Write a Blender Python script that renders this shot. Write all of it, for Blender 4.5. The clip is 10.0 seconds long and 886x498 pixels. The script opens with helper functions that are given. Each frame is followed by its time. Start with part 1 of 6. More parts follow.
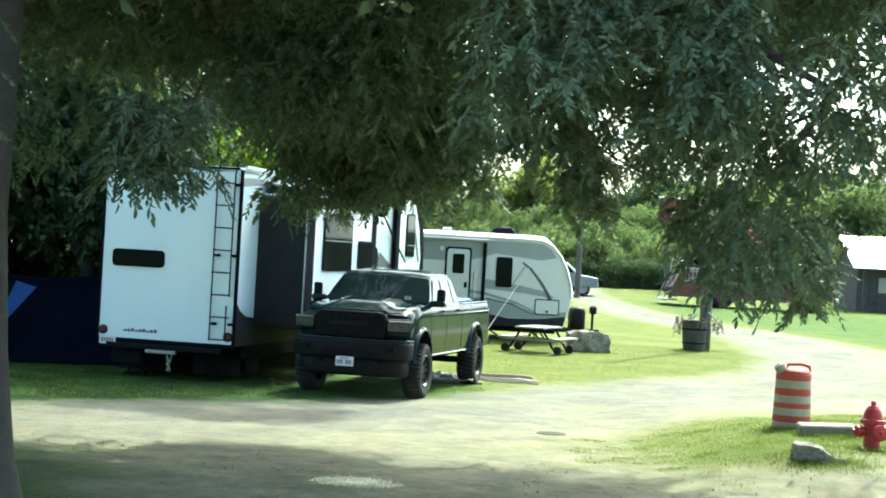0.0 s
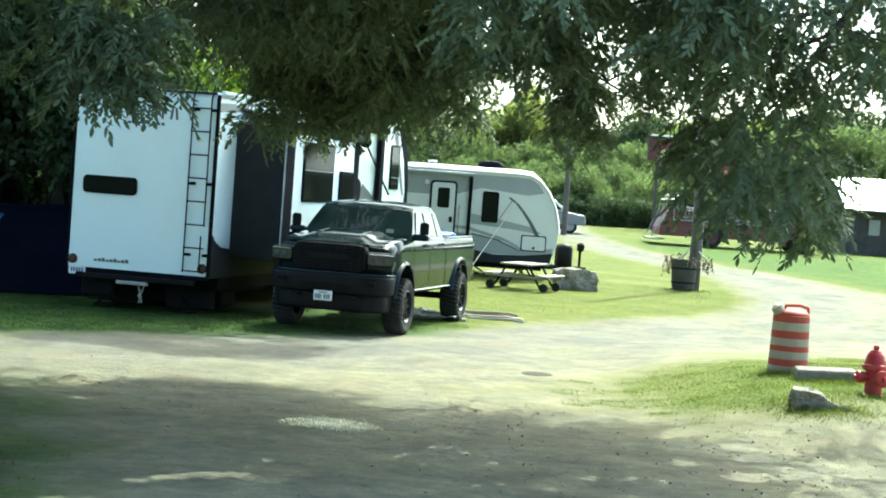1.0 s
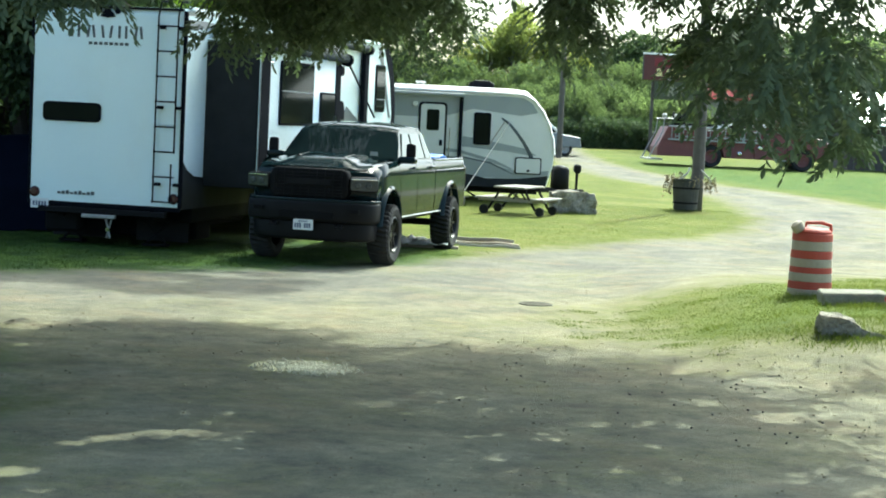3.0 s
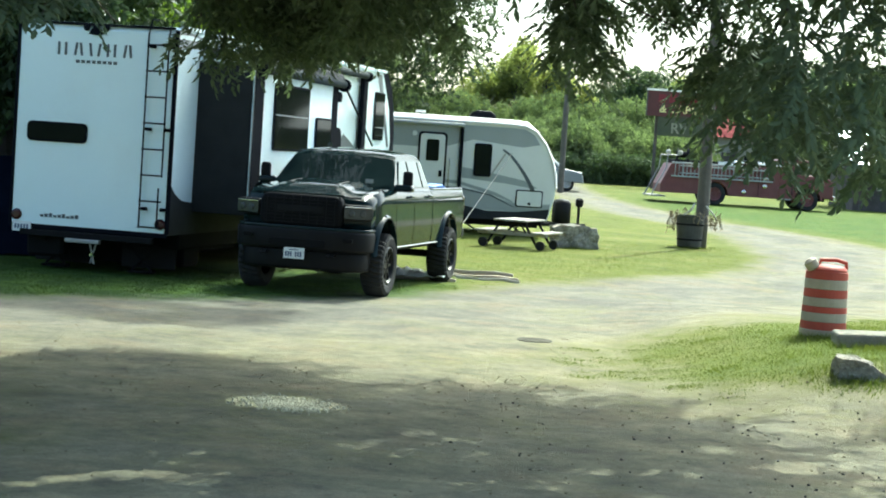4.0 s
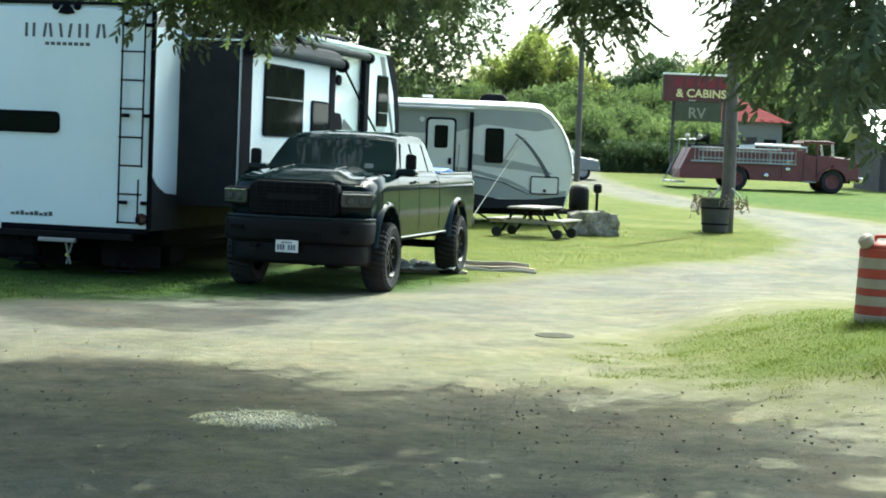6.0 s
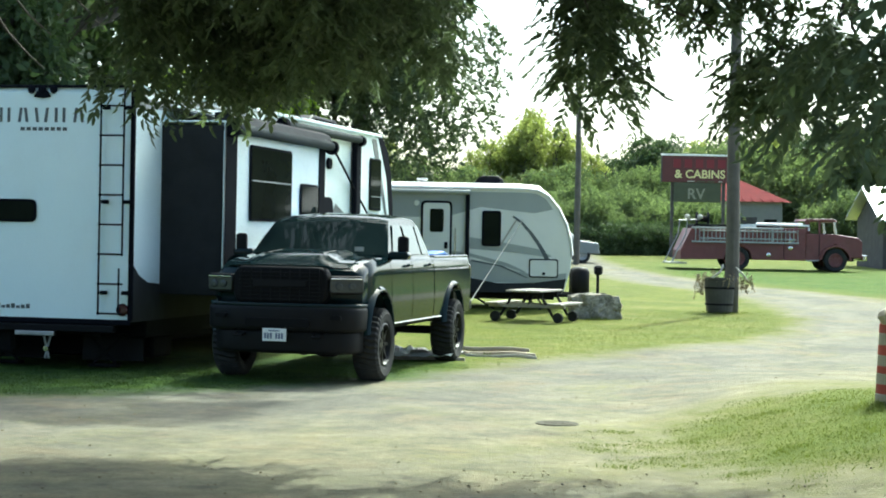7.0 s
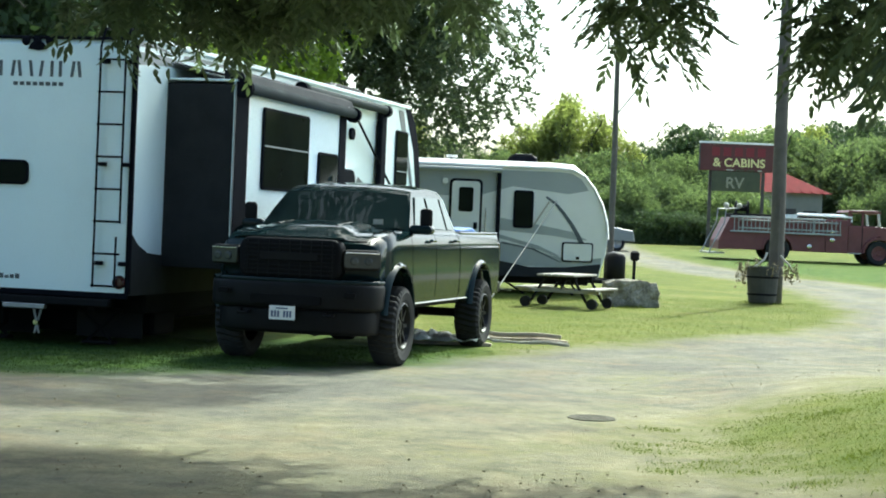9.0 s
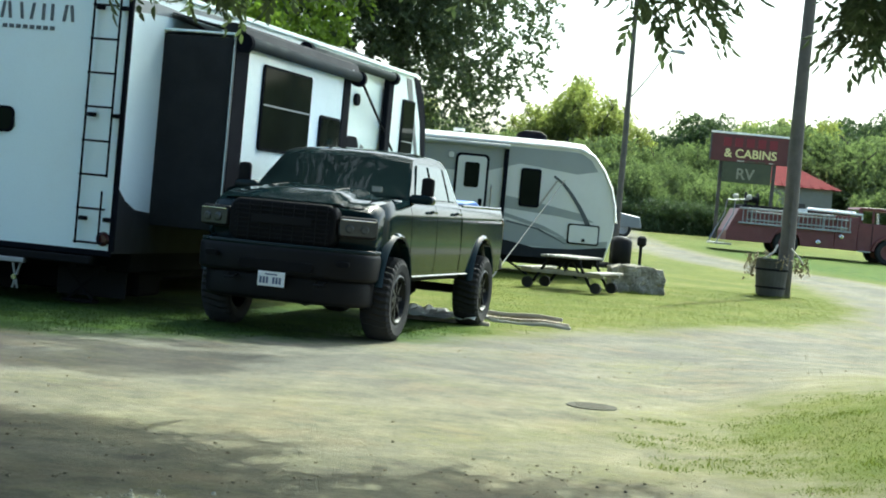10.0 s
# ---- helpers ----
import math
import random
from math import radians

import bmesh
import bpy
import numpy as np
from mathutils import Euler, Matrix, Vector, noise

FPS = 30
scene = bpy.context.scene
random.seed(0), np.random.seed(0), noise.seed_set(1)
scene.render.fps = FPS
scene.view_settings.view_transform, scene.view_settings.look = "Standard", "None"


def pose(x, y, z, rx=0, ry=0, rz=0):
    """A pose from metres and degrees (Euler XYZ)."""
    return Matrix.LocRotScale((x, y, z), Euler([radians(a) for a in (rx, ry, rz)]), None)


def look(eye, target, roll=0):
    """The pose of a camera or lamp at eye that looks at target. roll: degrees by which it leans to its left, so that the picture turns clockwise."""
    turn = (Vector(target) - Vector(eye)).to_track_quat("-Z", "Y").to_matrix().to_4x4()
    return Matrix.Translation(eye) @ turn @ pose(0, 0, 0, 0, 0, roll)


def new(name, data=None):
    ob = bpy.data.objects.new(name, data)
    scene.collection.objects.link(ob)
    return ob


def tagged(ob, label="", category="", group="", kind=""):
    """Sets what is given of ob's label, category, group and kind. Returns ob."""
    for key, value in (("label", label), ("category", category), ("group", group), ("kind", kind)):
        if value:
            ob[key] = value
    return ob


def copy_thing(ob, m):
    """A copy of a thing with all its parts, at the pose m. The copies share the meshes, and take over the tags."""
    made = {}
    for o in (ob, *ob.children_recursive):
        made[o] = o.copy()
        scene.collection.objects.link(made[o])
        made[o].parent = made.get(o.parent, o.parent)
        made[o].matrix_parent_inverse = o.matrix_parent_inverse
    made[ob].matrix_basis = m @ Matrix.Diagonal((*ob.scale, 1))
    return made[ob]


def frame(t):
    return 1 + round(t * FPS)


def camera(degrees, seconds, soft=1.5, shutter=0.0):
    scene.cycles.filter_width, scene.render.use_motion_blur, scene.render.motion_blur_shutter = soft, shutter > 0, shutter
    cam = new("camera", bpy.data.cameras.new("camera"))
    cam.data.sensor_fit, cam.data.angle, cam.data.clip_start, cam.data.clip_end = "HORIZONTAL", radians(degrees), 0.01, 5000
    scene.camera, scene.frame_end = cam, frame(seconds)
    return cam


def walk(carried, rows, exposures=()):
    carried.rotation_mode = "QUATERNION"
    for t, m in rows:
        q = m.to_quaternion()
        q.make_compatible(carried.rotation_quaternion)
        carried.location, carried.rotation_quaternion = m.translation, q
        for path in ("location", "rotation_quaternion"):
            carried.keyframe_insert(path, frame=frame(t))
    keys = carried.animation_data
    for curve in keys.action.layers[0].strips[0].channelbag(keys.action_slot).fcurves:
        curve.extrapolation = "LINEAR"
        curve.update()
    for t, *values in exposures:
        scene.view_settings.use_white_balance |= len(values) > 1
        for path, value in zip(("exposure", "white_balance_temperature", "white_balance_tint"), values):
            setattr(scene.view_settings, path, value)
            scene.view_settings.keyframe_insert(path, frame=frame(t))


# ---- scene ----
cam = camera(27.855, 10.0, soft=1.9)
PATH = [  # seconds, x, y, z, heading, tilt, lean
    (0, -0.057, -30.135, 2.461, 0.772, 0.122, 3.261),
    (0.2, -0.045, -29.906, 2.445, 0.916, -0.022, 3.178),
    (0.3, -0.039, -29.791, 2.437, 0.960, -0.128, 3.137),
    (0.5, -0.027, -29.562, 2.421, 1.230, 1.045, 3.054),
    (0.7, -0.015, -29.328, 2.406, 1.197, -0.864, 3.492),
    (0.8, -0.009, -29.210, 2.399, 1.355, -1.492, 3.711),
    (1, 0.003, -28.976, 2.384, 1.352, -1.877, 4.149),
    (1.2, 0.020, -28.756, 2.372, 1.409, -2.294, 3.595),
    (1.3, 0.028, -28.645, 2.367, 1.262, -2.594, 3.318),
    (1.5, 0.045, -28.425, 2.355, 1.310, -3.068, 2.764),
    (1.7, 0.054, -28.225, 2.343, 1.314, -3.403, 3.166),
    (1.8, 0.058, -28.124, 2.338, 1.270, -3.573, 3.367),
    (2, 0.067, -27.924, 2.326, 1.262, -3.985, 3.769),
    (2.2, 0.081, -27.736, 2.309, 1.506, -4.278, 3.541),
    (2.3, 0.088, -27.641, 2.300, 1.530, -4.188, 3.428),
    (2.5, 0.102, -27.453, 2.283, 1.558, -4.182, 3.200),
    (3.8, 0.209, -26.161, 2.158, 1.693, -3.886, 2.580),
    (3.9, 0.216, -26.056, 2.146, 1.687, -3.432, 3.199),
    (4, 0.224, -25.950, 2.133, 1.588, -3.056, 3.818),
    (4.2, 0.250, -25.722, 2.109, 1.692, -2.955, 3.371),
    (4.3, 0.262, -25.607, 2.096, 1.654, -3.016, 3.148),
    (4.5, 0.288, -25.379, 2.072, 1.535, -2.904, 2.701),
    (4.7, 0.304, -25.143, 2.048, 1.501, -3.018, 2.581),
    (4.8, 0.313, -25.024, 2.037, 1.479, -3.283, 2.520),
    (5, 0.329, -24.788, 2.013, 1.413, -4.763, 2.400),
    (5.1, 0.337, -24.674, 2.002, 1.489, -4.860, 2.304),
    (5.2, 0.345, -24.559, 1.991, 1.417, -4.915, 2.208),
    (6.3, 0.439, -23.326, 1.893, 0.880, -1.858, 2.224),
    (6.4, 0.452, -23.219, 1.885, 0.911, -1.424, 1.298),
    (6.5, 0.465, -23.112, 1.876, 1.023, -1.256, 0.372),
    (6.7, 0.479, -22.912, 1.857, 1.087, -0.980, 0.673),
    (6.8, 0.487, -22.811, 1.847, 1.040, -0.684, 0.824),
    (7, 0.501, -22.611, 1.828, 0.957, -0.384, 1.125),
    (7.2, 0.515, -22.413, 1.812, 0.824, -0.034, 0.844),
    (7.3, 0.522, -22.313, 1.804, 0.795, -0.095, 0.704),
    (7.5, 0.536, -22.115, 1.788, 0.738, 0.277, 0.423),
    (7.7, 0.540, -21.917, 1.774, 0.776, 0.126, 1.268),
    (7.8, 0.542, -21.819, 1.767, 0.652, -0.302, 1.691),
    (8, 0.546, -21.621, 1.753, 0.546, -0.060, 2.536),
    (8.2, 0.560, -21.427, 1.733, 0.423, 0.180, 1.847),
    (8.3, 0.567, -21.329, 1.722, 0.385, 0.144, 1.502),
    (8.5, 0.581, -21.135, 1.702, 0.316, -0.680, 0.813),
    (8.7, 0.591, -20.939, 1.684, 0.157, -0.917, 1.440),
    (8.8, 0.596, -20.840, 1.674, 0.106, -0.841, 1.754),
    (9, 0.606, -20.644, 1.656, -0.056, -0.803, 2.381),
    (9.2, 0.619, -20.450, 1.634, -0.079, -0.939, 2.655),
    (9.3, 0.625, -20.352, 1.624, -0.161, -0.947, 2.793),
    (9.5, 0.638, -20.158, 1.602, -0.255, -0.869, 3.067),
    (9.7, 0.644, -19.959, 1.587, -0.263, -1.680, 3.940),
    (9.8, 0.647, -19.860, 1.580, -0.154, -1.768, 4.377),
    (10, 0.653, -19.661, 1.565, -0.137, -1.478, 5.250),
]
walk(cam, [(t, pose(x, y, z) @ pose(0, 0, 0, 90, 0, 0 - h) @ pose(0, 0, 0, tilt) @ pose(0, 0, 0, 0, 0, lean))
           for t, x, y, z, h, tilt, lean in PATH],
     [(0.0, 2.26, 5850, -14), (1.5, 2.10, 5850, -13), (2.5, 1.92, 5850, -11), (4.5, 1.88, 5850, -11), (6.5, 1.84, 5850, -11), (8.5, 1.68, 5850, -10), (10.0, 1.66, 5850, -10)])

# ---- world, sun, exposure ----
SUN_EL, SUN_AZ = 52.0, 27.0      # height, and compass turn from +y towards +x
world = bpy.data.worlds.new("world")
scene.world = world
world.use_nodes = True
wn = world.node_tree.nodes
sky = wn.new("ShaderNodeTexSky")
sky.sky_type = "NISHITA"
sky.sun_disc = False
sky.sun_elevation = radians(SUN_EL)
sky.sun_rotation = radians(SUN_AZ)
sky.air_density, sky.dust_density, sky.ozone_density = 0.7, 5.0, 0.6
wn["Background"].inputs["Strength"].default_value = 0.15
world.node_tree.links.new(sky.outputs["Color"], wn["Background"].inputs["Color"])
sun = new("sun", bpy.data.lights.new("sun", "SUN"))
sun.data.energy, sun.data.angle, sun.data.color = 1.95, radians(0.55), (1.0, 0.95, 0.86)
se, sa = radians(SUN_EL), radians(SUN_AZ)
SUN_DIR = Vector((math.sin(sa) * math.cos(se), math.cos(sa) * math.cos(se), math.sin(se)))
sun.matrix_world = look(SUN_DIR * 100, (0, 0, 0))


# ---- materials ----
def nodes_of(name):
    m = bpy.data.materials.new(name)
    m.use_nodes = True
    nt = m.node_tree
    return m, nt, nt.nodes["Principled BSDF"]


def ramp(nt, fac, stops):
    r = nt.nodes.new("ShaderNodeValToRGB")
    while len(r.color_ramp.elements) < len(stops):
        r.color_ramp.elements.new(0.5)
    for e, (p, c) in zip(r.color_ramp.elements, stops):
        e.position, e.color = p, (*c, 1) if len(c) == 3 else c
    nt.links.new(fac, r.inputs[0])
    return r.outputs[0]


def noise_of(nt, scale, detail=4, rough=0.6, coord="Object"):
    tc = nt.nodes.new("ShaderNodeTexCoord")
    n = nt.nodes.new("ShaderNodeTexNoise")
    n.inputs["Scale"].default_value, n.inputs["Detail"].default_value, n.inputs["Roughness"].default_value = scale, detail, rough
    nt.links.new(tc.outputs[coord], n.inputs["Vector"])
    return n.outputs["Fac"]


def mixed(nt, fac, a, b, mode="MIX"):
    m = nt.nodes.new("ShaderNodeMix")
    m.data_type, m.blend_type = "RGBA", mode
    for sock, v in ((m.inputs[0], fac), (m.inputs[6], a), (m.inputs[7], b)):
        if isinstance(v, (int, float)):
            sock.default_value = v
        elif isinstance(v, tuple):
            sock.default_value = (*v, 1)
        else:
            nt.links.new(v, sock)
    return m.outputs[2]


def maths(nt, op, a, b=None, c=None):
    m = nt.nodes.new("ShaderNodeMath")
    m.operation = op
    for sock, v in zip(m.inputs, (a, b, c)):
        if v is None:
            continue
        if isinstance(v, (int, float)):
            sock.default_value = v
        else:
            nt.links.new(v, sock)
    return m.outputs[0]


def bump(nt, bsdf, height, strength=0.3, dist=0.01):
    b = nt.nodes.new("ShaderNodeBump")
    b.inputs["Strength"].default_value, b.inputs["Distance"].default_value = strength, dist
    nt.links.new(height, b.inputs["Height"])
    nt.links.new(b.outputs[0], bsdf.inputs["Normal"])


def mat(name, col, rough=0.5, metal=0.0, vary=0.15, scale=3.0, fine=60.0, relief=0.1, dirt=None, coat=0.0, spec=0.5, depth=0.004):
    """A painted or plain surface: base colour with wear at two scales, roughness variation and fine relief."""
    m, nt, b = nodes_of(name)
    big, small = noise_of(nt, scale), noise_of(nt, fine, 3)
    lo = tuple(c * (1 - vary) for c in col)
    hi = tuple(min(1, c * (1 + vary)) for c in col)
    c1 = ramp(nt, big, [(0.3, lo), (0.7, hi)])
    c2 = mixed(nt, 0.35, c1, ramp(nt, small, [(0.3, lo), (0.7, hi)]))
    if dirt:
        c2 = mixed(nt, ramp(nt, noise_of(nt, scale * 0.7, 8, 0.7), [(0.5, (0, 0, 0)), (0.75, (0.7, 0.7, 0.7))]), c2, dirt)
    nt.links.new(c2, b.inputs["Base Color"])
    nt.links.new(maths(nt, "MULTIPLY_ADD", small, 0.25 * rough, rough * 0.88), b.inputs["Roughness"])
    b.inputs["Metallic"].default_value = metal
    b.inputs["Coat Weight"].default_value = coat
    b.inputs["Specular IOR Level"].default_value = spec
    b.inputs["Coat Roughness"].default_value = 0.06
    if relief:
        bump(nt, b, small, relief, depth)
    return m


def leaf_mat(name, dark, light, trans=0.35, gloss=0.45):
    """Leaves: each one its own green, with light shining through."""
    m, nt, b = nodes_of(name)
    g = nt.nodes.new("ShaderNodeNewGeometry")
    col = ramp(nt, g.outputs["Random Per Island"], [(0.0, dark), (0.75, light), (1.0, tuple(min(1, c * 1.35) for c in light))])
    col = mixed(nt, ramp(nt, noise_of(nt, 0.5, 3), [(0.35, (0, 0, 0)), (0.7, (1, 1, 1))]), col, mixed(nt, 0.5, col, light))
    nt.links.new(col, b.inputs["Base Color"])
    b.inputs["Roughness"].default_value = gloss
    b.inputs["Specular IOR Level"].default_value = 0.22
    t = nt.nodes.new("ShaderNodeBsdfTranslucent")
    nt.links.new(mixed(nt, 1.0, col, (1.25, 1.4, 0.8), "MULTIPLY"), t.inputs["Color"])
    mx = nt.nodes.new("ShaderNodeMixShader")
    mx.inputs[0].default_value = trans
    out = nt.nodes["Material Output"]
    nt.links.new(b.outputs[0], mx.inputs[1])
    nt.links.new(t.outputs[0], mx.inputs[2])
    nt.links.new(mx.outputs[0], out.inputs["Surface"])
    return m


def glass_mat(name, col, rough=0.05, gloss=0.4):
    """Tinted window glass over a dark inside."""
    m, nt, b = nodes_of(name)
    nt.links.new(ramp(nt, noise_of(nt, 1.3), [(0.3, col), (0.8, tuple(c * 1.7 for c in col))]), b.inputs["Base Color"])
    b.inputs["Roughness"].default_value = rough
    b.inputs["Specular IOR Level"].default_value = gloss
    bump(nt, b, noise_of(nt, 2.0, 1), 0.01, 0.001)
    return m


WHITE_GEL = mat("white_fibreglass", (0.78, 0.90, 0.92), 0.28, vary=0.03, scale=0.8, relief=0.02, dirt=(0.72, 0.81, 0.82), coat=0.3)
BLACK_PANEL = mat("black_side_panel", (0.026, 0.028, 0.031), 0.6, vary=0.25, relief=0.05, spec=0.08)
BLACK_TRIM = mat("black_trim", (0.008, 0.009, 0.013), 0.7, vary=0.3, spec=0.08)
GREY_AWNING = mat("grey_awning_fabric", (0.036, 0.044, 0.046), 0.85, vary=0.2, scale=2, spec=0.15)
GRAPHIC = mat("charcoal_decal", (0.07, 0.085, 0.095), 0.35, vary=0.2)
GREY_DECAL = mat("grey_decal", (0.20, 0.22, 0.23), 0.35, vary=0.15)
TRAILER_WHITE = mat("aged_white_siding", (0.69, 0.70, 0.665), 0.4, vary=0.06, scale=0.9, dirt=(0.58, 0.60, 0.56), relief=0.03)
TRAILER_GREY = mat("grey_siding", (0.31, 0.335, 0.325), 0.45, vary=0.08, scale=1.2, relief=0.03)
ROOF_WHITE = mat("white_roof_membrane", (0.80, 0.80, 0.78), 0.6, vary=0.05, dirt=(0.6, 0.6, 0.56))
BLACK_PAINT = mat("black_car_paint", (0.006, 0.014, 0.016), 0.1, vary=0.2, relief=0.0, spec=0.36)
BLACK_PLASTIC = mat("black_plastic", (0.007, 0.007, 0.008), 0.5, vary=0.3, spec=0.14)
GRILLE_BLACK = mat("black_mesh_grille", (0.005, 0.005, 0.006), 0.55, vary=0.3, spec=0.1)
RUBBER = mat("tyre_rubber", (0.022, 0.022, 0.022), 0.85, vary=0.3, fine=40, relief=0.4, dirt=(0.055, 0.052, 0.043), spec=0.25)
RIM_BLACK = mat("black_alloy", (0.008, 0.008, 0.009), 0.35, vary=0.2, spec=0.25)
CHROME = mat("chrome", (0.65, 0.66, 0.67), 0.12, metal=1.0, vary=0.05)
STEEL = mat("dull_steel", (0.32, 0.32, 0.32), 0.45, metal=0.9, vary=0.2)
DARK_STEEL = mat("dark_chassis_steel", (0.010, 0.010, 0.011), 0.8, vary=0.3, spec=0.1)
RUST = mat("rusty_cast_iron", (0.072, 0.068, 0.048), 0.9, vary=0.4, scale=8, spec=0.2)
HEADLAMP = mat("headlamp_lens", (0.045, 0.05, 0.052), 0.12, metal=0.0, vary=0.3, spec=0.35)
GLASS_DARK = glass_mat("tinted_window_glass", (0.009, 0.011, 0.008), 0.05, 0.07)
GLASS_TRUCK = glass_mat("door_glass", (0.016, 0.040, 0.042), 0.03, 0.42)
GLASS_SCREEN = glass_mat("windscreen_laminate", (0.007, 0.012, 0.012), 0.02, 0.13)
GLASS_DARK.node_tree.nodes["Principled BSDF"].inputs["IOR"].default_value = 1.16
BLACK_PAINT.node_tree.nodes["Principled BSDF"].inputs["IOR"].default_value = 1.32
BLACK_TRIM.node_tree.nodes["Principled BSDF"].inputs["IOR"].default_value = 1.2
GLASS_SCREEN.node_tree.nodes["Principled BSDF"].inputs["IOR"].default_value = 1.36
GLASS_TRUCK.node_tree.nodes["Principled BSDF"].inputs["IOR"].default_value = 1.33
PLATE_WHITE = mat("white_plate", (0.75, 0.76, 0.76), 0.4, vary=0.05)
PLATE_INK = mat("plate_ink", (0.10, 0.12, 0.2), 0.5)
RED_LENS = mat("red_lamp_lens", (0.035, 0.006, 0.008), 0.2, vary=0.2)
ORANGE = mat("orange_plastic", (0.37, 0.052, 0.028), 0.6, vary=0.2, dirt=(0.24, 0.08, 0.045))
DRUM_WHITE = mat("dirty_white_sheeting", (0.37, 0.315, 0.235), 0.6, vary=0.2, scale=6, dirt=(0.28, 0.23, 0.16))
HYDRANT_RED = mat("hydrant_red_paint", (0.36, 0.02, 0.025), 0.42, vary=0.2, dirt=(0.2, 0.02, 0.02))
FIRE_RED = mat("faded_red_paint", (0.14, 0.036, 0.036), 0.5, vary=0.2, dirt=(0.16, 0.07, 0.06))
PLANTER = mat("weathered_barrel", (0.052, 0.050, 0.045), 0.8, vary=0.3, scale=4, relief=0.4)
# STONE's dark dirt is mottling and also stands in for its shaded faces
STONE = mat("pale_limestone", (0.31, 0.285, 0.235), 0.95, vary=0.6, scale=4, fine=24, relief=1.0, dirt=(0.05, 0.05, 0.042), spec=0.15, depth=0.05)
CONCRETE = mat("weathered_concrete", (0.24, 0.23, 0.185), 0.95, vary=0.3, scale=5, fine=40, relief=0.8, dirt=(0.10, 0.105, 0.07), spec=0.15, depth=0.02)
POLE_WOOD = mat("weathered_pole_wood", (0.096, 0.086, 0.074), 0.85, vary=0.3, scale=4, fine=30, relief=0.6)
PLANK_WOOD = mat("old_plank_wood", (0.40, 0.34, 0.265), 0.9, vary=0.35, scale=3, fine=25, relief=0.5)
TABLE_WOOD = mat("weathered_table_boards", (0.30, 0.28, 0.24), 0.8, vary=0.25, scale=5, relief=0.4)
DARK_WOOD = mat("dark_barn_boards", (0.075, 0.065, 0.06), 0.85, vary=0.35, scale=3, relief=0.5)
TIN = mat("galvanised_roof_sheet", (0.62, 0.64, 0.66), 0.35, metal=0.3, vary=0.1)
RED_ROOF = mat("red_shingle_roof", (0.20, 0.014, 0.014), 0.9, vary=0.2, fine=25, relief=0.4)
TAN_WALL = mat("tan_stucco", (0.27, 0.255, 0.215), 0.85, vary=0.1)
SIGN_RED = mat("faded_sign_red", (0.09, 0.022, 0.02), 0.55, vary=0.2, scale=2)
SIGN_BROWN = mat("faded_sign_brown", (0.058, 0.064, 0.032), 0.6, vary=0.2)
SIGN_YELLOW = mat("yellow_lettering", (0.75, 0.66, 0.30), 0.5, vary=0.05)
SIGN_PALE = mat("pale_lettering", (0.38, 0.36, 0.31), 0.5, vary=0.1)
SIGN_DIM = mat("faded_tan_lettering", (0.25, 0.235, 0.17), 0.6, vary=0.2)
SIGN_REDINK = mat("bright_red_lettering", (0.17, 0.012, 0.018), 0.5, vary=0.1)
TARP_BLUE = mat("blue_tarpaulin", (0.05, 0.16, 0.50), 0.4, vary=0.2, scale=3, relief=0.3)
BARK = mat("rough_bark", (0.055, 0.048, 0.04), 0.95, vary=0.4, scale=6, fine=22, relief=0.9)
DRY_LEAF = mat("dried_plant", (0.25, 0.20, 0.11), 0.8, vary=0.4, scale=12)
LEAF_NEAR = leaf_mat("pecan_leaf", (0.080, 0.108, 0.066), (0.122, 0.155, 0.090), 0.22, 0.65)
LEAF_OAK = leaf_mat("oak_leaf", (0.042, 0.060, 0.036), (0.080, 0.102, 0.058), 0.33, 0.6)
# LEAF_SUN is brightened: the glow of a back-lit crown sits in its colour
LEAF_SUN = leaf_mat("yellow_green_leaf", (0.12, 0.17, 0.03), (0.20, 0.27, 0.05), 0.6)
LEAF_FAR = leaf_mat("far_leaf", (0.098, 0.122, 0.066), (0.132, 0.160, 0.084), 0.62, 0.7)
LEAF_WILLOW = leaf_mat("pale_leaf", (0.17, 0.185, 0.08), (0.24, 0.25, 0.10), 0.72, 0.7)
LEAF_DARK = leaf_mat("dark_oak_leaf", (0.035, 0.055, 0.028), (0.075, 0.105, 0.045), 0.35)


# ---- building helpers ----
def part(name, bm, material, parent, label="", smooth=False, kind=""):
    me = bpy.data.meshes.new(name)
    if smooth:
        for f in bm.faces:
            f.smooth = True
    bm.to_mesh(me)
    bm.free()
    for m in (material if isinstance(material, (list, tuple)) else [material]):
        me.materials.append(m)
    ob = new(name, me)
    if parent is not None:
        ob.parent = parent
    return tagged(ob, label, kind=kind)


def thing(name, m, label, category, group=""):
    ob = new(name)
    ob.empty_display_size = 0.3
    ob.matrix_world = m
    return tagged(ob, label, category, group)


def box(bm, x0, x1, y0, y1, z0, z1, bevel=0.0, seg=1, mi=0):
    v = bmesh.ops.create_cube(bm, size=1.0, matrix=Matrix.LocRotScale(((x0 + x1) / 2, (y0 + y1) / 2, (z0 + z1) / 2), None, (x1 - x0, y1 - y0, z1 - z0)))["verts"]
    fs = list({f for a in v for f in a.link_faces})
    for f in fs:
        f.material_index = mi
    if bevel:
        es = list({e for a in v for e in a.link_edges})
        bmesh.ops.bevel(bm, geom=es, offset=bevel, segments=seg, affect="EDGES", profile=0.5)
    return bm


def rod(bm, a, b, r0, r1=None, seg=10):
    a, b = Vector(a), Vector(b)
    d = b - a
    m = Matrix.Translation((a + b) / 2) @ d.to_track_quat("Z", "Y").to_matrix().to_4x4()
    bmesh.ops.create_cone(bm, cap_ends=True, segments=seg, radius1=r0, radius2=r0 if r1 is None else r1, depth=d.length, matrix=m)
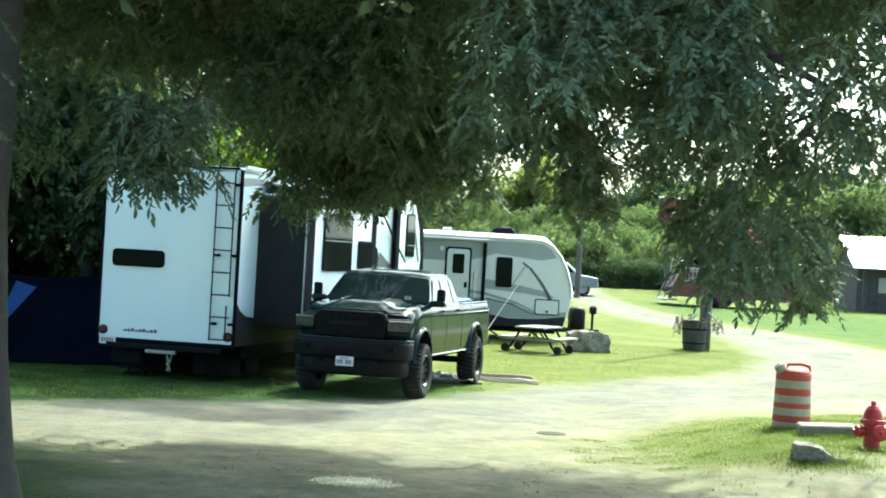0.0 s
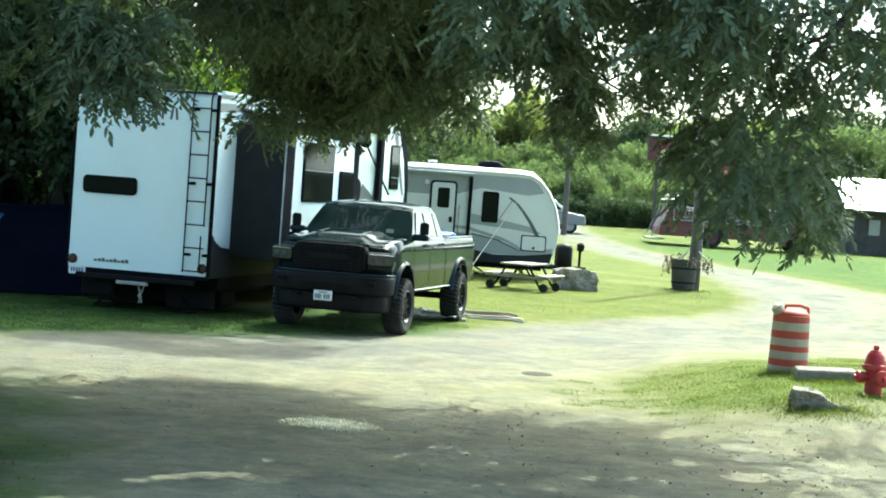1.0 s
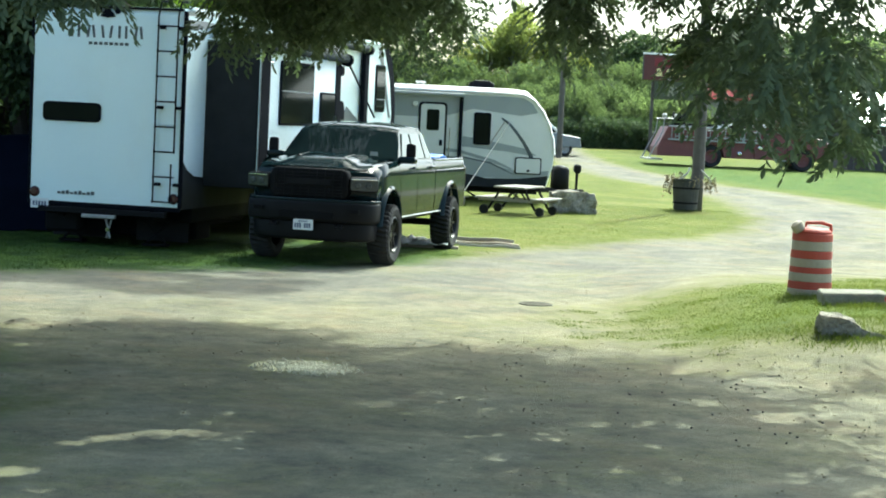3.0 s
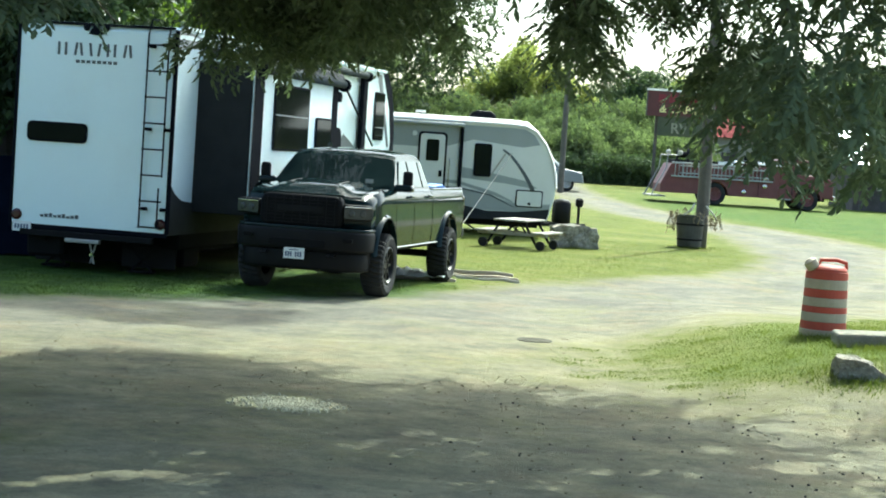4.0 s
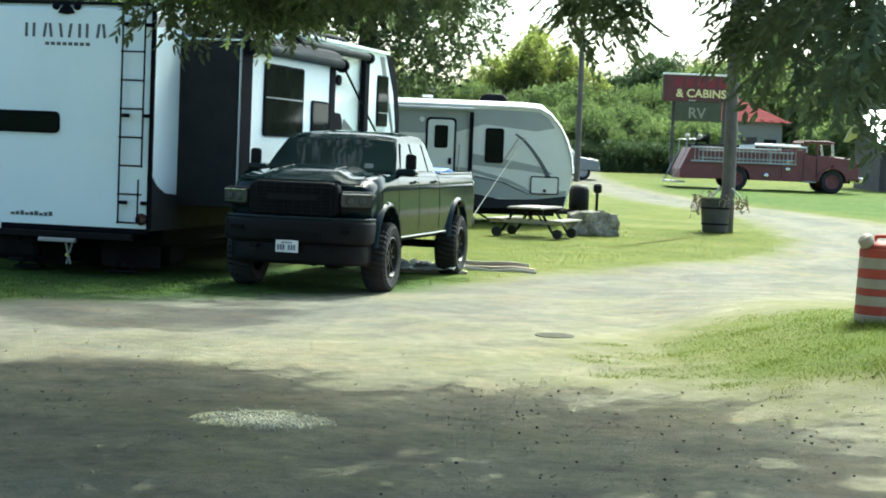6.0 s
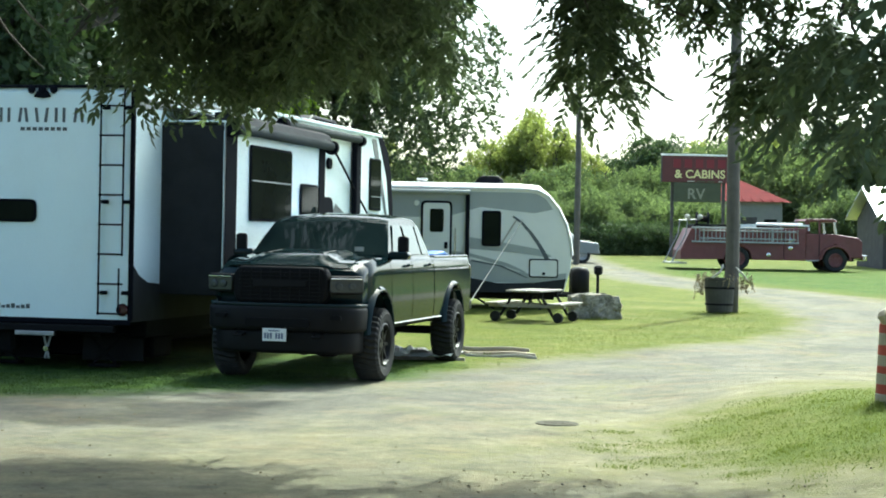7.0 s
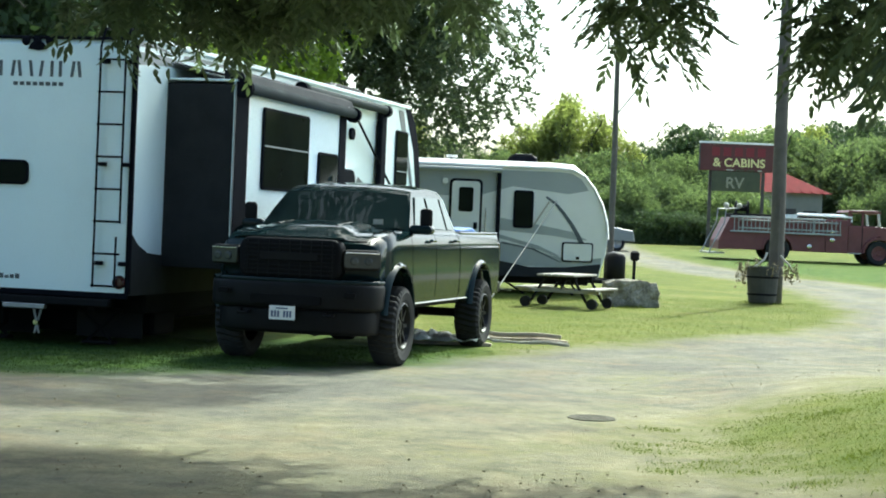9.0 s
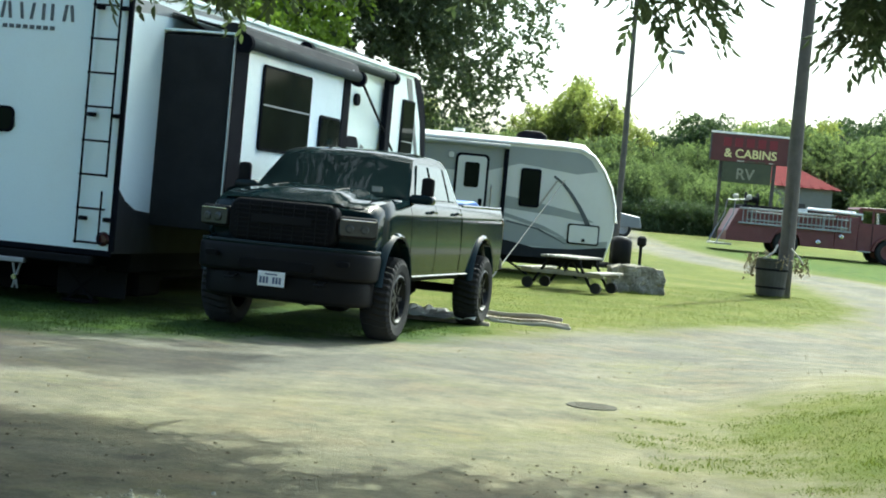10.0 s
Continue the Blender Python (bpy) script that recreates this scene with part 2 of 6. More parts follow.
    return bm


def chain(bm, pts, r, seg=8):
    """A bent tube through pts; r: one radius, or one a point."""
    rs = r if isinstance(r, (list, tuple)) else [r] * len(pts)
    pts = [Vector(p) for p in pts]
    rings, q, old = [], None, None
    for i, p in enumerate(pts):
        d = (pts[min(i + 1, len(pts) - 1)] - pts[max(i - 1, 0)]).normalized()
        q = d.to_track_quat("Z", "Y") if q is None else old.rotation_difference(d) @ q
        old = d
        rings.append([bm.verts.new(p + q @ Vector((math.cos(2 * math.pi * k / seg) * rs[i], math.sin(2 * math.pi * k / seg) * rs[i], 0))) for k in range(seg)])
    for a, b in zip(rings, rings[1:]):
        for k in range(seg):
            bm.faces.new((a[k], a[(k + 1) % seg], b[(k + 1) % seg], b[k]))
    bm.faces.new(rings[0][::-1])
    bm.faces.new(rings[-1])
    return bm


def slab(bm, outline, a, b, axis="x", bevel=0.0, seg=2, mi=0):
    """A closed outline in the plane across the axis, pushed from a to b along it."""
    def at(p, k):
        return {"x": (k, p[0], p[1]), "y": (p[0], k, p[1]), "z": (p[0], p[1], k)}[axis]
    lo = [bm.verts.new(at(p, a)) for p in outline]
    hi = [bm.verts.new(at(p, b)) for p in outline]
    fs = [bm.faces.new(lo), bm.faces.new(hi)]
    for i in range(len(outline)):
        j = (i + 1) % len(outline)
        fs.append(bm.faces.new((lo[i], lo[j], hi[j], hi[i])))
    for f in fs:
        f.material_index = mi
    bmesh.ops.recalc_face_normals(bm, faces=fs)
    if bevel:
        es = [e for e in {e for f in fs[:2] for e in f.edges}]
        bmesh.ops.bevel(bm, geom=es, offset=bevel, segments=seg, affect="EDGES", profile=0.5)
    return bm


def rounded(x0, x1, z0, z1, r, n=5):
    """Corners of a rounded rectangle."""
    out = []
    for cx, cz, a0 in ((x1 - r, z1 - r, 0), (x0 + r, z1 - r, 90), (x0 + r, z0 + r, 180), (x1 - r, z0 + r, 270)):
        for k in range(n + 1):
            a = radians(a0 + 90 * k / n)
            out.append((cx + r * math.cos(a), cz + r * math.sin(a)))
    return out


def lathe(bm, profile, m=None, seg=24):
    """A turned form from (radius, height) points about z."""
    m = m or Matrix()
    rings = [[bm.verts.new(m @ Vector((r * math.cos(2 * math.pi * k / seg), r * math.sin(2 * math.pi * k / seg), z))) for k in range(seg)] for r, z in profile]
    for a, b in zip(rings, rings[1:]):
        for k in range(seg):
            bm.faces.new((a[k], a[(k + 1) % seg], b[(k + 1) % seg], b[k]))
    bm.faces.new(rings[0][::-1])
    bm.faces.new(rings[-1])
    return bm


def B():
    return bmesh.new()


def ease(a, b, v):
    t = min(1.0, max(0.0, (v - a) / (b - a)))
    return t * t * (3 - 2 * t)


# ---- the ground ----
def ground_z(x, y):
    rise = 0.018 * max(0.0, min(y, 75) - 5) if y > 5 else 0.0
    back = 0.08 * max(0.0, min(-19.0 - y, 14.0))                   # the drive climbs behind the yard
    mound = 0.36 * ease(2.7, 5.1, x) * ease(-11.5, -8.6, y) * (1 - ease(-5.6, 3.5, y)) * (1 - 0.5 * ease(9, 16, x))
    rut = 0.03 * noise.noise((x * 0.35, y * 0.35, 3)) + 0.012 * noise.noise((x * 1.3, y * 1.3, 7))
    far = 7.0 * ease(110, 400, y) + 4 * ease(60, 300, abs(x)) * ease(0, 60, y)
    hill = 12.0 * ease(95, 190, y) * ease(14, 60, x)
    return rise + back + mound + rut * (1 - ease(60, 120, abs(y))) + far + hill


# borders of the lawns: by the caravans, in the bend, beyond the road, and round the pecan
LAWN = [(-90, -40), (-14, -8.6), (-8, -5.9), (-4.9, -4.2), (-3.5, -3.05), (-2.4, -2.25), (-1.5, -1.45), (-0.7, -0.85), (0.17, -0.05), (1.2, 1.5), (2.25, 3.7), (3.6, 5.8), (5.0, 7.3), (6.5, 9.0), (8.0, 12.0), (8.95, 15.2), (9.4, 19), (9.5, 24), (9.0, 28.5), (8.0, 31.5), (7.2, 35), (6.9, 40), (6.8, 47), (6.9, 60), (7.5, 80), (-90, 120)]
ISLE = [(1.95, -6.8), (2.25, -5.5), (2.95, -4.6), (3.7, -3.8), (4.6, -2.9), (5.4, -1.8), (6.4, -0.4), (7.6, 1.0), (9.5, 2.6), (12.5, 4.2), (18, 6), (60, 10), (60, -12), (16, -9.6), (9, -9.7), (4.8, -9.8), (3.5, -9.7), (2.55, -9.1), (2.05, -8.1)]
FIELD = [(17.5, 12), (15.2, 17), (13.9, 22), (13.0, 26), (12.0, 29.3), (11.0, 31.6), (10.4, 35), (9.4, 39), (8.9, 44), (8.7, 50), (9.0, 60), (10.5, 80), (20, 130), (200, 130), (200, 13)]


TREE_PATCH = [(-3.9, -9.7), (-3.35, -11.5), (-2.95, -13.2), (-2.5, -15.5), (-2.7, -17.2), (-4, -18.6), (-7, -18.6), (-8.5, -14), (-6, -9.9)]


def depth_in(poly, x, y):
    """How far inside a border (positive, in metres) each place lies; x and y are arrays."""
    x, y = np.asarray(x, float), np.asarray(y, float)
    best, odd = np.full(x.shape, 1e9), np.zeros(x.shape, bool)
    for (ax, ay), (bx, by) in zip(poly, poly[1:] + poly[:1]):
        dx, dy = bx - ax, by - ay
        t = np.clip(((x - ax) * dx + (y - ay) * dy) / (dx * dx + dy * dy), 0, 1)
        best = np.minimum(best, np.hypot(x - ax - dx * t, y - ay - dy * t))
        if dy:
            odd ^= ((ay > y) != (by > y)) & (x < ax + dx * (y - ay) / dy)
    return np.where(odd, best, -best)


def on_road(x, y):
    """How far inside the gravel (positive, in metres) each place lies; x and y are arrays."""
    x, y = np.asarray(x, float), np.asarray(y, float)
    wave = 0.16 * np.sin(1.9 * x + 1.3 * np.sin(1.1 * y)) + 0.12 * np.sin(2.7 * y + 2.0 * np.sin(1.6 * x))
    return -np.maximum(np.maximum(depth_in(LAWN, x, y) + 0.5 * wave, 0.6 * (depth_in(ISLE, x, y) - 0.25) + wave), np.maximum(depth_in(FIELD, x, y) + 0.5 * wave, 0.7 * depth_in(TREE_PATCH, x, y) + wave))


def lush_and_shade(x, y):
    """How green the bank and the field beyond the road are, and where shade by caravan and pecan is painted in."""
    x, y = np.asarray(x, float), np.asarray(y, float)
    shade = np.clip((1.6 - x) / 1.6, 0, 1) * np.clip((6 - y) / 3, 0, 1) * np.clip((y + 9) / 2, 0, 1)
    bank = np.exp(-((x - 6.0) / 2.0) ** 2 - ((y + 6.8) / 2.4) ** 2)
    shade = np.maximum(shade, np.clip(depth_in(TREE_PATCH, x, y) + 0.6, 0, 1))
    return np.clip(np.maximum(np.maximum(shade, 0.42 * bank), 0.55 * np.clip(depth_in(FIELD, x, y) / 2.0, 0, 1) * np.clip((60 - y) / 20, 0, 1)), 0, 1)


def axis_steps(lo, hi, near_lo, near_hi, step, grow=1.16):
    vals, v, s = [], near_lo, step
    while v < near_hi:
        vals.append(v)
        v += step
    s = step
    while v < hi:
        vals.append(v)
        s *= grow
        v += s
    vals.append(hi)
    v, s, low = near_lo, step, []
    while v > lo:
        s *= grow
        v -= s
        low.append(max(v, lo))
    return sorted(set(low)) + vals


def build_ground():
    xs = axis_steps(-1500, 1500, -11, 17, 0.2)
    ys = axis_steps(-300, 2500, -20, 24, 0.2, 1.08)
    gx, gy = np.meshgrid(xs, ys)
    gx, gy = gx.reshape(-1), gy.reshape(-1)
    verts = [(x, y, ground_z(x, y)) for x, y in zip(gx.tolist(), gy.tolist())]
    n, faces = len(xs), []
    for j in range(len(ys) - 1):
        for i in range(n - 1):
            a = j * n + i
            faces.append((a, a + 1, a + n + 1, a + n))
    me = bpy.data.meshes.new("ground")
    me.from_pydata(verts, [], faces)
    for key, vals in (("gravel", np.clip(on_road(gx, gy), -2, 2)), ("lane", np.clip(-depth_in(LAWN, gx, gy), -1, 14)), ("lush_shade", lush_and_shade(gx, gy))):
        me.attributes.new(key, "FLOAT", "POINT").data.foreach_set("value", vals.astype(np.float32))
    me.polygons.foreach_set("use_smooth", [True] * len(faces))
    m, nt, b = nodes_of("ground_gravel_and_grass")

    def attribute(key):
        an = nt.nodes.new("ShaderNodeAttribute")
        an.attribute_name = key
        return an.outputs["Fac"]

    def grey(v):
        return (v, v, v)

    wob = maths(nt, "ADD", maths(nt, "MULTIPLY_ADD", noise_of(nt, 2.2, 10, 0.78), 2.0, -1.0), maths(nt, "MULTIPLY_ADD", noise_of(nt, 0.7, 4), 1.0, -0.5))
    edge = maths(nt, "ADD", attribute("gravel"), wob)
    mask = ramp(nt, maths(nt, "MULTIPLY_ADD", edge, 0.6, 0.5), [(0.2, grey(0)), (0.8, grey(1))])
    # grey crushed stone, packed hard along the lane beside the lawn
    stones = noise_of(nt, 34, 6, 0.8)
    packed = ramp(nt, noise_of(nt, 0.6, 7, 0.66), [(0.3, (0.112, 0.110, 0.098)), (0.5, (0.158, 0.154, 0.132)), (0.7, (0.212, 0.203, 0.164))])
    # straw-coloured dust and dead turf in blotches over the rest of the yard
    dust = ramp(nt, noise_of(nt, 1.3, 9, 0.7), [(0.36, (0.140, 0.132, 0.096)), (0.5, (0.218, 0.207, 0.138)), (0.64, (0.305, 0.287, 0.188))])
    lane = maths(nt, "ADD", attribute("lane"), maths(nt, "MULTIPLY_ADD", noise_of(nt, 0.55, 7, 0.7), 7.0, -3.5))
    gravel = mixed(nt, ramp(nt, maths(nt, "MULTIPLY", lane, 0.1), [(0.24, grey(0.12)), (0.52, grey(0.9))]), packed, dust)
    # two long wheel tracks and a pale crown that follow the lane
    track = maths(nt, "SINE", maths(nt, "ADD", maths(nt, "MULTIPLY", attribute("lane"), 3.4), maths(nt, "MULTIPLY", noise_of(nt, 0.35, 5, 0.6), 9.0)))
    worn = mixed(nt, 1.0, ramp(nt, track, [(0.25, grey(0)), (0.95, grey(0.55))]), ramp(nt, noise_of(nt, 1.7, 8, 0.7), [(0.38, grey(0)), (0.6, grey(1))]), "MULTIPLY")
    gravel = mixed(nt, worn, gravel, (0.262, 0.25, 0.188))
    # grass seed blown thinly over the yard
    seed = mixed(nt, 1.0, ramp(nt, noise_of(nt, 0.5, 5, 0.6), [(0.5, grey(0)), (0.68, grey(0.6))]), ramp(nt, noise_of(nt, 6, 8, 0.75), [(0.42, grey(0)), (0.6, grey(1))]), "MULTIPLY")
    gravel = mixed(nt, seed, gravel, (0.235, 0.235, 0.085))
    earth = ramp(nt, noise_of(nt, 0.8, 6, 0.65), [(0.52, grey(0)), (0.66, grey(0.45))])
    gravel = mixed(nt, earth, gravel, (0.265, 0.212, 0.135))
    clods = mixed(nt, 0.5, ramp(nt, noise_of(nt, 4.5, 9, 0.76), [(0.36, grey(0.52)), (0.5, (0.88, 0.87, 0.85)), (0.66, (1.16, 1.14, 1.08))]), ramp(nt, noise_of(nt, 60, 4, 0.8), [(0.32, grey(0.42)), (0.5, (0.86, 0.86, 0.84)), (0.68, (1.3, 1.28, 1.2))]))
    gravel = mixed(nt, 1.0, gravel, clods, "MULTIPLY")
    # mown turf, sun-bleached in patches, and thick green grass
    g1 = ramp(nt, noise_of(nt, 0.55, 7, 0.68), [(0.32, (0.062, 0.090, 0.014)), (0.5, (0.112, 0.134, 0.021)), (0.68, (0.178, 0.170, 0.038))])
    turf = mixed(nt, 0.5, g1, ramp(nt, noise_of(nt, 5, 9, 0.78), [(0.3, (0.032, 0.052, 0.010)), (0.53, (0.098, 0.115, 0.021)), (0.76, (0.198, 0.178, 0.055))]))
    straw = ramp(nt, noise_of(nt, 0.95, 8, 0.7), [(0.5, grey(0)), (0.7, grey(0.6))])
    turf = mixed(nt, straw, turf, (0.185, 0.163, 0.066))
    dry = ramp(nt, maths(nt, "MULTIPLY_ADD", edge, 0.6, 0.70), [(0.36, grey(0)), (0.85, grey(0.8))])
    turf = mixed(nt, dry, turf, (0.19, 0.175, 0.082))
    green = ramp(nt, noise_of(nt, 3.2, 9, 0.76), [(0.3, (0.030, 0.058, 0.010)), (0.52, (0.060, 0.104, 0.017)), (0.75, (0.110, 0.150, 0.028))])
    lush_shade = mixed(nt, 1.0, attribute("lush_shade"), ramp(nt, noise_of(nt, 1.1, 6, 0.7), [(0.36, grey(0.35)), (0.55, grey(1))]), "MULTIPLY")
    # this darkest green puts the shade by caravan, truck and pecan into the colour
    shaded_green = ramp(nt, noise_of(nt, 3.2, 9, 0.76), [(0.3, (0.014, 0.030, 0.008)), (0.52, (0.028, 0.056, 0.012)), (0.75, (0.060, 0.090, 0.022))])
    grass = mixed(nt, ramp(nt, lush_shade, [(0.0, grey(0)), (0.5, grey(1))]), turf, green)
    grass = mixed(nt, ramp(nt, lush_shade, [(0.55, grey(0)), (0.95, grey(1))]), grass, shaded_green)
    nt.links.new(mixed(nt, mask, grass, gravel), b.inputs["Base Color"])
    b.inputs["Roughness"].default_value = 0.95
    b.inputs["Specular IOR Level"].default_value = 0.12
    bump(nt, b, maths(nt, "ADD", maths(nt, "MULTIPLY", noise_of(nt, 7, 5, 0.7), 2.0), maths(nt, "ADD", stones, noise_of(nt, 90, 3))), 0.6, 0.02)
    me.materials.append(m)
    return tagged(new("ground", me), "sunlit gravel drive with dusty ruts between mown lawns", "ground", kind="structure")


build_ground()


# ---- wheels ----
def add_wheel(parent, x, y, z, r, w, face, tyre_mat=RUBBER, rim_mat=RIM_BLACK, rim_r=0.27, lugs=True, spokes=8):
    """A wheel with its axle along x; face: +1 or -1, the side that shows its rim."""
    m = Matrix.Translation((x, y, z)) @ Matrix.Rotation(radians(90 * face), 4, "Y")
    bm = B()
    h = w / 2
    prof = [(rim_r, -h * 0.8), (rim_r + 0.04, -h * 0.92), (r * 0.86, -h), (r * 0.97, -h * 0.82), (r, -h * 0.5), (r, h * 0.5), (r * 0.97, h * 0.82), (r * 0.86, h), (rim_r + 0.04, h * 0.92), (rim_r, h * 0.8)]
    seg = 72 if lugs else 40
    rings = []
    for i, (rr, zz) in enumerate(prof):
        ring = []
        for k in range(seg):
            cut = 1.0
            if lugs and 2 < i < 7:
                cut = 1.02 if (k + (1 if i > 4 else 0)) % 2 else 0.955
            ring.append(bm.verts.new(m @ Vector((rr * cut * math.cos(2 * math.pi * k / seg), rr * cut * math.sin(2 * math.pi * k / seg), zz))))
        rings.append(ring)
    for a, b in zip(rings, rings[1:]):
        for k in range(seg):
            bm.faces.new((a[k], a[(k + 1) % seg], b[(k + 1) % seg], b[k]))
    tyre = part("tyre", bm, tyre_mat, parent)
    bm = B()
    lathe(bm, [(rim_r * 1.02, h * 0.25), (rim_r * 1.02, h * 0.86), (rim_r * 0.95, h * 0.9), (rim_r * 0.88, h * 0.55), (rim_r * 0.35, h * 0.3), (rim_r * 0.3, h * 0.62), (0.02, h * 0.66)], m, 28)
    for k in range(spokes):
        a = 2 * math.pi * k / spokes
        mm = m @ Matrix.Rotation(a, 4, "Z") @ Matrix.Translation((rim_r * 0.6, 0, h * 0.55))
        bmesh.ops.create_cube(bm, size=1, matrix=mm @ Matrix.Diagonal((rim_r * 0.66, rim_r * 0.14, h * 0.3, 1)))
    part("rim", bm, rim_mat, tyre)
    return tyre


def add_window(parent, x, y0, y1, z0, z1, r=0.06, glass=GLASS_DARK, bars=(), name="window"):
    """A framed pane on a wall whose outer face lies at x, looking to +x."""
    fr = part(name, slab(B(), rounded(y0, y1, z0, z1, r), x + 0.003, x + 0.03, "x", 0.006), BLACK_TRIM, parent)
    part("pane", slab(B(), rounded(y0 + 0.035, y1 - 0.035, z0 + 0.035, z1 - 0.035, r * 0.7), x + 0.031, x + 0.036, "x"), glass, fr)
    for (a, b, c, d) in bars:
        part("glazing_bar", box(B(), x + 0.037, x + 0.046, a, b, c, d), GREY_DECAL, fr)
    return fr


# ---- the fifth-wheel caravan ----
def build_fifth_wheel():
    rv = thing("fifth_wheel_caravan", pose(-3.15, 0.6, 0, 0, 0, -13.5), "tall white fifth-wheel caravan with black slide-out parked on grass", "caravan")
    W = 2.51
    prof = [(0, 0.66), (0, 3.62), (0.05, 3.70), (0.14, 3.73), (12.5, 3.80), (12.9, 3.74), (13.25, 3.52), (13.55, 3.05), (13.72, 2.5), (13.74, 2.0), (13.5, 1.75), (11.4, 1.7), (11.1, 1.55), (11.0, 0.66)]
    part("body_shell", slab(B(), prof, -W, 0, "x", 0.05, 3), WHITE_GEL, rv, "white fibreglass walls")
    # dark nose cap
    nose = [(12.45, 3.815), (12.9, 3.76), (13.27, 3.53), (13.57, 3.06), (13.745, 2.5), (13.765, 2.0), (13.52, 1.73), (13.3, 1.73), (13.45, 2.3), (13.2, 3.0)]
    part("nose_cap", slab(B(), nose, -W - 0.012, 0.012, "x", 0.02), BLACK_TRIM, rv, "black front cap")
    # lower black skirt, with the sloping corner behind the rear edge
    skirt = [(0.0, 0.64), (0.0, 1.42), (0.25, 1.25), (0.55, 1.15), (1.05, 1.12), (11.0, 1.12), (11.0, 0.64)]
    part("side_skirt", slab(B(), skirt, -0.02, 0.012, "x"), BLACK_PANEL, rv, "black lower side band")
    part("side_skirt", slab(B(), skirt, -W - 0.012, -W + 0.02, "x"), BLACK_PANEL, rv)
    # edge trims of the rear wall
    for x0, x1 in ((-0.035, 0.018), (-W - 0.018, -W + 0.03)):
        part("corner_trim", box(B(), x0, x1, -0.012, 0.05, 0.66, 3.68, 0.006), BLACK_TRIM, rv)
    part("roof_gutter", slab(B(), [(0.1, 3.70), (12.6, 3.77), (12.6, 3.83), (0.1, 3.76)], 0.0, 0.06, "x", 0.01), WHITE_GEL, rv)
    part("roof_gutter", slab(B(), [(0.1, 3.70), (12.6, 3.77), (12.6, 3.83), (0.1, 3.76)], -W - 0.06, -W, "x", 0.01), WHITE_GEL, rv)
    part("rear_lower_trim", box(B(), -W, 0, -0.016, 0.03, 0.60, 0.67, 0.008), BLACK_TRIM, rv)
    part("rear_roof_trim", box(B(), -W + 0.05, -0.05, -0.014, 0.06, 3.685, 3.72, 0.01), BLACK_TRIM, rv)
    # rear window
    wf = part("rear_window", slab(B(), rounded(-2.30, -1.33, 1.92, 2.22, 0.08), -0.025, -0.003, "y", 0.008), BLACK_TRIM, rv)
    part("pane", slab(B(), rounded(-2.27, -1.36, 1.95, 2.19, 0.07), -0.03, -0.026, "y"), GLASS_DARK, wf)
    # decals as plain bars
    for i in range(5):
        x = -1.88 + i * 0.26
        bm = B()
        lean = 0.03 * math.sin(i * 2.1)
        slab(bm, [(x, 3.23), (x + 0.04, 3.23), (x + 0.04 + lean, 3.42), (x + lean, 3.42)], -0.006, -0.003, "y")
        slab(bm, [(x + 0.11, 3.23), (x + 0.15, 3.23), (x + 0.15 - lean, 3.42), (x + 0.11 - lean, 3.42)], -0.006, -0.003, "y")
        part("decal_stroke", bm, GRAPHIC, rv)
    for i in range(8):
        part("decal_bar", box(B(), -1.58 + i * 0.085, -1.52 + i * 0.085, -0.006, -0.003, 3.12, 3.165), GRAPHIC, rv)
    for i in range(9):
        part("decal_bar", box(B(), -2.02 + i * 0.07, -1.965 + i * 0.07, -0.006, -0.003, 0.785, 0.82 + 0.012 * (i % 3)), GRAPHIC, rv)
    # lamps on the rear
    for x in (-1.43, -1.28, -1.12):
        bm = B()
        lathe(bm, [(0.055, 0), (0.05, 0.02), (0.03, 0.03)], Matrix.Translation((x, -0.003, 3.655)) @ Matrix.Rotation(radians(90), 4, "X"), 16)
        part("marker_lamp", bm, BLACK_TRIM, rv)
    part("camera_mount", slab(B(), [(-1.40, 3.56), (-1.36, 3.63), (-1.31, 3.66), (-1.30, 3.70), (-1.25, 3.70), (-1.24, 3.66), (-1.19, 3.63), (-1.15, 3.56), (-1.275, 3.54)], -0.02, -0.003, "y", 0.004), BLACK_TRIM, rv)
    for x in (-0.105, -W + 0.11):
        bm = B()
        lathe(bm, [(0.085, 0), (0.08, 0.025), (0.05, 0.035)], Matrix.Translation((x, -0.003, 0.80)) @ Matrix.Rotation(radians(90), 4, "X"), 20)
        part("tail_lamp", bm, RED_LENS, rv)
    pl = part("number_plate", box(B(), -W + 0.06, -W + 0.36, -0.035, -0.024, 0.545, 0.70, 0.004), PLATE_WHITE, rv)
    for i in range(5):
        part("plate_bar", box(B(), -W + 0.10 + i * 0.048, -W + 0.13 + i * 0.048, -0.0385, -0.036, 0.585, 0.655), PLATE_INK, pl)
    # roof ladder
    lad = part("ladder", chain(chain(B(), [(-0.42, -0.07, 0.73), (-0.42, -0.07, 3.60), (-0.42, 0.05, 3.82), (-0.42, 0.3, 3.84)], 0.014), [(-0.10, -0.07, 1.50), (-0.10, -0.07, 3.60), (-0.10, 0.05, 3.82), (-0.10, 0.3, 3.84)], 0.014), BLACK_TRIM, rv, "black tube roof ladder")
    part("ladder_stub", chain(B(), [(-0.14, -0.07, 0.75), (-0.14, -0.07, 1.34)], 0.013), BLACK_TRIM, lad)
    for k in range(8):
        part("rung", rod(B(), (-0.44, -0.07, 0.75 + k * 0.385), (-0.09, -0.07, 0.75 + k * 0.385), 0.012), BLACK_TRIM, lad)
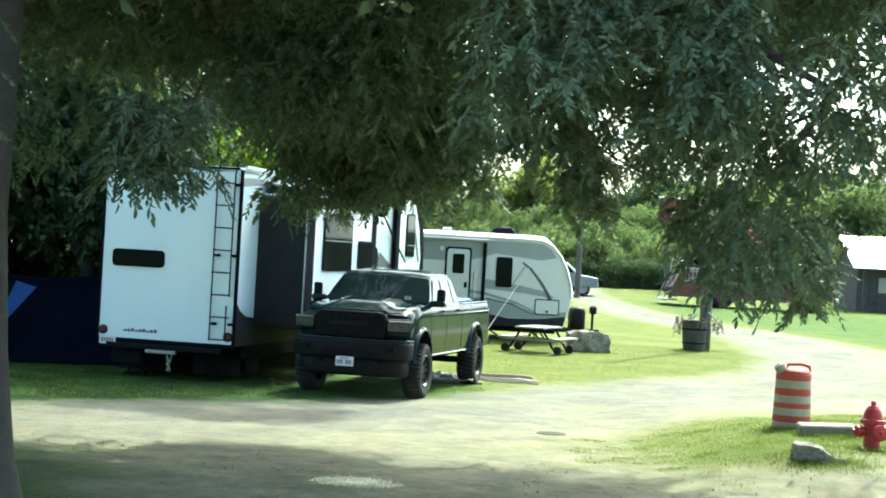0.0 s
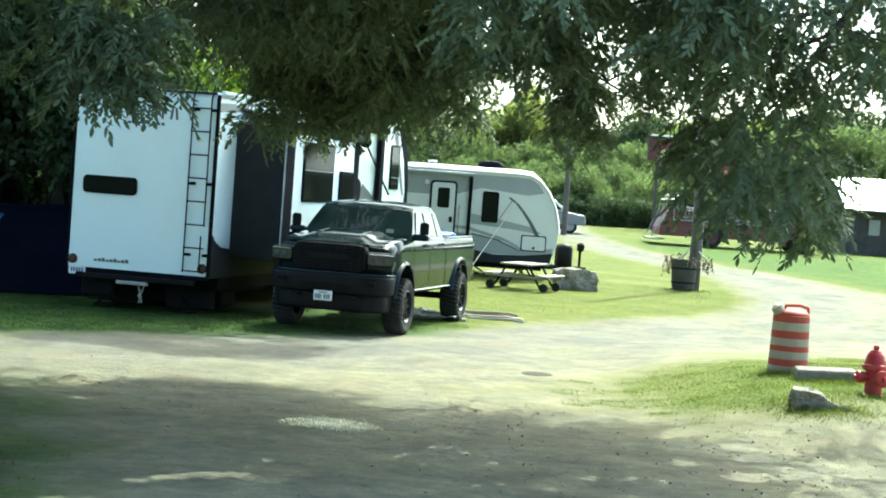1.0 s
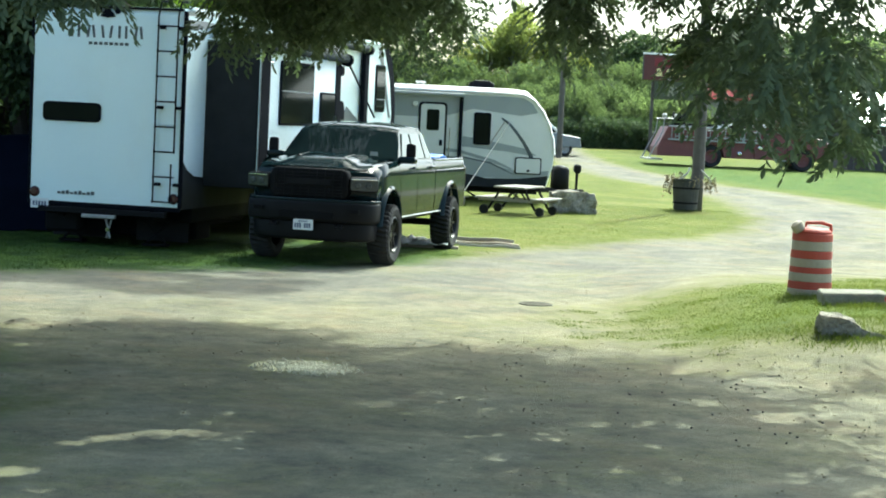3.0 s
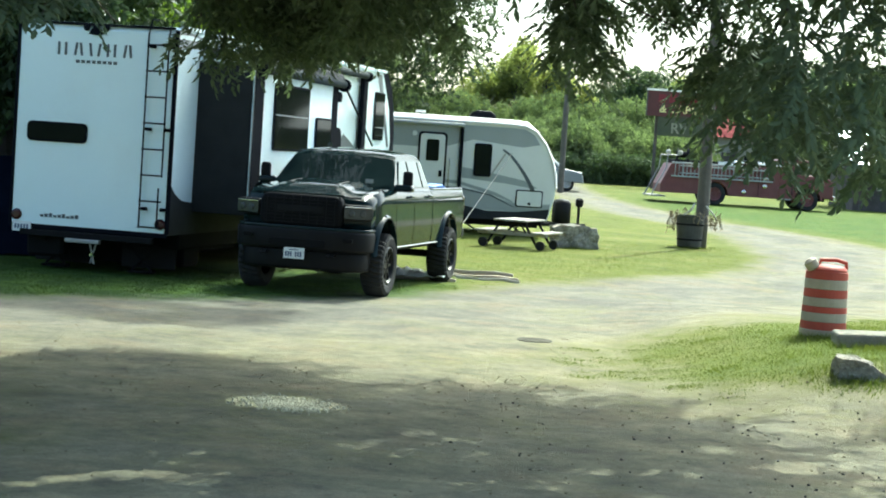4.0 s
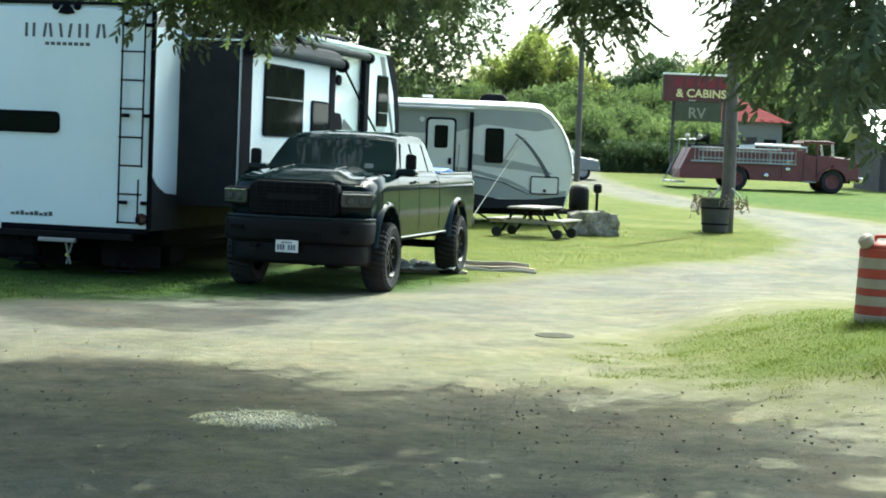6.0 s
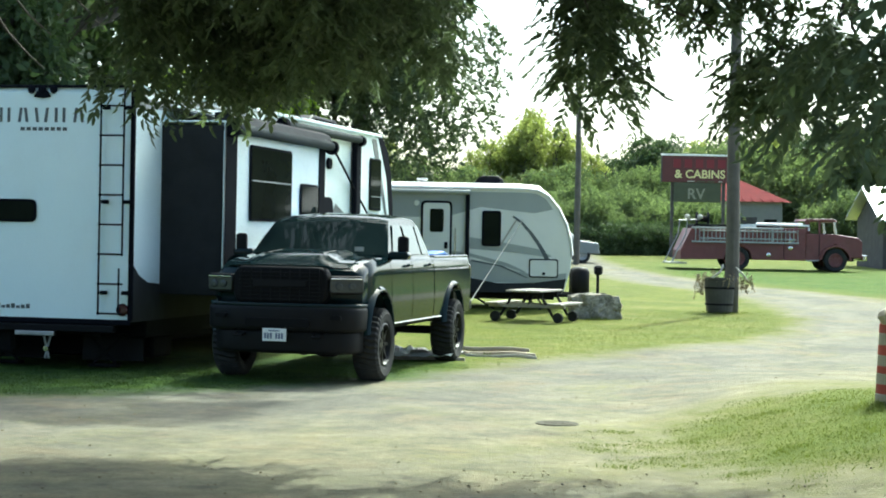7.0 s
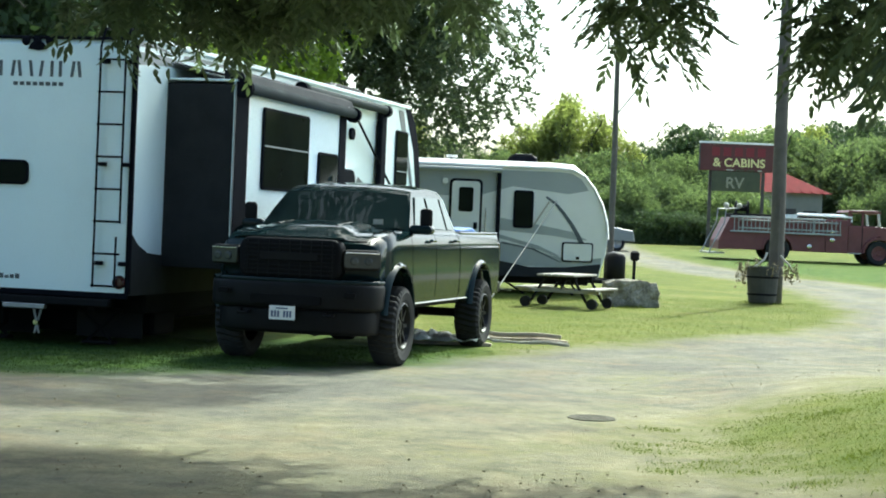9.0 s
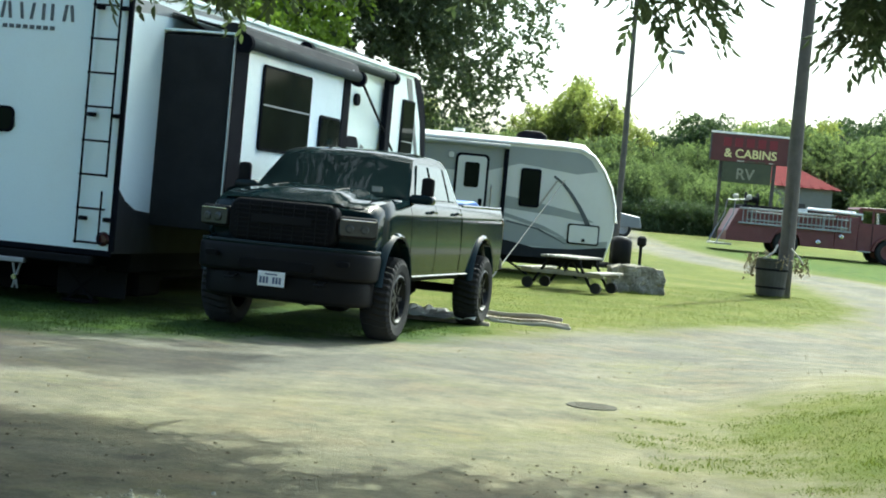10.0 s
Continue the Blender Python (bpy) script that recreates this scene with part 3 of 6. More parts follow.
    for z in (1.02, 2.20, 3.42):
        for x in (-0.36, -0.06):
            part("bracket", box(B(), x - 0.045, x + 0.045, -0.075, -0.004, z - 0.025, z + 0.025, 0.008), BLACK_TRIM, lad)
    # slide-out
    Y0, Y1, X1 = 1.0, 5.65, 0.9
    so = part("slide_out", box(B(), -0.2, X1 - 0.02, Y0, Y1, 0.98, 3.27, 0.012), BLACK_PANEL, rv, "black slide-out box with white outer wall")
    part("outer_wall", box(B(), X1 - 0.019, X1 + 0.012, Y0 - 0.02, Y1 + 0.02, 1.22, 3.30, 0.012), WHITE_GEL, so, "white outer wall")
    part("outer_skirt", box(B(), X1 - 0.018, X1 + 0.014, Y0 - 0.02, Y1 + 0.02, 0.93, 1.219, 0.008), BLACK_PANEL, so)
    part("edge_trim", box(B(), X1 + 0.0125, X1 + 0.03, Y0 - 0.02, Y0 + 0.42, 0.95, 3.28, 0.006), BLACK_TRIM, so)
    part("edge_strip", box(B(), X1 + 0.006, X1 + 0.020, Y0 - 0.045, Y0 - 0.021, 0.95, 3.28, 0.003), STEEL, so)
    part("edge_trim", box(B(), X1 + 0.0125, X1 + 0.03, Y1 - 0.30, Y1 + 0.02, 0.95, 3.28, 0.006), BLACK_TRIM, so)
    part("slide_roof", box(B(), -0.05, X1 + 0.02, Y0 - 0.02, Y1 + 0.02, 3.301, 3.33, 0.008), WHITE_GEL, so)
    add_window(so, X1 + 0.012, 1.97, 3.88, 2.0, 3.06, 0.06, bars=((2.0, 3.85, 2.555, 2.575),))
    add_window(so, X1 + 0.012, 4.35, 5.26, 1.75, 2.60, 0.06)
    # topper awning over the slide-out, and its sloping cloth
    ta = part("slide_topper", rod(B(), (X1 + 0.10, 1.05, 3.24), (X1 + 0.10, 5.75, 3.24), 0.075, seg=16), GREY_AWNING, rv, "grey rolled slide topper awning")
    part("topper_hood", slab(B(), [(X1 - 0.16, 3.335), (X1 - 0.16, 3.44), (X1 - 0.02, 3.45), (X1 + 0.09, 3.40), (X1 + 0.13, 3.31), (X1 + 0.05, 3.335)], 1.0, 5.7, "y", 0.008), BLACK_PANEL, ta, "dark grey hood over the roller")
    part("topper_cloth", slab(B(), [(0.02, 3.52), (X1 - 0.17, 3.39), (X1 - 0.17, 3.405), (0.02, 3.535)], 1.15, 5.65, "y"), GREY_AWNING, ta)
    for y in (1.03, 5.77):
        part("end_cap", rod(B(), (X1 + 0.10, y - 0.05, 3.22), (X1 + 0.10, y + 0.05, 3.22), 0.115, seg=16), BLACK_TRIM, ta)
    # main awning
    aw = part("awning", rod(B(), (0.14, 5.9, 3.60), (0.14, 10.7, 3.62), 0.075, seg=16), GREY_AWNING, rv, "grey rolled awning")
    for y in (5.9, 10.65):
        part("end_cap", rod(B(), (0.14, y - 0.08, 3.60), (0.14, y + 0.08, 3.60), 0.105, seg=16), BLACK_TRIM, aw)
    part("awning_arm", box(B(), 0.03, 0.13, 10.48, 10.80, 1.3, 3.60, 0.02), BLACK_TRIM, aw)
    part("awning_arm", box(B(), 0.03, 0.13, 5.95, 6.12, 1.3, 3.60, 0.02), BLACK_TRIM, aw)
    part("brace", rod(B(), (0.10, 8.6, 3.55), (0.10, 11.5, 2.2), 0.022), BLACK_TRIM, aw)
    # front of the side wall
    add_window(rv, 0.0, 11.85, 12.68, 2.32, 3.34, 0.05, bars=((11.9, 12.63, 2.58, 2.6),))
    part("outside_speaker", slab(B(), rounded(8.5, 9.2, 2.0, 2.5, 0.2), 0.003, 0.06, "x", 0.02), BLACK_TRIM, rv)
    part("wall_lamp", slab(B(), rounded(8.85, 9.1, 3.0, 3.2, 0.09), 0.003, 0.06, "x", 0.02), BLACK_TRIM, rv)
    part("front_stripe", slab(B(), [(12.0, 3.72), (12.35, 3.72), (13.3, 2.2), (13.15, 2.2)], 0.004, 0.009, "x"), GRAPHIC, rv)
    part("front_stripe", slab(B(), [(9.0, 1.9), (9.5, 2.4), (10.2, 2.2), (12.5, 1.6), (12.5, 1.45), (10, 1.8)], 0.004, 0.009, "x"), GRAPHIC, rv)
    # curved decals above the rear corner
    for y0, y1, z, h, hump in ((0.055, 2.5, 3.40, 0.15, 0.07), (1.5, 4.4, 3.585, 0.06, 0.04), (0.055, 1.1, 3.62, 0.06, 0.02)):
        n = 12
        low = [(y0 + (y1 - y0) * k / n, z + hump * math.sin(math.pi * k / n)) for k in range(n + 1)]
        top = [(a, b + h * (1 - k / n) ** 0.7 + 0.004) for k, (a, b) in enumerate(low)]
        part("swoosh_decal", slab(B(), low + top[::-1], 0.004, 0.008, "x"), GREY_DECAL, rv)
    # roof equipment
    ac = part("roof_air_conditioner", slab(B(), [(10.6, 3.75), (10.68, 4.02), (10.9, 4.10), (12.4, 4.10), (12.8, 3.98), (12.9, 3.75)], -1.55, -0.85, "x", 0.04), BLACK_PLASTIC, rv, "black roof air conditioner")
    for k in range(6):
        part("vent_slat", box(B(), -0.86, -0.80, 11.0 + k * 0.22, 11.12 + k * 0.22, 3.85, 4.03), BLACK_TRIM, ac)
    part("roof_vent", box(B(), -1.5, -1.1, 4.0, 4.4, 3.75, 3.92, 0.03), BLACK_PLASTIC, rv)
    # chassis, axles, jacks
    for x in (-2.0, -0.5):
        part("chassis_beam", box(B(), x - 0.05, x + 0.05, 0.1, 11.0, 0.42, 0.66, 0.01), DARK_STEEL, rv)
    part("rear_bumper", box(B(), -2.3, -0.2, -0.10, 0.02, 0.50, 0.59, 0.012), DARK_STEEL, rv)
    part("hitch_bar", box(B(), -1.55, -1.0, -0.14, -0.05, 0.44, 0.50, 0.01), STEEL, rv)
    for y in (5.6, 6.55):
        for x, face in ((-2.33, -1), (-0.18, 1)):
            add_wheel(rv, x, y, 0.39, 0.39, 0.24, face, rim_mat=STEEL, rim_r=0.2, lugs=False)
    for x in (-1.95, -0.55):
        j = part("stabiliser_jack", box(B(), x - 0.28, x + 0.28, 0.45, 0.53, 0.40, 0.46, 0.01), DARK_STEEL, rv)
        for a in (-1, 1):
            part("jack_leg", rod(B(), (x + 0.22 * a, 0.49, 0.42), (x - 0.16 * a, 0.49, 0.06), 0.022), DARK_STEEL, j)
        part("jack_foot", box(B(), x - 0.20, x + 0.20, 0.39, 0.59, 0.02, 0.06, 0.01), DARK_STEEL, j)
    sj = part("rear_stabiliser", rod(rod(B(), (-1.20, 0.0, 0.44), (-1.12, 0.0, 0.14), 0.016), (-1.10, 0.0, 0.44), (-1.18, 0.0, 0.14), 0.016), STEEL, rv, "bright scissor stabiliser")
    part("crank_pin", rod(B(), (-1.15, -0.05, 0.27), (-1.15, 0.05, 0.27), 0.035), CHROME, sj)
    # dark pan, flaps and boxes added to make the black shade under the floor
    part("shade_pan", box(B(), -W + 0.06, -0.06, 0.7, 10.9, 0.40, 0.655, 0.02), DARK_STEEL, rv)
    for x0, x1 in ((-2.42, -1.5), (-1.0, -0.12)):
        part("shade_flap", box(B(), x0, x1, 0.78, 0.80, 0.08, 0.42, 0.004), BLACK_PLASTIC, rv)
    part("shade_box", box(B(), -2.4, -0.15, 1.2, 1.9, 0.10, 0.399, 0.03), DARK_STEEL, rv)
    part("shade_slab", box(B(), -1.9, -0.6, 2.0, 5.0, 0.22, 0.399, 0.04), DARK_STEEL, rv)
    part("spare_carrier", box(B(), -2.3, -1.7, 0.15, 0.4, 0.18, 0.62, 0.05), DARK_STEEL, rv)
    for y in (10.2,):
        for x in (-2.2, -0.3):
            part("landing_leg", rod(B(), (x, y, 0.9), (x, y, 0.03), 0.05), DARK_STEEL, rv)
    return rv


build_fifth_wheel()


# ---- the lifted pickup ----
def soften(ob, angle=38):
    """Smooth shading with creases kept."""
    me = ob.data
    me.polygons.foreach_set("use_smooth", [True] * len(me.polygons))
    me.set_sharp_from_angle(angle=radians(angle))
    return ob


def patch(bm, rows):
    """A skin of quads over rows of points."""
    g = [[bm.verts.new(p) for p in r] for r in rows]
    for a, b in zip(g, g[1:]):
        for k in range(len(a) - 1):
            bm.faces.new((a[k], a[k + 1], b[k + 1], b[k]))
    return bm


def build_pickup():
    tk = thing("pickup_truck", pose(0, 0, 0, 0, 0, -14.7), "lifted black four-door pickup truck with off-road tyres on the grass edge", "truck")
    XC, HW, WB = -0.90, 1.0, 3.98
    XR, XL = XC + HW, XC - HW

    def arch(yc, r=0.57, zc=0.60, n=10):
        return [(yc - r * math.cos(math.pi * k / n), zc + r * math.sin(math.pi * k / n)) for k in range(n + 1)]

    low = [(-0.84, 0.95), (-0.66, 0.74)] + arch(0.0) + [(0.62, 0.68), (3.36, 0.70)] + arch(WB) + [(4.62, 0.78), (5.10, 0.82)]
    top = [(5.14, 1.46), (5.10, 1.54), (4.0, 1.555), (2.95, 1.56), (1.6, 1.56), (0.5, 1.56), (0.2, 1.55), (-0.2, 1.525), (-0.5, 1.495), (-0.72, 1.455), (-0.84, 1.39), (-0.88, 1.25), (-0.88, 1.02)]
    rim = len(low)

    def shape(y, z, u, upper):
        a = abs(u)
        if upper and z > 1.3:
            k = max(0.0, (a - 0.84) / 0.16)
            z = z - 0.13 * (1 - math.sqrt(max(0.0, 1 - k * k)))
            if y < 0.7:
                z += 0.075 * (1 - ease(0.42, 0.64, a)) * ease(-0.85, -0.45, y)
        if not upper and a > 0.9:
            z += 0.05 * ((a - 0.9) / 0.1) ** 2
        if y < -0.3:
            y += 0.24 * a ** 3 * ease(-0.3, -0.7, y)
        return y, z

    US = (-1, -0.985, -0.95, -0.9, -0.84, -0.7, -0.6, -0.5, -0.4, -0.2, 0, 0.2, 0.4, 0.5, 0.6, 0.7, 0.84, 0.9, 0.95, 0.985, 1)
    outline = low + top
    bm = B()
    rings = []
    for u in US:
        ring = []
        for i, (y, z) in enumerate(outline):
            yy, zz = shape(y, z, u, i >= rim)
            ring.append(bm.verts.new((XC + u * (HW - 0.045 - 0.075 * ease(0.25, 0.7, y)), yy, zz)))
        rings.append(ring)
    n = len(outline)
    for a, b in zip(rings, rings[1:]):
        for k in range(n):
            bm.faces.new((a[k], a[(k + 1) % n], b[(k + 1) % n], b[k]))
    bm.faces.new(rings[0][::-1])
    bm.faces.new(rings[-1])
    bmesh.ops.recalc_face_normals(bm, faces=bm.faces[:])
    soften(part("body", bm, BLACK_PAINT, tk, "glossy black paintwork"), 32)

    # swelling side skins, cut round the wheel arches
    def flank(z):
        return -0.24 * max(0.0, z - 1.385) - 0.9 * max(0.0, z - 1.50) ** 1.3 - 0.012 * ((z - 1.2) / 0.3) - (0.035 * ((1.12 - z) / 0.42) ** 2 if z < 1.12 else 0.0)

    for s in (1, -1):
        for y0, y1, nm in ((-0.62, 0.54, "wing"), (0.56, 1.62, "front_door"), (1.64, 2.80, "rear_door"), (2.84, 5.08, "bed_side")):
            ys = np.linspace(y0, y1, max(8, int((y1 - y0) / 0.045)))
            zs = np.linspace(0.70, 1.545, 20)
            bm = B()
            vs = {}
            for j in range(len(zs) - 1):
                for i in range(len(ys) - 1):
                    cy, cz = (ys[i] + ys[i + 1]) / 2, (zs[j] + zs[j + 1]) / 2
                    if min(math.hypot(cy, cz - 0.60), math.hypot(cy - WB, cz - 0.60)) < 0.56 or (cy < -0.45 and cz > 1.42) or (cy < 0 and cz < 0.95 and cy < -0.5):
                        continue
                    q = []
                    for a, b in ((i, j), (i + 1, j), (i + 1, j + 1), (i, j + 1)):
                        if (a, b) not in vs:
                            y, z = float(ys[a]), float(zs[b])
                            zt = z - max(0.0, (-0.1 - y)) * 0.22 * ease(1.2, 1.55, z)
                            x = XC + s * (HW + flank(z) - 0.16 * ease(-0.25, -0.75, y))
                            vs[a, b] = bm.verts.new((x, y, zt))
                        q.append(vs[a, b])
                    bm.faces.new(q if s > 0 else q[::-1])
            soften(part(nm, bm, BLACK_PAINT, tk), 50)
        for y in (1.30, 2.46):
            xx = XC + s * (HW - 0.01)
            part("door_handle", box(B(), min(xx, xx + s * 0.045), max(xx, xx + s * 0.045), y, y + 0.20, 1.425, 1.46, 0.012, 2), BLACK_PAINT, tk)
        part("side_step", box(B(), XC + s * HW - 0.09, XC + s * HW + 0.005, 0.72, 3.28, 0.680, 0.698, 0.008, 2), STEEL if s > 0 else BLACK_PLASTIC, tk, "bright running board" if s > 0 else "")
        for yc in (0.0, WB):
            pts, inn = arch(yc, 0.60), arch(yc, 0.535)
            bm = B()
            rows = []
            for (a, b), (c, d) in zip(pts, inn):
                rows.append([(XC + s * (HW - 0.03), a, b), (XC + s * (HW + 0.02), a + (c - a) * 0.25, b + (d - b) * 0.25), (XC + s * (HW + 0.045), a + (c - a) * 0.7, b + (d - b) * 0.7), (XC + s * (HW + 0.035), c, d), (XC + s * (HW - 0.05), c, d)])
            patch(bm, rows)
            bmesh.ops.recalc_face_normals(bm, faces=bm.faces[:])
            soften(part("arch_flare", bm, BLACK_PAINT, tk), 60)
        x = XC + s * HW
        xm = x + s * 0.11
        mr = soften(part("door_mirror", slab(B(), rounded(xm - 0.075, xm + 0.075, 1.60, 1.83, 0.045), 0.63, 0.71, "y", 0.03, 3), BLACK_PLASTIC, tk))
        soften(part("mirror_foot", slab(B(), rounded(min(x - s * 0.08, xm + s * 0.09), max(x - s * 0.08, xm + s * 0.09), 1.52, 1.63, 0.05), 0.58, 0.76, "y", 0.03, 3), BLACK_PAINT, mr))

    # bonnet panel lying on the body
    bm = B()
    rows = []
    for k in range(13):
        y = -0.80 + k * 0.098
        zt = np.interp(y, [-0.84, -0.72, -0.5, -0.2, 0.2, 0.5], [1.39, 1.455, 1.495, 1.525, 1.55, 1.56])
        r = []
        for u in np.linspace(-0.83, 0.83, 19):
            yy, zz = shape(y, float(zt), float(u), True)
            r.append((XC + u * (HW - 0.045), yy, zz + 0.012))
        rows.append(r)
    patch(bm, rows)
    soften(part("bonnet", bm, BLACK_PAINT, tk), 60)
    for s in (-1, 1):
        bm = B()
        patch(bm, [[(XC + s * (0.28 + 0.02 * math.cos(k)), -0.42 + 0.09 * k, 1.585 + 0.004 * k), (XC + s * 0.36, -0.42 + 0.09 * k, 1.60 + 0.006 * k), (XC + s * 0.43, -0.42 + 0.09 * k, 1.575 + 0.004 * k)] for k in range(7)])
        part("bonnet_vent", bm, BLACK_PLASTIC, tk)

    # cab
    prof = [(0.42, 1.53, 0.94), (0.74, 1.79, 0.86), (1.02, 2.01, 0.79), (1.12, 2.065, 0.77), (1.3, 2.105, 0.76), (1.9, 2.135, 0.755), (2.4, 2.11, 0.76), (2.55, 2.07, 0.77), (2.64, 2.0, 0.79), (2.90, 1.53, 0.93)]

    def cab_pt(y, z, h, u):
        a = abs(u)
        zz = z - 0.05 * a ** 3 * ease(1.9, 2.08, z)
        yy = y + 0.12 * a * a * (1 - ease(0.5, 1.4, y)) - 0.06 * a * a * ease(2.4, 2.6, y)
        return (XC + u * HW * h, yy, zz)

    bm = B()
    us = (-1, -0.96, -0.88, -0.7, -0.4, 0, 0.4, 0.7, 0.88, 0.96, 1)
    rings = [[bm.verts.new(cab_pt(y, z, h, u)) for y, z, h in prof] for u in us]
    for a, b in zip(rings, rings[1:]):
        for k in range(len(prof) - 1):
            bm.faces.new((a[k], a[k + 1], b[k + 1], b[k]))
    bm.faces.new(rings[0])
    bm.faces.new(rings[-1][::-1])
    bmesh.ops.recalc_face_normals(bm, faces=bm.faces[:])
    cabin = soften(part("cab", bm, BLACK_PAINT, tk), 30)
    rows = []
    for k in range(7):
        t = k / 6
        y, z, h = 0.45 + 0.55 * t, 1.565 + 0.43 * t, 0.925 - 0.13 * t
        rows.append([(p[0], p[1] - 0.012, p[2] + 0.014) for p in (cab_pt(y, z, h, float(u)) for u in np.linspace(-0.965, 0.965, 13))])
    soften(part("windscreen", patch(B(), rows), GLASS_SCREEN, cabin, "dark windscreen"), 80)
    part("dash_sticker", box(B(), XC + 0.50, XC + 0.62, 0.51, 0.52, 1.62, 1.68), SIGN_PALE, cabin)

    def side_x(z, s):
        return XC + s * HW * float(np.interp(z, [1.53, 1.79, 2.01], [0.94, 0.86, 0.79]))

    for s in (1, -1):
        for pts in ([(0.83, 1.585), (1.56, 1.585), (1.56, 1.975), (1.20, 1.975)], [(1.66, 1.585), (2.28, 1.585), (2.24, 1.975), (1.66, 1.975)], [(2.36, 1.585), (2.70, 1.585), (2.52, 1.95), (2.33, 1.965)]):
            rows = [[(side_x(z, s) + s * 0.008, y, z) for y, z in ((pts[0][0] + (pts[3][0] - pts[0][0]) * v, z), (pts[1][0] + (pts[2][0] - pts[1][0]) * v, z))] for v, z in ((v, 1.585 + 0.39 * v) for v in (0, 0.35, 0.7, 1))]
            part("side_window", patch(B(), rows), GLASS_TRUCK, cabin)
    part("roof_fin", slab(B(), [(1.28, 2.13), (1.38, 2.20), (1.42, 2.20), (1.44, 2.13)], XC - 0.36, XC - 0.33, "x"), BLACK_PAINT, cabin)

    # front: grille, lamps, bumper
    gout = rounded(XC - 0.605, XC + 0.605, 0.97, 1.43, 0.12, 4)
    g = soften(part("grille", slab(B(), gout, -0.985, -0.78, "y", 0.04, 3), GRILLE_BLACK, tk, "black grille"))
    for k in range(8):
        part("grille_bar", box(B(), XC - 0.53, XC + 0.53, -0.998, -0.984, 1.02 + k * 0.047, 1.034 + k * 0.047, 0.004), BLACK_PLASTIC, g)
    for k in range(9):
        part("grille_post", box(B(), XC - 0.5 + k * 0.125 - 0.006, XC - 0.5 + k * 0.125 + 0.006, -0.994, -0.985, 1.0, 1.40), BLACK_PLASTIC, g)
    part("grille_badge", box(B(), XC - 0.34, XC + 0.34, -1.008, -0.9985, 1.18, 1.27, 0.004), BLACK_PLASTIC, g)
    part("bonnet_lip", box(B(), XC - 0.62, XC + 0.62, -0.93, -0.80, 1.425, 1.455, 0.012, 2), BLACK_PAINT, tk)
    for s in (1, -1):
        hl = part("headlamp", slab(B(), rounded(-0.215, 0.215, 1.10, 1.325, 0.05), -0.06, 0.10, "y", 0.02, 2), BLACK_PLASTIC, tk)
        part("lens", slab(B(), rounded(-0.2, 0.2, 1.125, 1.305, 0.04), -0.072, -0.061, "y", 0.005), HEADLAMP, hl, "clear headlamp lens")
        part("lamp_strip", box(B(), -0.19, 0.19, -0.082, -0.073, 1.285, 1.298, 0.003), CHROME, hl)
        for dx in (-0.09, 0.07):
            bm = B()
            lathe(bm, [(0.05, 0), (0.05, 0.012), (0.03, 0.02)], Matrix.Translation((dx, -0.0725, 1.20)) @ Matrix.Rotation(radians(90), 4, "X"), 14)
            part("projector", bm, HEADLAMP, hl)
        hl.matrix_local = Matrix.Translation((XC + s * 0.79, -0.815, 0)) @ Matrix.Rotation(radians(24 * s), 4, "Z")
        part("fog_lamp", slab(B(), rounded(XC + s * 0.74 - 0.07, XC + s * 0.74 + 0.07, 0.79, 0.85, 0.025), -1.06, -1.02, "y", 0.006), GRILLE_BLACK, tk)
    plan = [(XC - 1.0, -0.55), (XC - 1.0, -0.74), (XC - 0.93, -0.88), (XC - 0.78, -0.985), (XC - 0.5, -1.05), (XC, -1.08), (XC + 0.5, -1.05), (XC + 0.78, -0.985), (XC + 0.93, -0.88), (XC + 1.0, -0.74), (XC + 1.0, -0.55)]
    bp = soften(part("front_bumper", slab(B(), plan, 0.64, 0.95, "z", 0.05, 4), BLACK_PLASTIC, tk, "black front bumper"), 35)
    soften(part("air_dam", slab(B(), [(XC + (x - XC) * 0.93, y + 0.07) for x, y in plan], 0.365, 0.66, "z", 0.05, 3), BLACK_PLASTIC, bp), 35)
    soften(part("bumper_step", slab(B(), [(XC + (x - XC) * 0.995, y + 0.015) for x, y in plan], 0.93, 0.985, "z", 0.02, 3), BLACK_PAINT, bp), 35)
    # unseen plate, added to hide the sunlit lawn beneath the truck
    part("under_blocker", slab(B(), rounded(XC - 0.48, XC + 0.48, 0.34, 0.56, 0.08), 1.5, 2.1, "y", 0.03, 2), DARK_STEEL, tk)
    part("bumper_intake", slab(B(), rounded(XC - 0.42, XC + 0.42, 0.69, 0.80, 0.04), -1.085, -1.02, "y", 0.008), GRILLE_BLACK, bp)
    for s in (-0.5, 0.5):
        part("tow_hook", chain(B(), [(XC + s - 0.05, -0.98, 0.60), (XC + s - 0.05, -1.08, 0.58), (XC + s + 0.05, -1.08, 0.58), (XC + s + 0.05, -0.98, 0.60)], 0.016), BLACK_PLASTIC, bp)
    pl = part("number_plate", box(B(), -1.07, -0.77, -1.115, -1.09, 0.52, 0.675, 0.004), PLATE_WHITE, tk, "white number plate")
    for i in range(7):
        if i != 3:
            part("plate_bar", box(B(), -1.045 + i * 0.036, -1.02 + i * 0.036, -1.118, -1.1155, 0.55, 0.62), PLATE_INK, pl)
    part("plate_bar", box(B(), -0.99, -0.85, -1.118, -1.1155, 0.64, 0.655), PLATE_INK, pl)
    # bed
    for x0, x1 in ((XL + 0.05, XL + 0.16), (XR - 0.16, XR - 0.05)):
        part("bed_rail", box(B(), x0, x1, 2.98, 5.10, 1.52, 1.562, 0.018, 3), BLACK_PAINT, tk)
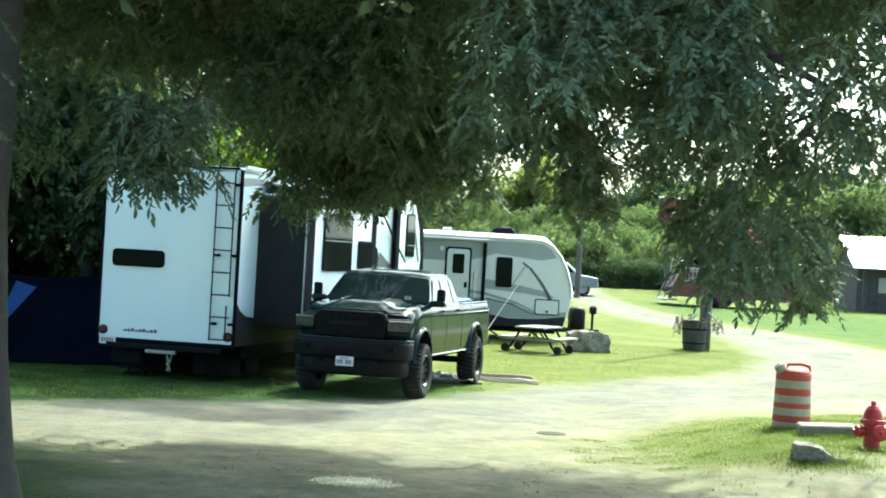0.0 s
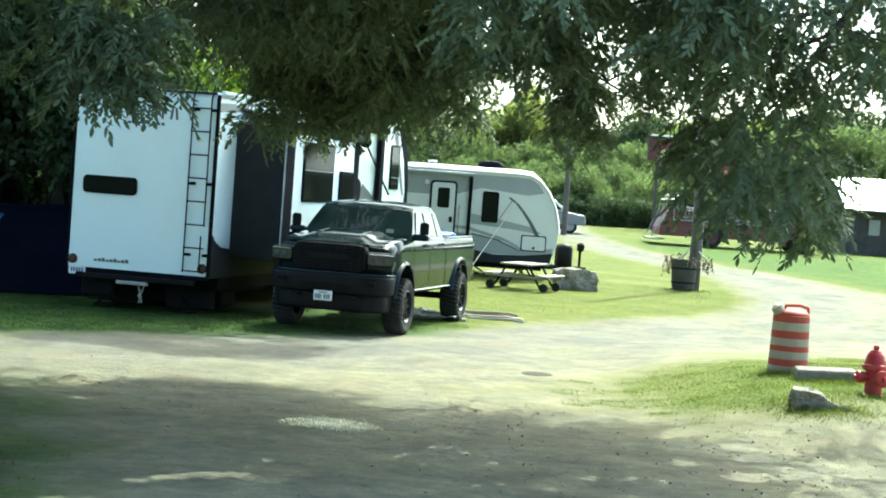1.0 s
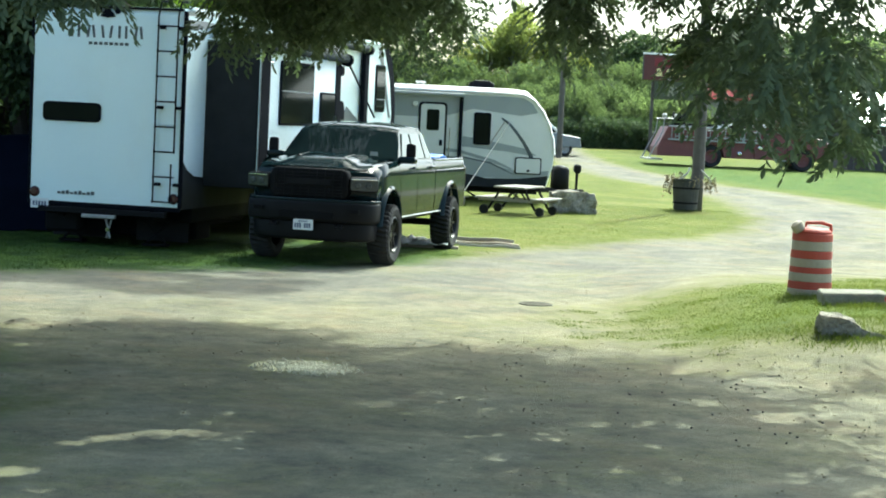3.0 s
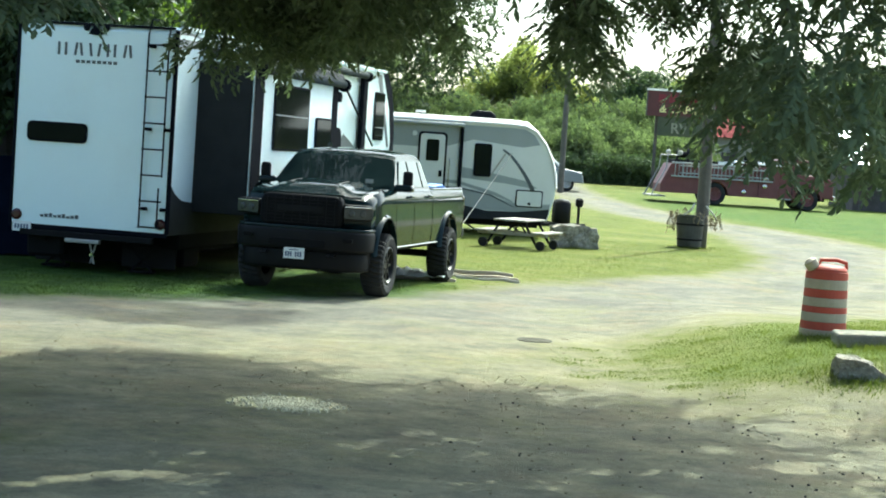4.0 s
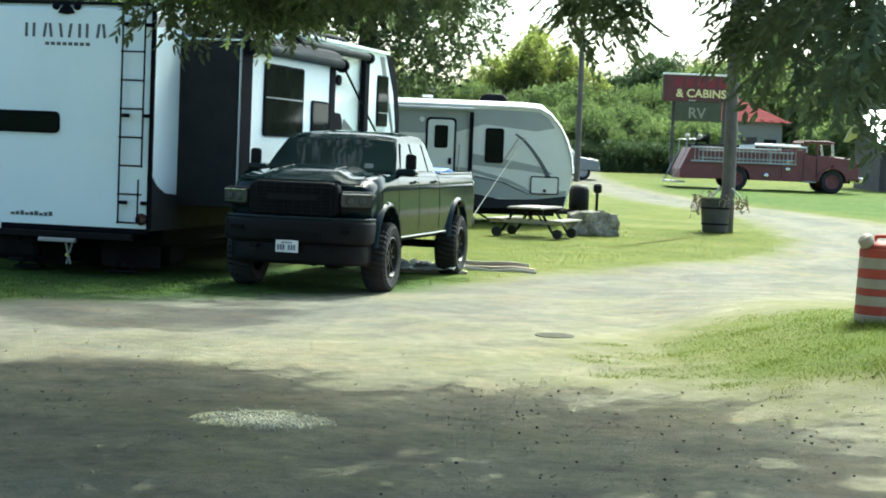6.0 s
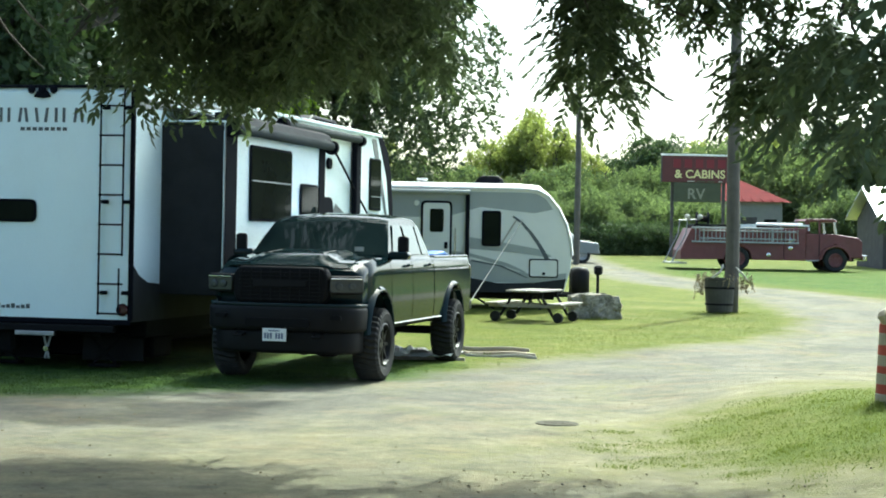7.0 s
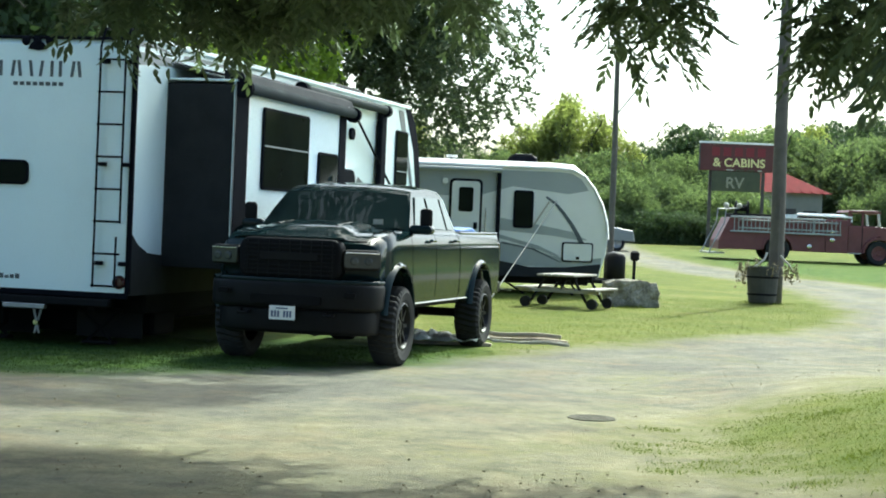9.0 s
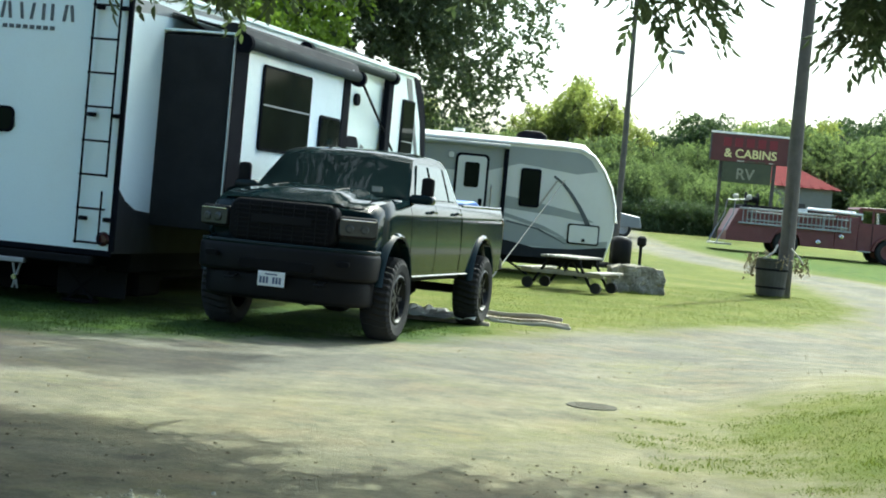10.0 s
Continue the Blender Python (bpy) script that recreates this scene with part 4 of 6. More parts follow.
    part("cargo_sheet", slab(B(), [(3.0, 1.55), (3.2, 1.60), (3.7, 1.585), (4.2, 1.62), (4.6, 1.55)], XL + 0.2, XR - 0.2, "x", 0.02), TARP_BLUE, tk, "blue sheet over the load")
    for k, (x, y) in enumerate(((XR - 0.34, 3.05), (XR - 0.46, 3.16))):
        part("cargo_bag", slab(B(), [(y - 0.1, 1.55), (y - 0.08, 1.63), (y - 0.01, 1.67 - 0.02 * k), (y + 0.07, 1.62), (y + 0.1, 1.55)], x - 0.1, x + 0.08, "x", 0.02, 2), ROOF_WHITE, tk, "white bag in the load bed")
    part("tailgate", box(B(), XL + 0.06, XR - 0.06, 5.11, 5.18, 0.92, 1.57, 0.02), BLACK_PAINT, tk)
    part("rear_bumper", box(B(), XL + 0.02, XR - 0.02, 5.12, 5.32, 0.70, 0.88, 0.03), BLACK_PLASTIC, tk)
    for s in (1, -1):
        part("tail_lamp", box(B(), XC + s * 0.965 - 0.03, XC + s * 0.965 + 0.03, 5.03, 5.16, 1.10, 1.42, 0.015), RED_LENS, tk)
    # running gear
    for y in (0.0, WB):
        part("axle", rod(B(), (XL + 0.1, y, 0.45), (XR - 0.1, y, 0.45), 0.06), DARK_STEEL, tk)
        bm = B()
        bmesh.ops.create_icosphere(bm, subdivisions=2, radius=0.17, matrix=Matrix.Translation((XC, y, 0.45)))
        part("differential", bm, DARK_STEEL, tk, smooth=True)
        for face in (1, -1):
            add_wheel(tk, XC + face * (HW - 0.075), y, 0.455, 0.455, 0.34, face)
    for x in (XC - 0.45, XC + 0.45):
        part("frame_rail", box(B(), x - 0.05, x + 0.05, -0.7, 5.1, 0.62, 0.80, 0.01), DARK_STEEL, tk)
        part("shock_absorber", rod(B(), (x, 0.1, 0.45), (x, 0.15, 1.0), 0.035), DARK_STEEL, tk)
    part("underbody", box(B(), XL + 0.12, XR - 0.12, 0.6, 3.3, 0.62, 0.9, 0.02), DARK_STEEL, tk)
    # plate, tank, pipe and spare wheel: unseen, added to block light under the truck
    part("under_blocker", box(B(), XL + 0.45, XR - 0.45, -0.75, 0.6, 0.50, 0.66, 0.03), DARK_STEEL, tk)
    part("fuel_tank_blocker", box(B(), XL + 0.2, XC - 0.05, 1.5, 3.2, 0.50, 0.74, 0.04, 2), DARK_STEEL, tk)
    part("exhaust_pipe", chain(B(), [(XC + 0.2, 0.6, 0.56), (XC + 0.28, 2.0, 0.55), (XC + 0.30, 3.3, 0.60), (XC + 0.6, 4.6, 0.66), (XR - 0.1, 4.9, 0.64)], 0.045), DARK_STEEL, tk)
    add_wheel(tk, 0, 0, 0, 0.40, 0.26, 1, lugs=False).matrix_local = Matrix.Translation((XC, 4.72, 0.70)) @ Matrix.Rotation(radians(90), 4, "Y")
    part("engine_block", box(B(), XL + 0.45, XR - 0.45, -0.75, 0.6, 0.60, 1.3, 0.02), DARK_STEEL, tk)
    return tk


build_pickup()


# ---- the travel trailer ----
def build_trailer():
    tr = thing("travel_trailer", pose(0, 17.4, 0.22, 0, 0, 0), "grey and white travel trailer with rounded nose on the lawn", "caravan")
    # side outline: x along, z up (base at the lawn)
    prof = [(-3.9, 0.62), (-3.9, 2.72), (2.9, 2.72), (3.25, 2.70), (3.52, 2.56), (3.75, 2.28), (3.92, 1.95), (4.02, 1.60), (4.06, 1.25), (4.04, 0.95), (3.9, 0.44), (3.82, 0.40), (-3.9, 0.40)]
    part("body_shell", slab(B(), prof, 0.0, 2.40, "y", 0.02), TRAILER_WHITE, tr, "aged white siding")
    # grey upper field and darker bands on the near wall, each standing a hair proud
    def field(name, pts, m, d, label=""):
        return part(name, slab(B(), pts, -d, 0.001, "y"), m, tr, label)

    field("upper_band", [(-3.88, 2.05), (-3.88, 2.64), (2.95, 2.64), (3.25, 2.62), (3.46, 2.50), (3.62, 2.27), (3.2, 2.18), (2.0, 2.30), (1.2, 2.05)], TRAILER_GREY, 0.004, "grey upper band")
    field("lower_band", [(-3.88, 0.62), (-3.88, 1.06), (1.0, 1.12), (1.75, 1.10), (2.3, 1.02), (2.9, 0.86), (3.4, 0.78), (3.95, 0.85), (3.92, 0.62)], TRAILER_GREY, 0.004)
    field("swoosh_decal", [(-3.88, 1.36), (0.4, 1.36), (1.7, 1.28), (2.6, 1.06), (3.05, 0.86), (3.0, 0.84), (2.5, 1.0), (1.7, 1.20), (0.4, 1.26), (-3.88, 1.26)], TRAILER_GREY, 0.006)
    field("thin_stripe", [(1.8, 1.12), (2.5, 1.0), (3.1, 0.72), (3.06, 0.72), (2.46, 0.97), (1.8, 1.08)], GRAPHIC, 0.008)
    field("swoosh_decal", [(1.76, 1.62), (2.6, 1.50), (3.3, 1.38), (3.62, 1.22), (3.5, 1.20), (2.9, 1.28), (1.76, 1.36)], TRAILER_GREY, 0.006)
    field("black_skirt", [(-3.9, 0.39), (-3.9, 0.74), (1.6, 0.74), (2.4, 0.60), (3.2, 0.62), (3.94, 0.72), (3.88, 0.44), (3.8, 0.39)], BLACK_PANEL, 0.010, "black lower skirt")
    arc = [(2.74, 2.12), (2.95, 1.98), (3.14, 1.78), (3.32, 1.55), (3.47, 1.32), (3.58, 1.12), (3.66, 1.02)]
    field("arc_decal", [(x, z) for x, z in arc] + [(x - 0.03 - 0.012 * i, z - 0.035 - 0.004 * i) for i, (x, z) in reversed(list(enumerate(arc)))], GRAPHIC, 0.008)
    field("stripe_decal", [(2.40, 1.40), (2.78, 2.02), (2.81, 2.00), (2.43, 1.38)], SIGN_PALE, 0.008)
    # roof edge and front trim
    bow = [(-3.95, 2.72), (2.9, 2.72), (3.25, 2.70), (3.52, 2.56), (3.75, 2.28), (3.92, 1.95), (4.02, 1.60), (4.06, 1.25)]
    cen = (2.6, 1.2)
    rows = []
    for i, (x, z) in enumerate(bow):
        if i < 2:
            nx, nz = 0.0, 1.0
        else:
            L = math.hypot(x - cen[0], z - cen[1])
            nx, nz = (x - cen[0]) / L, (z - cen[1]) / L
        rows.append([(x + nx * o, y, z + nz * o) for o, y in ((-0.03 if i < 3 else 0.0, -0.012), (-0.02 if i < 3 else 0.0, -0.05), (0.02, -0.045), ((0.115 if i < 3 else 0.05), 0.10), ((0.12 if i < 3 else 0.05), 0.22))])
    soften(part("roof_edge", patch(B(), rows), ROOF_WHITE, tr, "white rounded roof edge"), 40)
    part("roof", box(B(), -3.95, 2.95, 0.031, 2.42, 2.725, 2.80, 0.02), ROOF_WHITE, tr)
    # door
    d = part("door", slab(B(), rounded(0.66, 1.36, 0.60, 2.42, 0.10), -0.035, -0.005, "y", 0.008), BLACK_TRIM, tr)
    part("door_leaf", slab(B(), rounded(0.71, 1.31, 0.64, 2.37, 0.08), -0.05, -0.036, "y", 0.006), TRAILER_WHITE, d)
    part("door_window", slab(B(), rounded(0.86, 1.17, 1.72, 2.24, 0.05), -0.062, -0.051, "y", 0.004), GLASS_DARK, d)
    part("door_handle", box(B(), 1.19, 1.27, -0.08, -0.051, 1.35, 1.5, 0.01), BLACK_TRIM, d)
    part("grab_rail", chain(B(), [(1.44, -0.02, 1.1), (1.44, -0.07, 1.15), (1.44, -0.07, 1.75), (1.44, -0.02, 1.8)], 0.014), CHROME, tr)
    # window
    w = part("window", slab(B(), rounded(2.03, 2.46, 1.42, 2.22, 0.06), -0.03, -0.009, "y", 0.006), BLACK_TRIM, tr)
    part("pane", slab(B(), rounded(2.07, 2.42, 1.46, 2.18, 0.05), -0.036, -0.031, "y"), GLASS_DARK, w)
    # awning post, hatch, lamps
    part("awning_post", box(B(), 1.66, 1.75, -0.10, -0.011, 0.72, 2.66, 0.02), BLACK_TRIM, tr)
    part("awning_roll", rod(B(), (-3.5, -0.12, 2.62), (1.75, -0.12, 2.62), 0.05, seg=14), TRAILER_GREY, tr)
    h = part("cargo_hatch", slab(B(), rounded(3.10, 3.76, 0.74, 1.16, 0.05), -0.028, -0.011, "y", 0.005), BLACK_TRIM, tr)
    part("hatch_leaf", slab(B(), rounded(3.13, 3.73, 0.77, 1.13, 0.04), -0.034, -0.029, "y"), TRAILER_WHITE, h)
    part("hatch_latch", box(B(), 3.40, 3.47, -0.045, -0.035, 0.80, 0.86, 0.005), BLACK_TRIM, h)
    part("porch_lamp", slab(B(), rounded(0.50, 0.62, 2.30, 2.42, 0.05), -0.05, -0.005, "y", 0.01), TRAILER_WHITE, tr)
    # roof gear
    ac = part("roof_air_conditioner", slab(B(), [(1.85, 2.80), (1.93, 2.97), (2.05, 3.03), (2.40, 3.03), (2.52, 2.95), (2.56, 2.80)], 0.7, 1.5, "y", 0.04), BLACK_PLASTIC, tr, "black roof air conditioner")
    part("vent_slat", box(B(), 2.0, 2.45, 0.69, 0.70, 2.86, 2.96), BLACK_TRIM, ac)
    part("roof_vent", slab(B(), rounded(0.55, 0.80, 2.88, 2.94, 0.025), 0.5, 0.8, "y", 0.01), ROOF_WHITE, tr)
    part("vent_stem", rod(B(), (0.68, 0.65, 2.80), (0.68, 0.65, 2.88), 0.05), BLACK_PLASTIC, tr)
    # underside
    part("chassis_beam", box(B(), -3.8, 3.7, 0.3, 0.4, 0.24, 0.39, 0.01), DARK_STEEL, tr)
    part("chassis_beam", box(B(), -3.8, 3.7, 1.95, 2.05, 0.24, 0.39, 0.01), DARK_STEEL, tr)
    for x in (-1.6, -0.75):
        for y in (0.14, 2.26):
            t = add_wheel(tr, 0, 0, 0, 0.36, 0.22, 1, rim_mat=STEEL, rim_r=0.19, lugs=False, spokes=5)
            t.matrix_local = Matrix.Translation((x, y, 0.36)) @ Matrix.Rotation(radians(-90 if y < 1 else 90), 4, "Z")
    for x0, x1 in ((1.7, 2.35), (2.9, 3.4)):
        part("stabiliser_jack", rod(B(), (x0, 0.25, 0.40), (x1, 0.2, 0.02), 0.022), DARK_STEEL, tr)
    part("step", box(B(), 0.72, 1.30, -0.38, -0.06, 0.20, 0.24, 0.01), DARK_STEEL, tr)
    part("step", box(B(), 0.72, 1.30, -0.20, 0.1, 0.36, 0.40, 0.01), DARK_STEEL, tr)
    part("tongue", rod(rod(B(), (3.7, 0.5, 0.34), (4.95, 1.2, 0.34), 0.05), (3.7, 1.9, 0.34), (4.95, 1.2, 0.34), 0.05), DARK_STEEL, tr)
    # gas bottles under a cover and the jack
    bm = B()
    lathe(bm, [(0.19, 0.0), (0.215, 0.03), (0.215, 0.48), (0.17, 0.57), (0.05, 0.60)], Matrix.Translation((4.35, 0.98, 0.38)), 20)
    lathe(bm, [(0.19, 0.0), (0.215, 0.03), (0.215, 0.48), (0.17, 0.57), (0.05, 0.60)], Matrix.Translation((4.35, 1.42, 0.38)), 20)
    part("gas_bottle_cover", bm, BLACK_PLASTIC, tr, "black gas bottle covers", smooth=True)
    j = part("tongue_jack", rod(B(), (4.78, 1.2, 0.03), (4.78, 1.2, 0.85), 0.035), DARK_STEEL, tr)
    part("jack_head", box(B(), 4.69, 4.88, 1.1, 1.3, 0.80, 1.02, 0.04), BLACK_PLASTIC, j)
    part("jack_foot", box(B(), 4.66, 4.90, 1.07, 1.33, 0.0, 0.03), DARK_STEEL, j)
    return tr


build_trailer()


# ---- trees ----
def leaf_mesh(name, leaves, material, parent, label="", bend=0.25):
    """Many pointed leaves in one mesh. leaves: rows of (place, along, side, length, width), as arrays."""
    p, d, s, ln, wd = leaves
    n = len(p)
    up = np.cross(d, s)
    ln, wd = ln[:, None], wd[:, None]
    v = np.empty((n, 4, 3))
    v[:, 0] = p
    v[:, 1] = p + d * ln * 0.45 + s * wd * 0.5 + up * wd * bend
    v[:, 2] = p + d * ln
    v[:, 3] = p + d * ln * 0.45 - s * wd * 0.5 + up * wd * bend
    base = np.arange(n)[:, None] * 4
    f = np.concatenate([base + np.array([[0, 1, 2]]), base + np.array([[0, 2, 3]])], 1).reshape(-1, 3)
    me = bpy.data.meshes.new(name)
    me.vertices.add(n * 4)
    me.vertices.foreach_set("co", v.reshape(-1))
    me.loops.add(n * 6)
    me.loops.foreach_set("vertex_index", f.reshape(-1).astype(np.int32))
    me.polygons.add(n * 2)
    me.polygons.foreach_set("loop_start", np.arange(0, n * 6, 3, dtype=np.int32))
    me.update()
    me.validate()
    me.materials.append(material)
    ob = new(name, me)
    ob.parent = parent
    return tagged(ob, label)


def pointed_leaves(name, leaves, material, parent, label="", sag=0.12):
    """Lance-shaped leaflets folded along the midrib, in one mesh; rows as for leaf_mesh."""
    p, d, s, ln, wd = leaves
    n = len(p)
    up = np.cross(s, d)
    ln, wd = ln[:, None], wd[:, None]
    v = np.empty((n, 6, 3))
    for k, (along, side, lift) in enumerate(((0.0, 0.0, 0.0), (0.30, 0.5, 0.10), (0.68, 0.40, 0.02), (1.0, 0.0, -sag), (0.68, -0.40, 0.02), (0.30, -0.5, 0.10))):
        v[:, k] = p + d * ln * along + s * wd * side + up * ln * lift
    base = np.arange(n)[:, None] * 6
    f = np.concatenate([base + np.array([[0, 1, 2, 3]]), base + np.array([[0, 3, 4, 5]])], 1)
    me = bpy.data.meshes.new(name)
    me.vertices.add(n * 6)
    me.vertices.foreach_set("co", v.reshape(-1))
    me.loops.add(n * 8)
    me.loops.foreach_set("vertex_index", f.reshape(-1).astype(np.int32))
    me.polygons.add(n * 2)
    me.polygons.foreach_set("loop_start", np.arange(0, n * 8, 4, dtype=np.int32))
    me.update()
    me.validate()
    me.materials.append(material)
    ob = new(name, me)
    ob.parent = parent
    return tagged(ob, label)


def compound(rng, centres, leaflets, length, leaf_l, leaf_w):
    """Feathered leaves: two hang from each place, with leaflets in pairs along a bending stalk."""
    c = np.repeat(centres, 2, 0)
    n = len(c)
    a, rise = rng.uniform(0, 2 * math.pi, n), rng.uniform(-0.9, 0.35, n)
    out = unit(np.stack([np.cos(a), np.sin(a), rise], 1))
    side = unit(np.cross(out, np.array([[0, 0, 1.0]]) + rng.normal(0, 0.35, (n, 3))))
    L = length * rng.uniform(0.7, 1.25, n)
    t = (np.arange(leaflets) + 1.0) / leaflets
    p = c[:, None, :] + out[:, None, :] * (L[:, None] * t)[:, :, None]
    p[:, :, 2] -= 0.55 * L[:, None] * t ** 2
    sign = np.where(np.arange(leaflets) % 2 == 0, 1.0, -1.0)
    sign[-1] = 0.0
    d = out[:, None, :] * (0.55 + 0.3 * t)[None, :, None] + side[:, None, :] * (sign * 0.8)[None, :, None]
    d[:, :, 2] -= 0.5 + 0.5 * t[None, :]
    d = unit(d.reshape(-1, 3) + rng.normal(0, 0.30, (n * leaflets, 3)))
    nrm = unit(np.cross(np.repeat(out, leaflets, 0), np.repeat(side, leaflets, 0)) + rng.normal(0, 0.3, (n * leaflets, 3)))
    s = unit(np.cross(d, nrm))
    m = n * leaflets
    return p.reshape(-1, 3), d, s, leaf_l * rng.uniform(0.6, 1.2, m), leaf_w * rng.uniform(0.75, 1.2, m)


def unit(a):
    return a / (np.linalg.norm(a, axis=1, keepdims=True) + 1e-9)


def sprays(rng, centres, per, length, droop, leaf_l, leaf_w):
    """Drooping sprays: a row of leaflets along each hanging twig."""
    n = len(centres)
    a = rng.uniform(0, 2 * math.pi, n)
    tilt = rng.uniform(0.1, 0.9, n)
    out = np.stack([np.cos(a) * tilt, np.sin(a) * tilt, -droop * (1.1 - 0.5 * tilt)], 1)
    out = unit(out)
    L = length * rng.uniform(0.6, 1.3, n)
    t = (np.arange(per) + rng.uniform(0, 0.6, (n, per))) / per
    sag = -0.35 * L[:, None] * t * t
    p = centres[:, None, :] + out[:, None, :] * (L[:, None] * t)[:, :, None]
    p[:, :, 2] += sag
    p = p.reshape(-1, 3)
    m = len(p)
    d = np.repeat(out, per, 0) * 0.55 + rng.normal(0, 0.55, (m, 3)) + np.array([0, 0, -0.45 * droop])
    d = unit(d)
    s = unit(np.cross(d, rng.normal(0, 1, (m, 3))))
    return p, d, s, leaf_l * rng.uniform(0.65, 1.25, m), leaf_w * rng.uniform(0.7, 1.25, m)


def limb(bm, a, b, r0, r1, rng, wig=0.12, n=5, seg=8):
    a, b = Vector(a), Vector(b)
    L = (b - a).length
    pts = [a.lerp(b, k / n) + Vector(rng.normal(0, wig * L / n, 3)) * (0 if k in (0, n) else 1) for k in range(n + 1)]
    chain(bm, pts, [r0 + (r1 - r0) * k / n for k in range(n + 1)], seg)
    return pts


def clumps(rng, n, centre, radii, lobes=9, hollow=0.45):
    """Places in an uneven crown: several lobes, denser towards their skins."""
    c = np.array(centre, float)
    r = np.array(radii, float)
    lc = unit(rng.normal(0, 1, (lobes, 3))) * r * rng.uniform(0.35, 0.75, (lobes, 1))
    lr = rng.uniform(0.32, 0.6, lobes)
    k = rng.integers(0, lobes, n)
    q = unit(rng.normal(0, 1, (n, 3))) * (rng.uniform(hollow ** 3, 1, n) ** (1 / 3))[:, None]
    return c + lc[k] + q * r * lr[k][:, None]


def build_tree(name, seed, at, height, spread, leaf_material, label, n=2600, per=7, leaf=(0.16, 0.09), trunk_r=0.16, base=0.28, droop=0.5, spray=0.5, group="", lobes=11):
    rng = np.random.default_rng(seed)
    t = thing(name, pose(*at), label, "tree", group)
    bm = B()
    top = (rng.normal(0, 0.1) * spread, rng.normal(0, 0.1) * spread, height * 0.72)
    pts = limb(bm, (0, 0, -0.15), top, trunk_r, trunk_r * 0.35, rng, 0.1, 7, 9)
    for k in range(9):
        p = pts[2 + k % 5]
        a = rng.uniform(0, 6.28)
        e = (p[0] + math.cos(a) * spread * rng.uniform(0.4, 0.75), p[1] + math.sin(a) * spread * rng.uniform(0.4, 0.75), min(height * 0.92, p[2] + height * rng.uniform(0.1, 0.32)))
        own = bm if group else B()
        limb(own, p, e, trunk_r * 0.38, trunk_r * 0.08, rng, 0.25, 5, 6)
        if not group:
            part("limb", own, BARK, t)
    part("trunk", bm, BARK, t)
    c = clumps(rng, n, (0, 0, height * (1 + base) / 2), (spread, spread, height * (1 - base) / 2), lobes)
    c = c[c[:, 2] > height * base * 0.7]
    leaf_mesh("crown", sprays(rng, c, per, spray, droop, *leaf), leaf_material, t)
    return t


# the great pecan whose boughs hang over the drive
def build_pecan():
    rng = np.random.default_rng(11)
    t = thing("pecan_tree", pose(-3.86, -15.0, 0), "large spreading pecan tree with low hanging boughs over the drive", "tree")
    ox, oy = -3.86, -15.0
    bm = B()
    chain(bm, [(0, 0, -0.2), (0, 0, 0.05), (0.02, 0, 0.5), (-0.05, 0.05, 1.4), (-0.12, 0.1, 2.6), (-0.1, 0.25, 5.0)], [0.85, 0.62, 0.47, 0.42, 0.41, 0.40], 16)
    part("trunk", bm, BARK, t, "thick dark trunk with flared roots", smooth=True)
    bm = B()
    ends = [(1.6, 4.5, 4.4), (2.2, 8.5, 4.4), (5.9, 7.1, 4.0), (6.8, 3.0, 4.6), (7.6, 5.8, 3.8), (7.2, -0.2, 4.0), (-3.5, 6.0, 5.0), (-5, 1.5, 5.2), (0.0, 10.0, 4.2), (2.2, -4.0, 5.2), (9.6, 0.5, 4.4), (-1, -4.5, 5.0), (5.5, -5.5, 6.2)]
    for e in ends:
        mid = (e[0] * 0.45, e[1] * 0.45, 6.6 + rng.uniform(0, 1))
        limb(bm, (-0.1, 0.2, 4.6), mid, 0.26, 0.15, rng, 0.12, 5, 8)
        pts = limb(bm, mid, e, 0.15, 0.03, rng, 0.15, 6, 7)
        for p in pts[2:]:
            for _ in range(3):
                limb(bm, p, (p[0] + rng.normal(0, 0.7), p[1] + rng.normal(0, 0.7), p[2] - rng.uniform(0.2, 1.2)), 0.022, 0.006, rng, 0.2, 4, 5)
    part("bough", bm, BARK, t)

    def field(x0, x1, y0, y1, z0, z1, n, lump=0.9, cut=0.0):
        p = np.stack([rng.uniform(x0, x1, n), rng.uniform(y0, y1, n), rng.uniform(z0, z1, n)], 1)
        keep = [noise.noise((a * lump, b * lump, c * lump + 4)) > cut for a, b, c in p]
        return p[np.array(keep)]

    low = []
    # the roof of the boughs, then the fringe that hangs from it, bough by bough
    low.append(field(-7.5, -2.5, -12.5, -5.7, 4.65, 5.6, 2100, 1.0, 0.02))
    low.append(field(-2.5, -0.3, -12.5, -8.8, 3.85, 5.1, 1200, 1.0, -0.05))
    low.append(field(-1.75, 0.3, -9.6, -6.0, 3.55, 4.8, 1300, 1.3, -0.02))
    low.append(field(-7.5, -0.2, -12.5, -5.7, 4.95, 5.9, 1400, 0.8, -0.2))
    low.append(field(-2.9, -1.9, -14.7, -13.6, 2.98, 3.7, 150, 1.4, -0.05))
    low.append(field(-2.1, -1.55, -8.5, -7.7, 3.0, 3.9, 120, 1.8, -0.1))
    low.append(field(-1.5, -0.45, -7.6, -6.4, 3.05, 3.85, 230, 1.8, 0.0))
    low.append(field(-0.6, 0.8, -9.0, -6.2, 3.25, 4.95, 1000, 1.5, 0.03))
    low.append(field(-0.8, 0.6, -13.5, -10.0, 4.1, 5.6, 520))
    low.append(field(1.65, 2.25, -9.0, -7.4, 3.0, 4.8, 420, 2.0, 0.04))
    low.append(field(3.0, 3.65, -9.8, -8.2, 2.85, 4.8, 520, 2.0, 0.06))
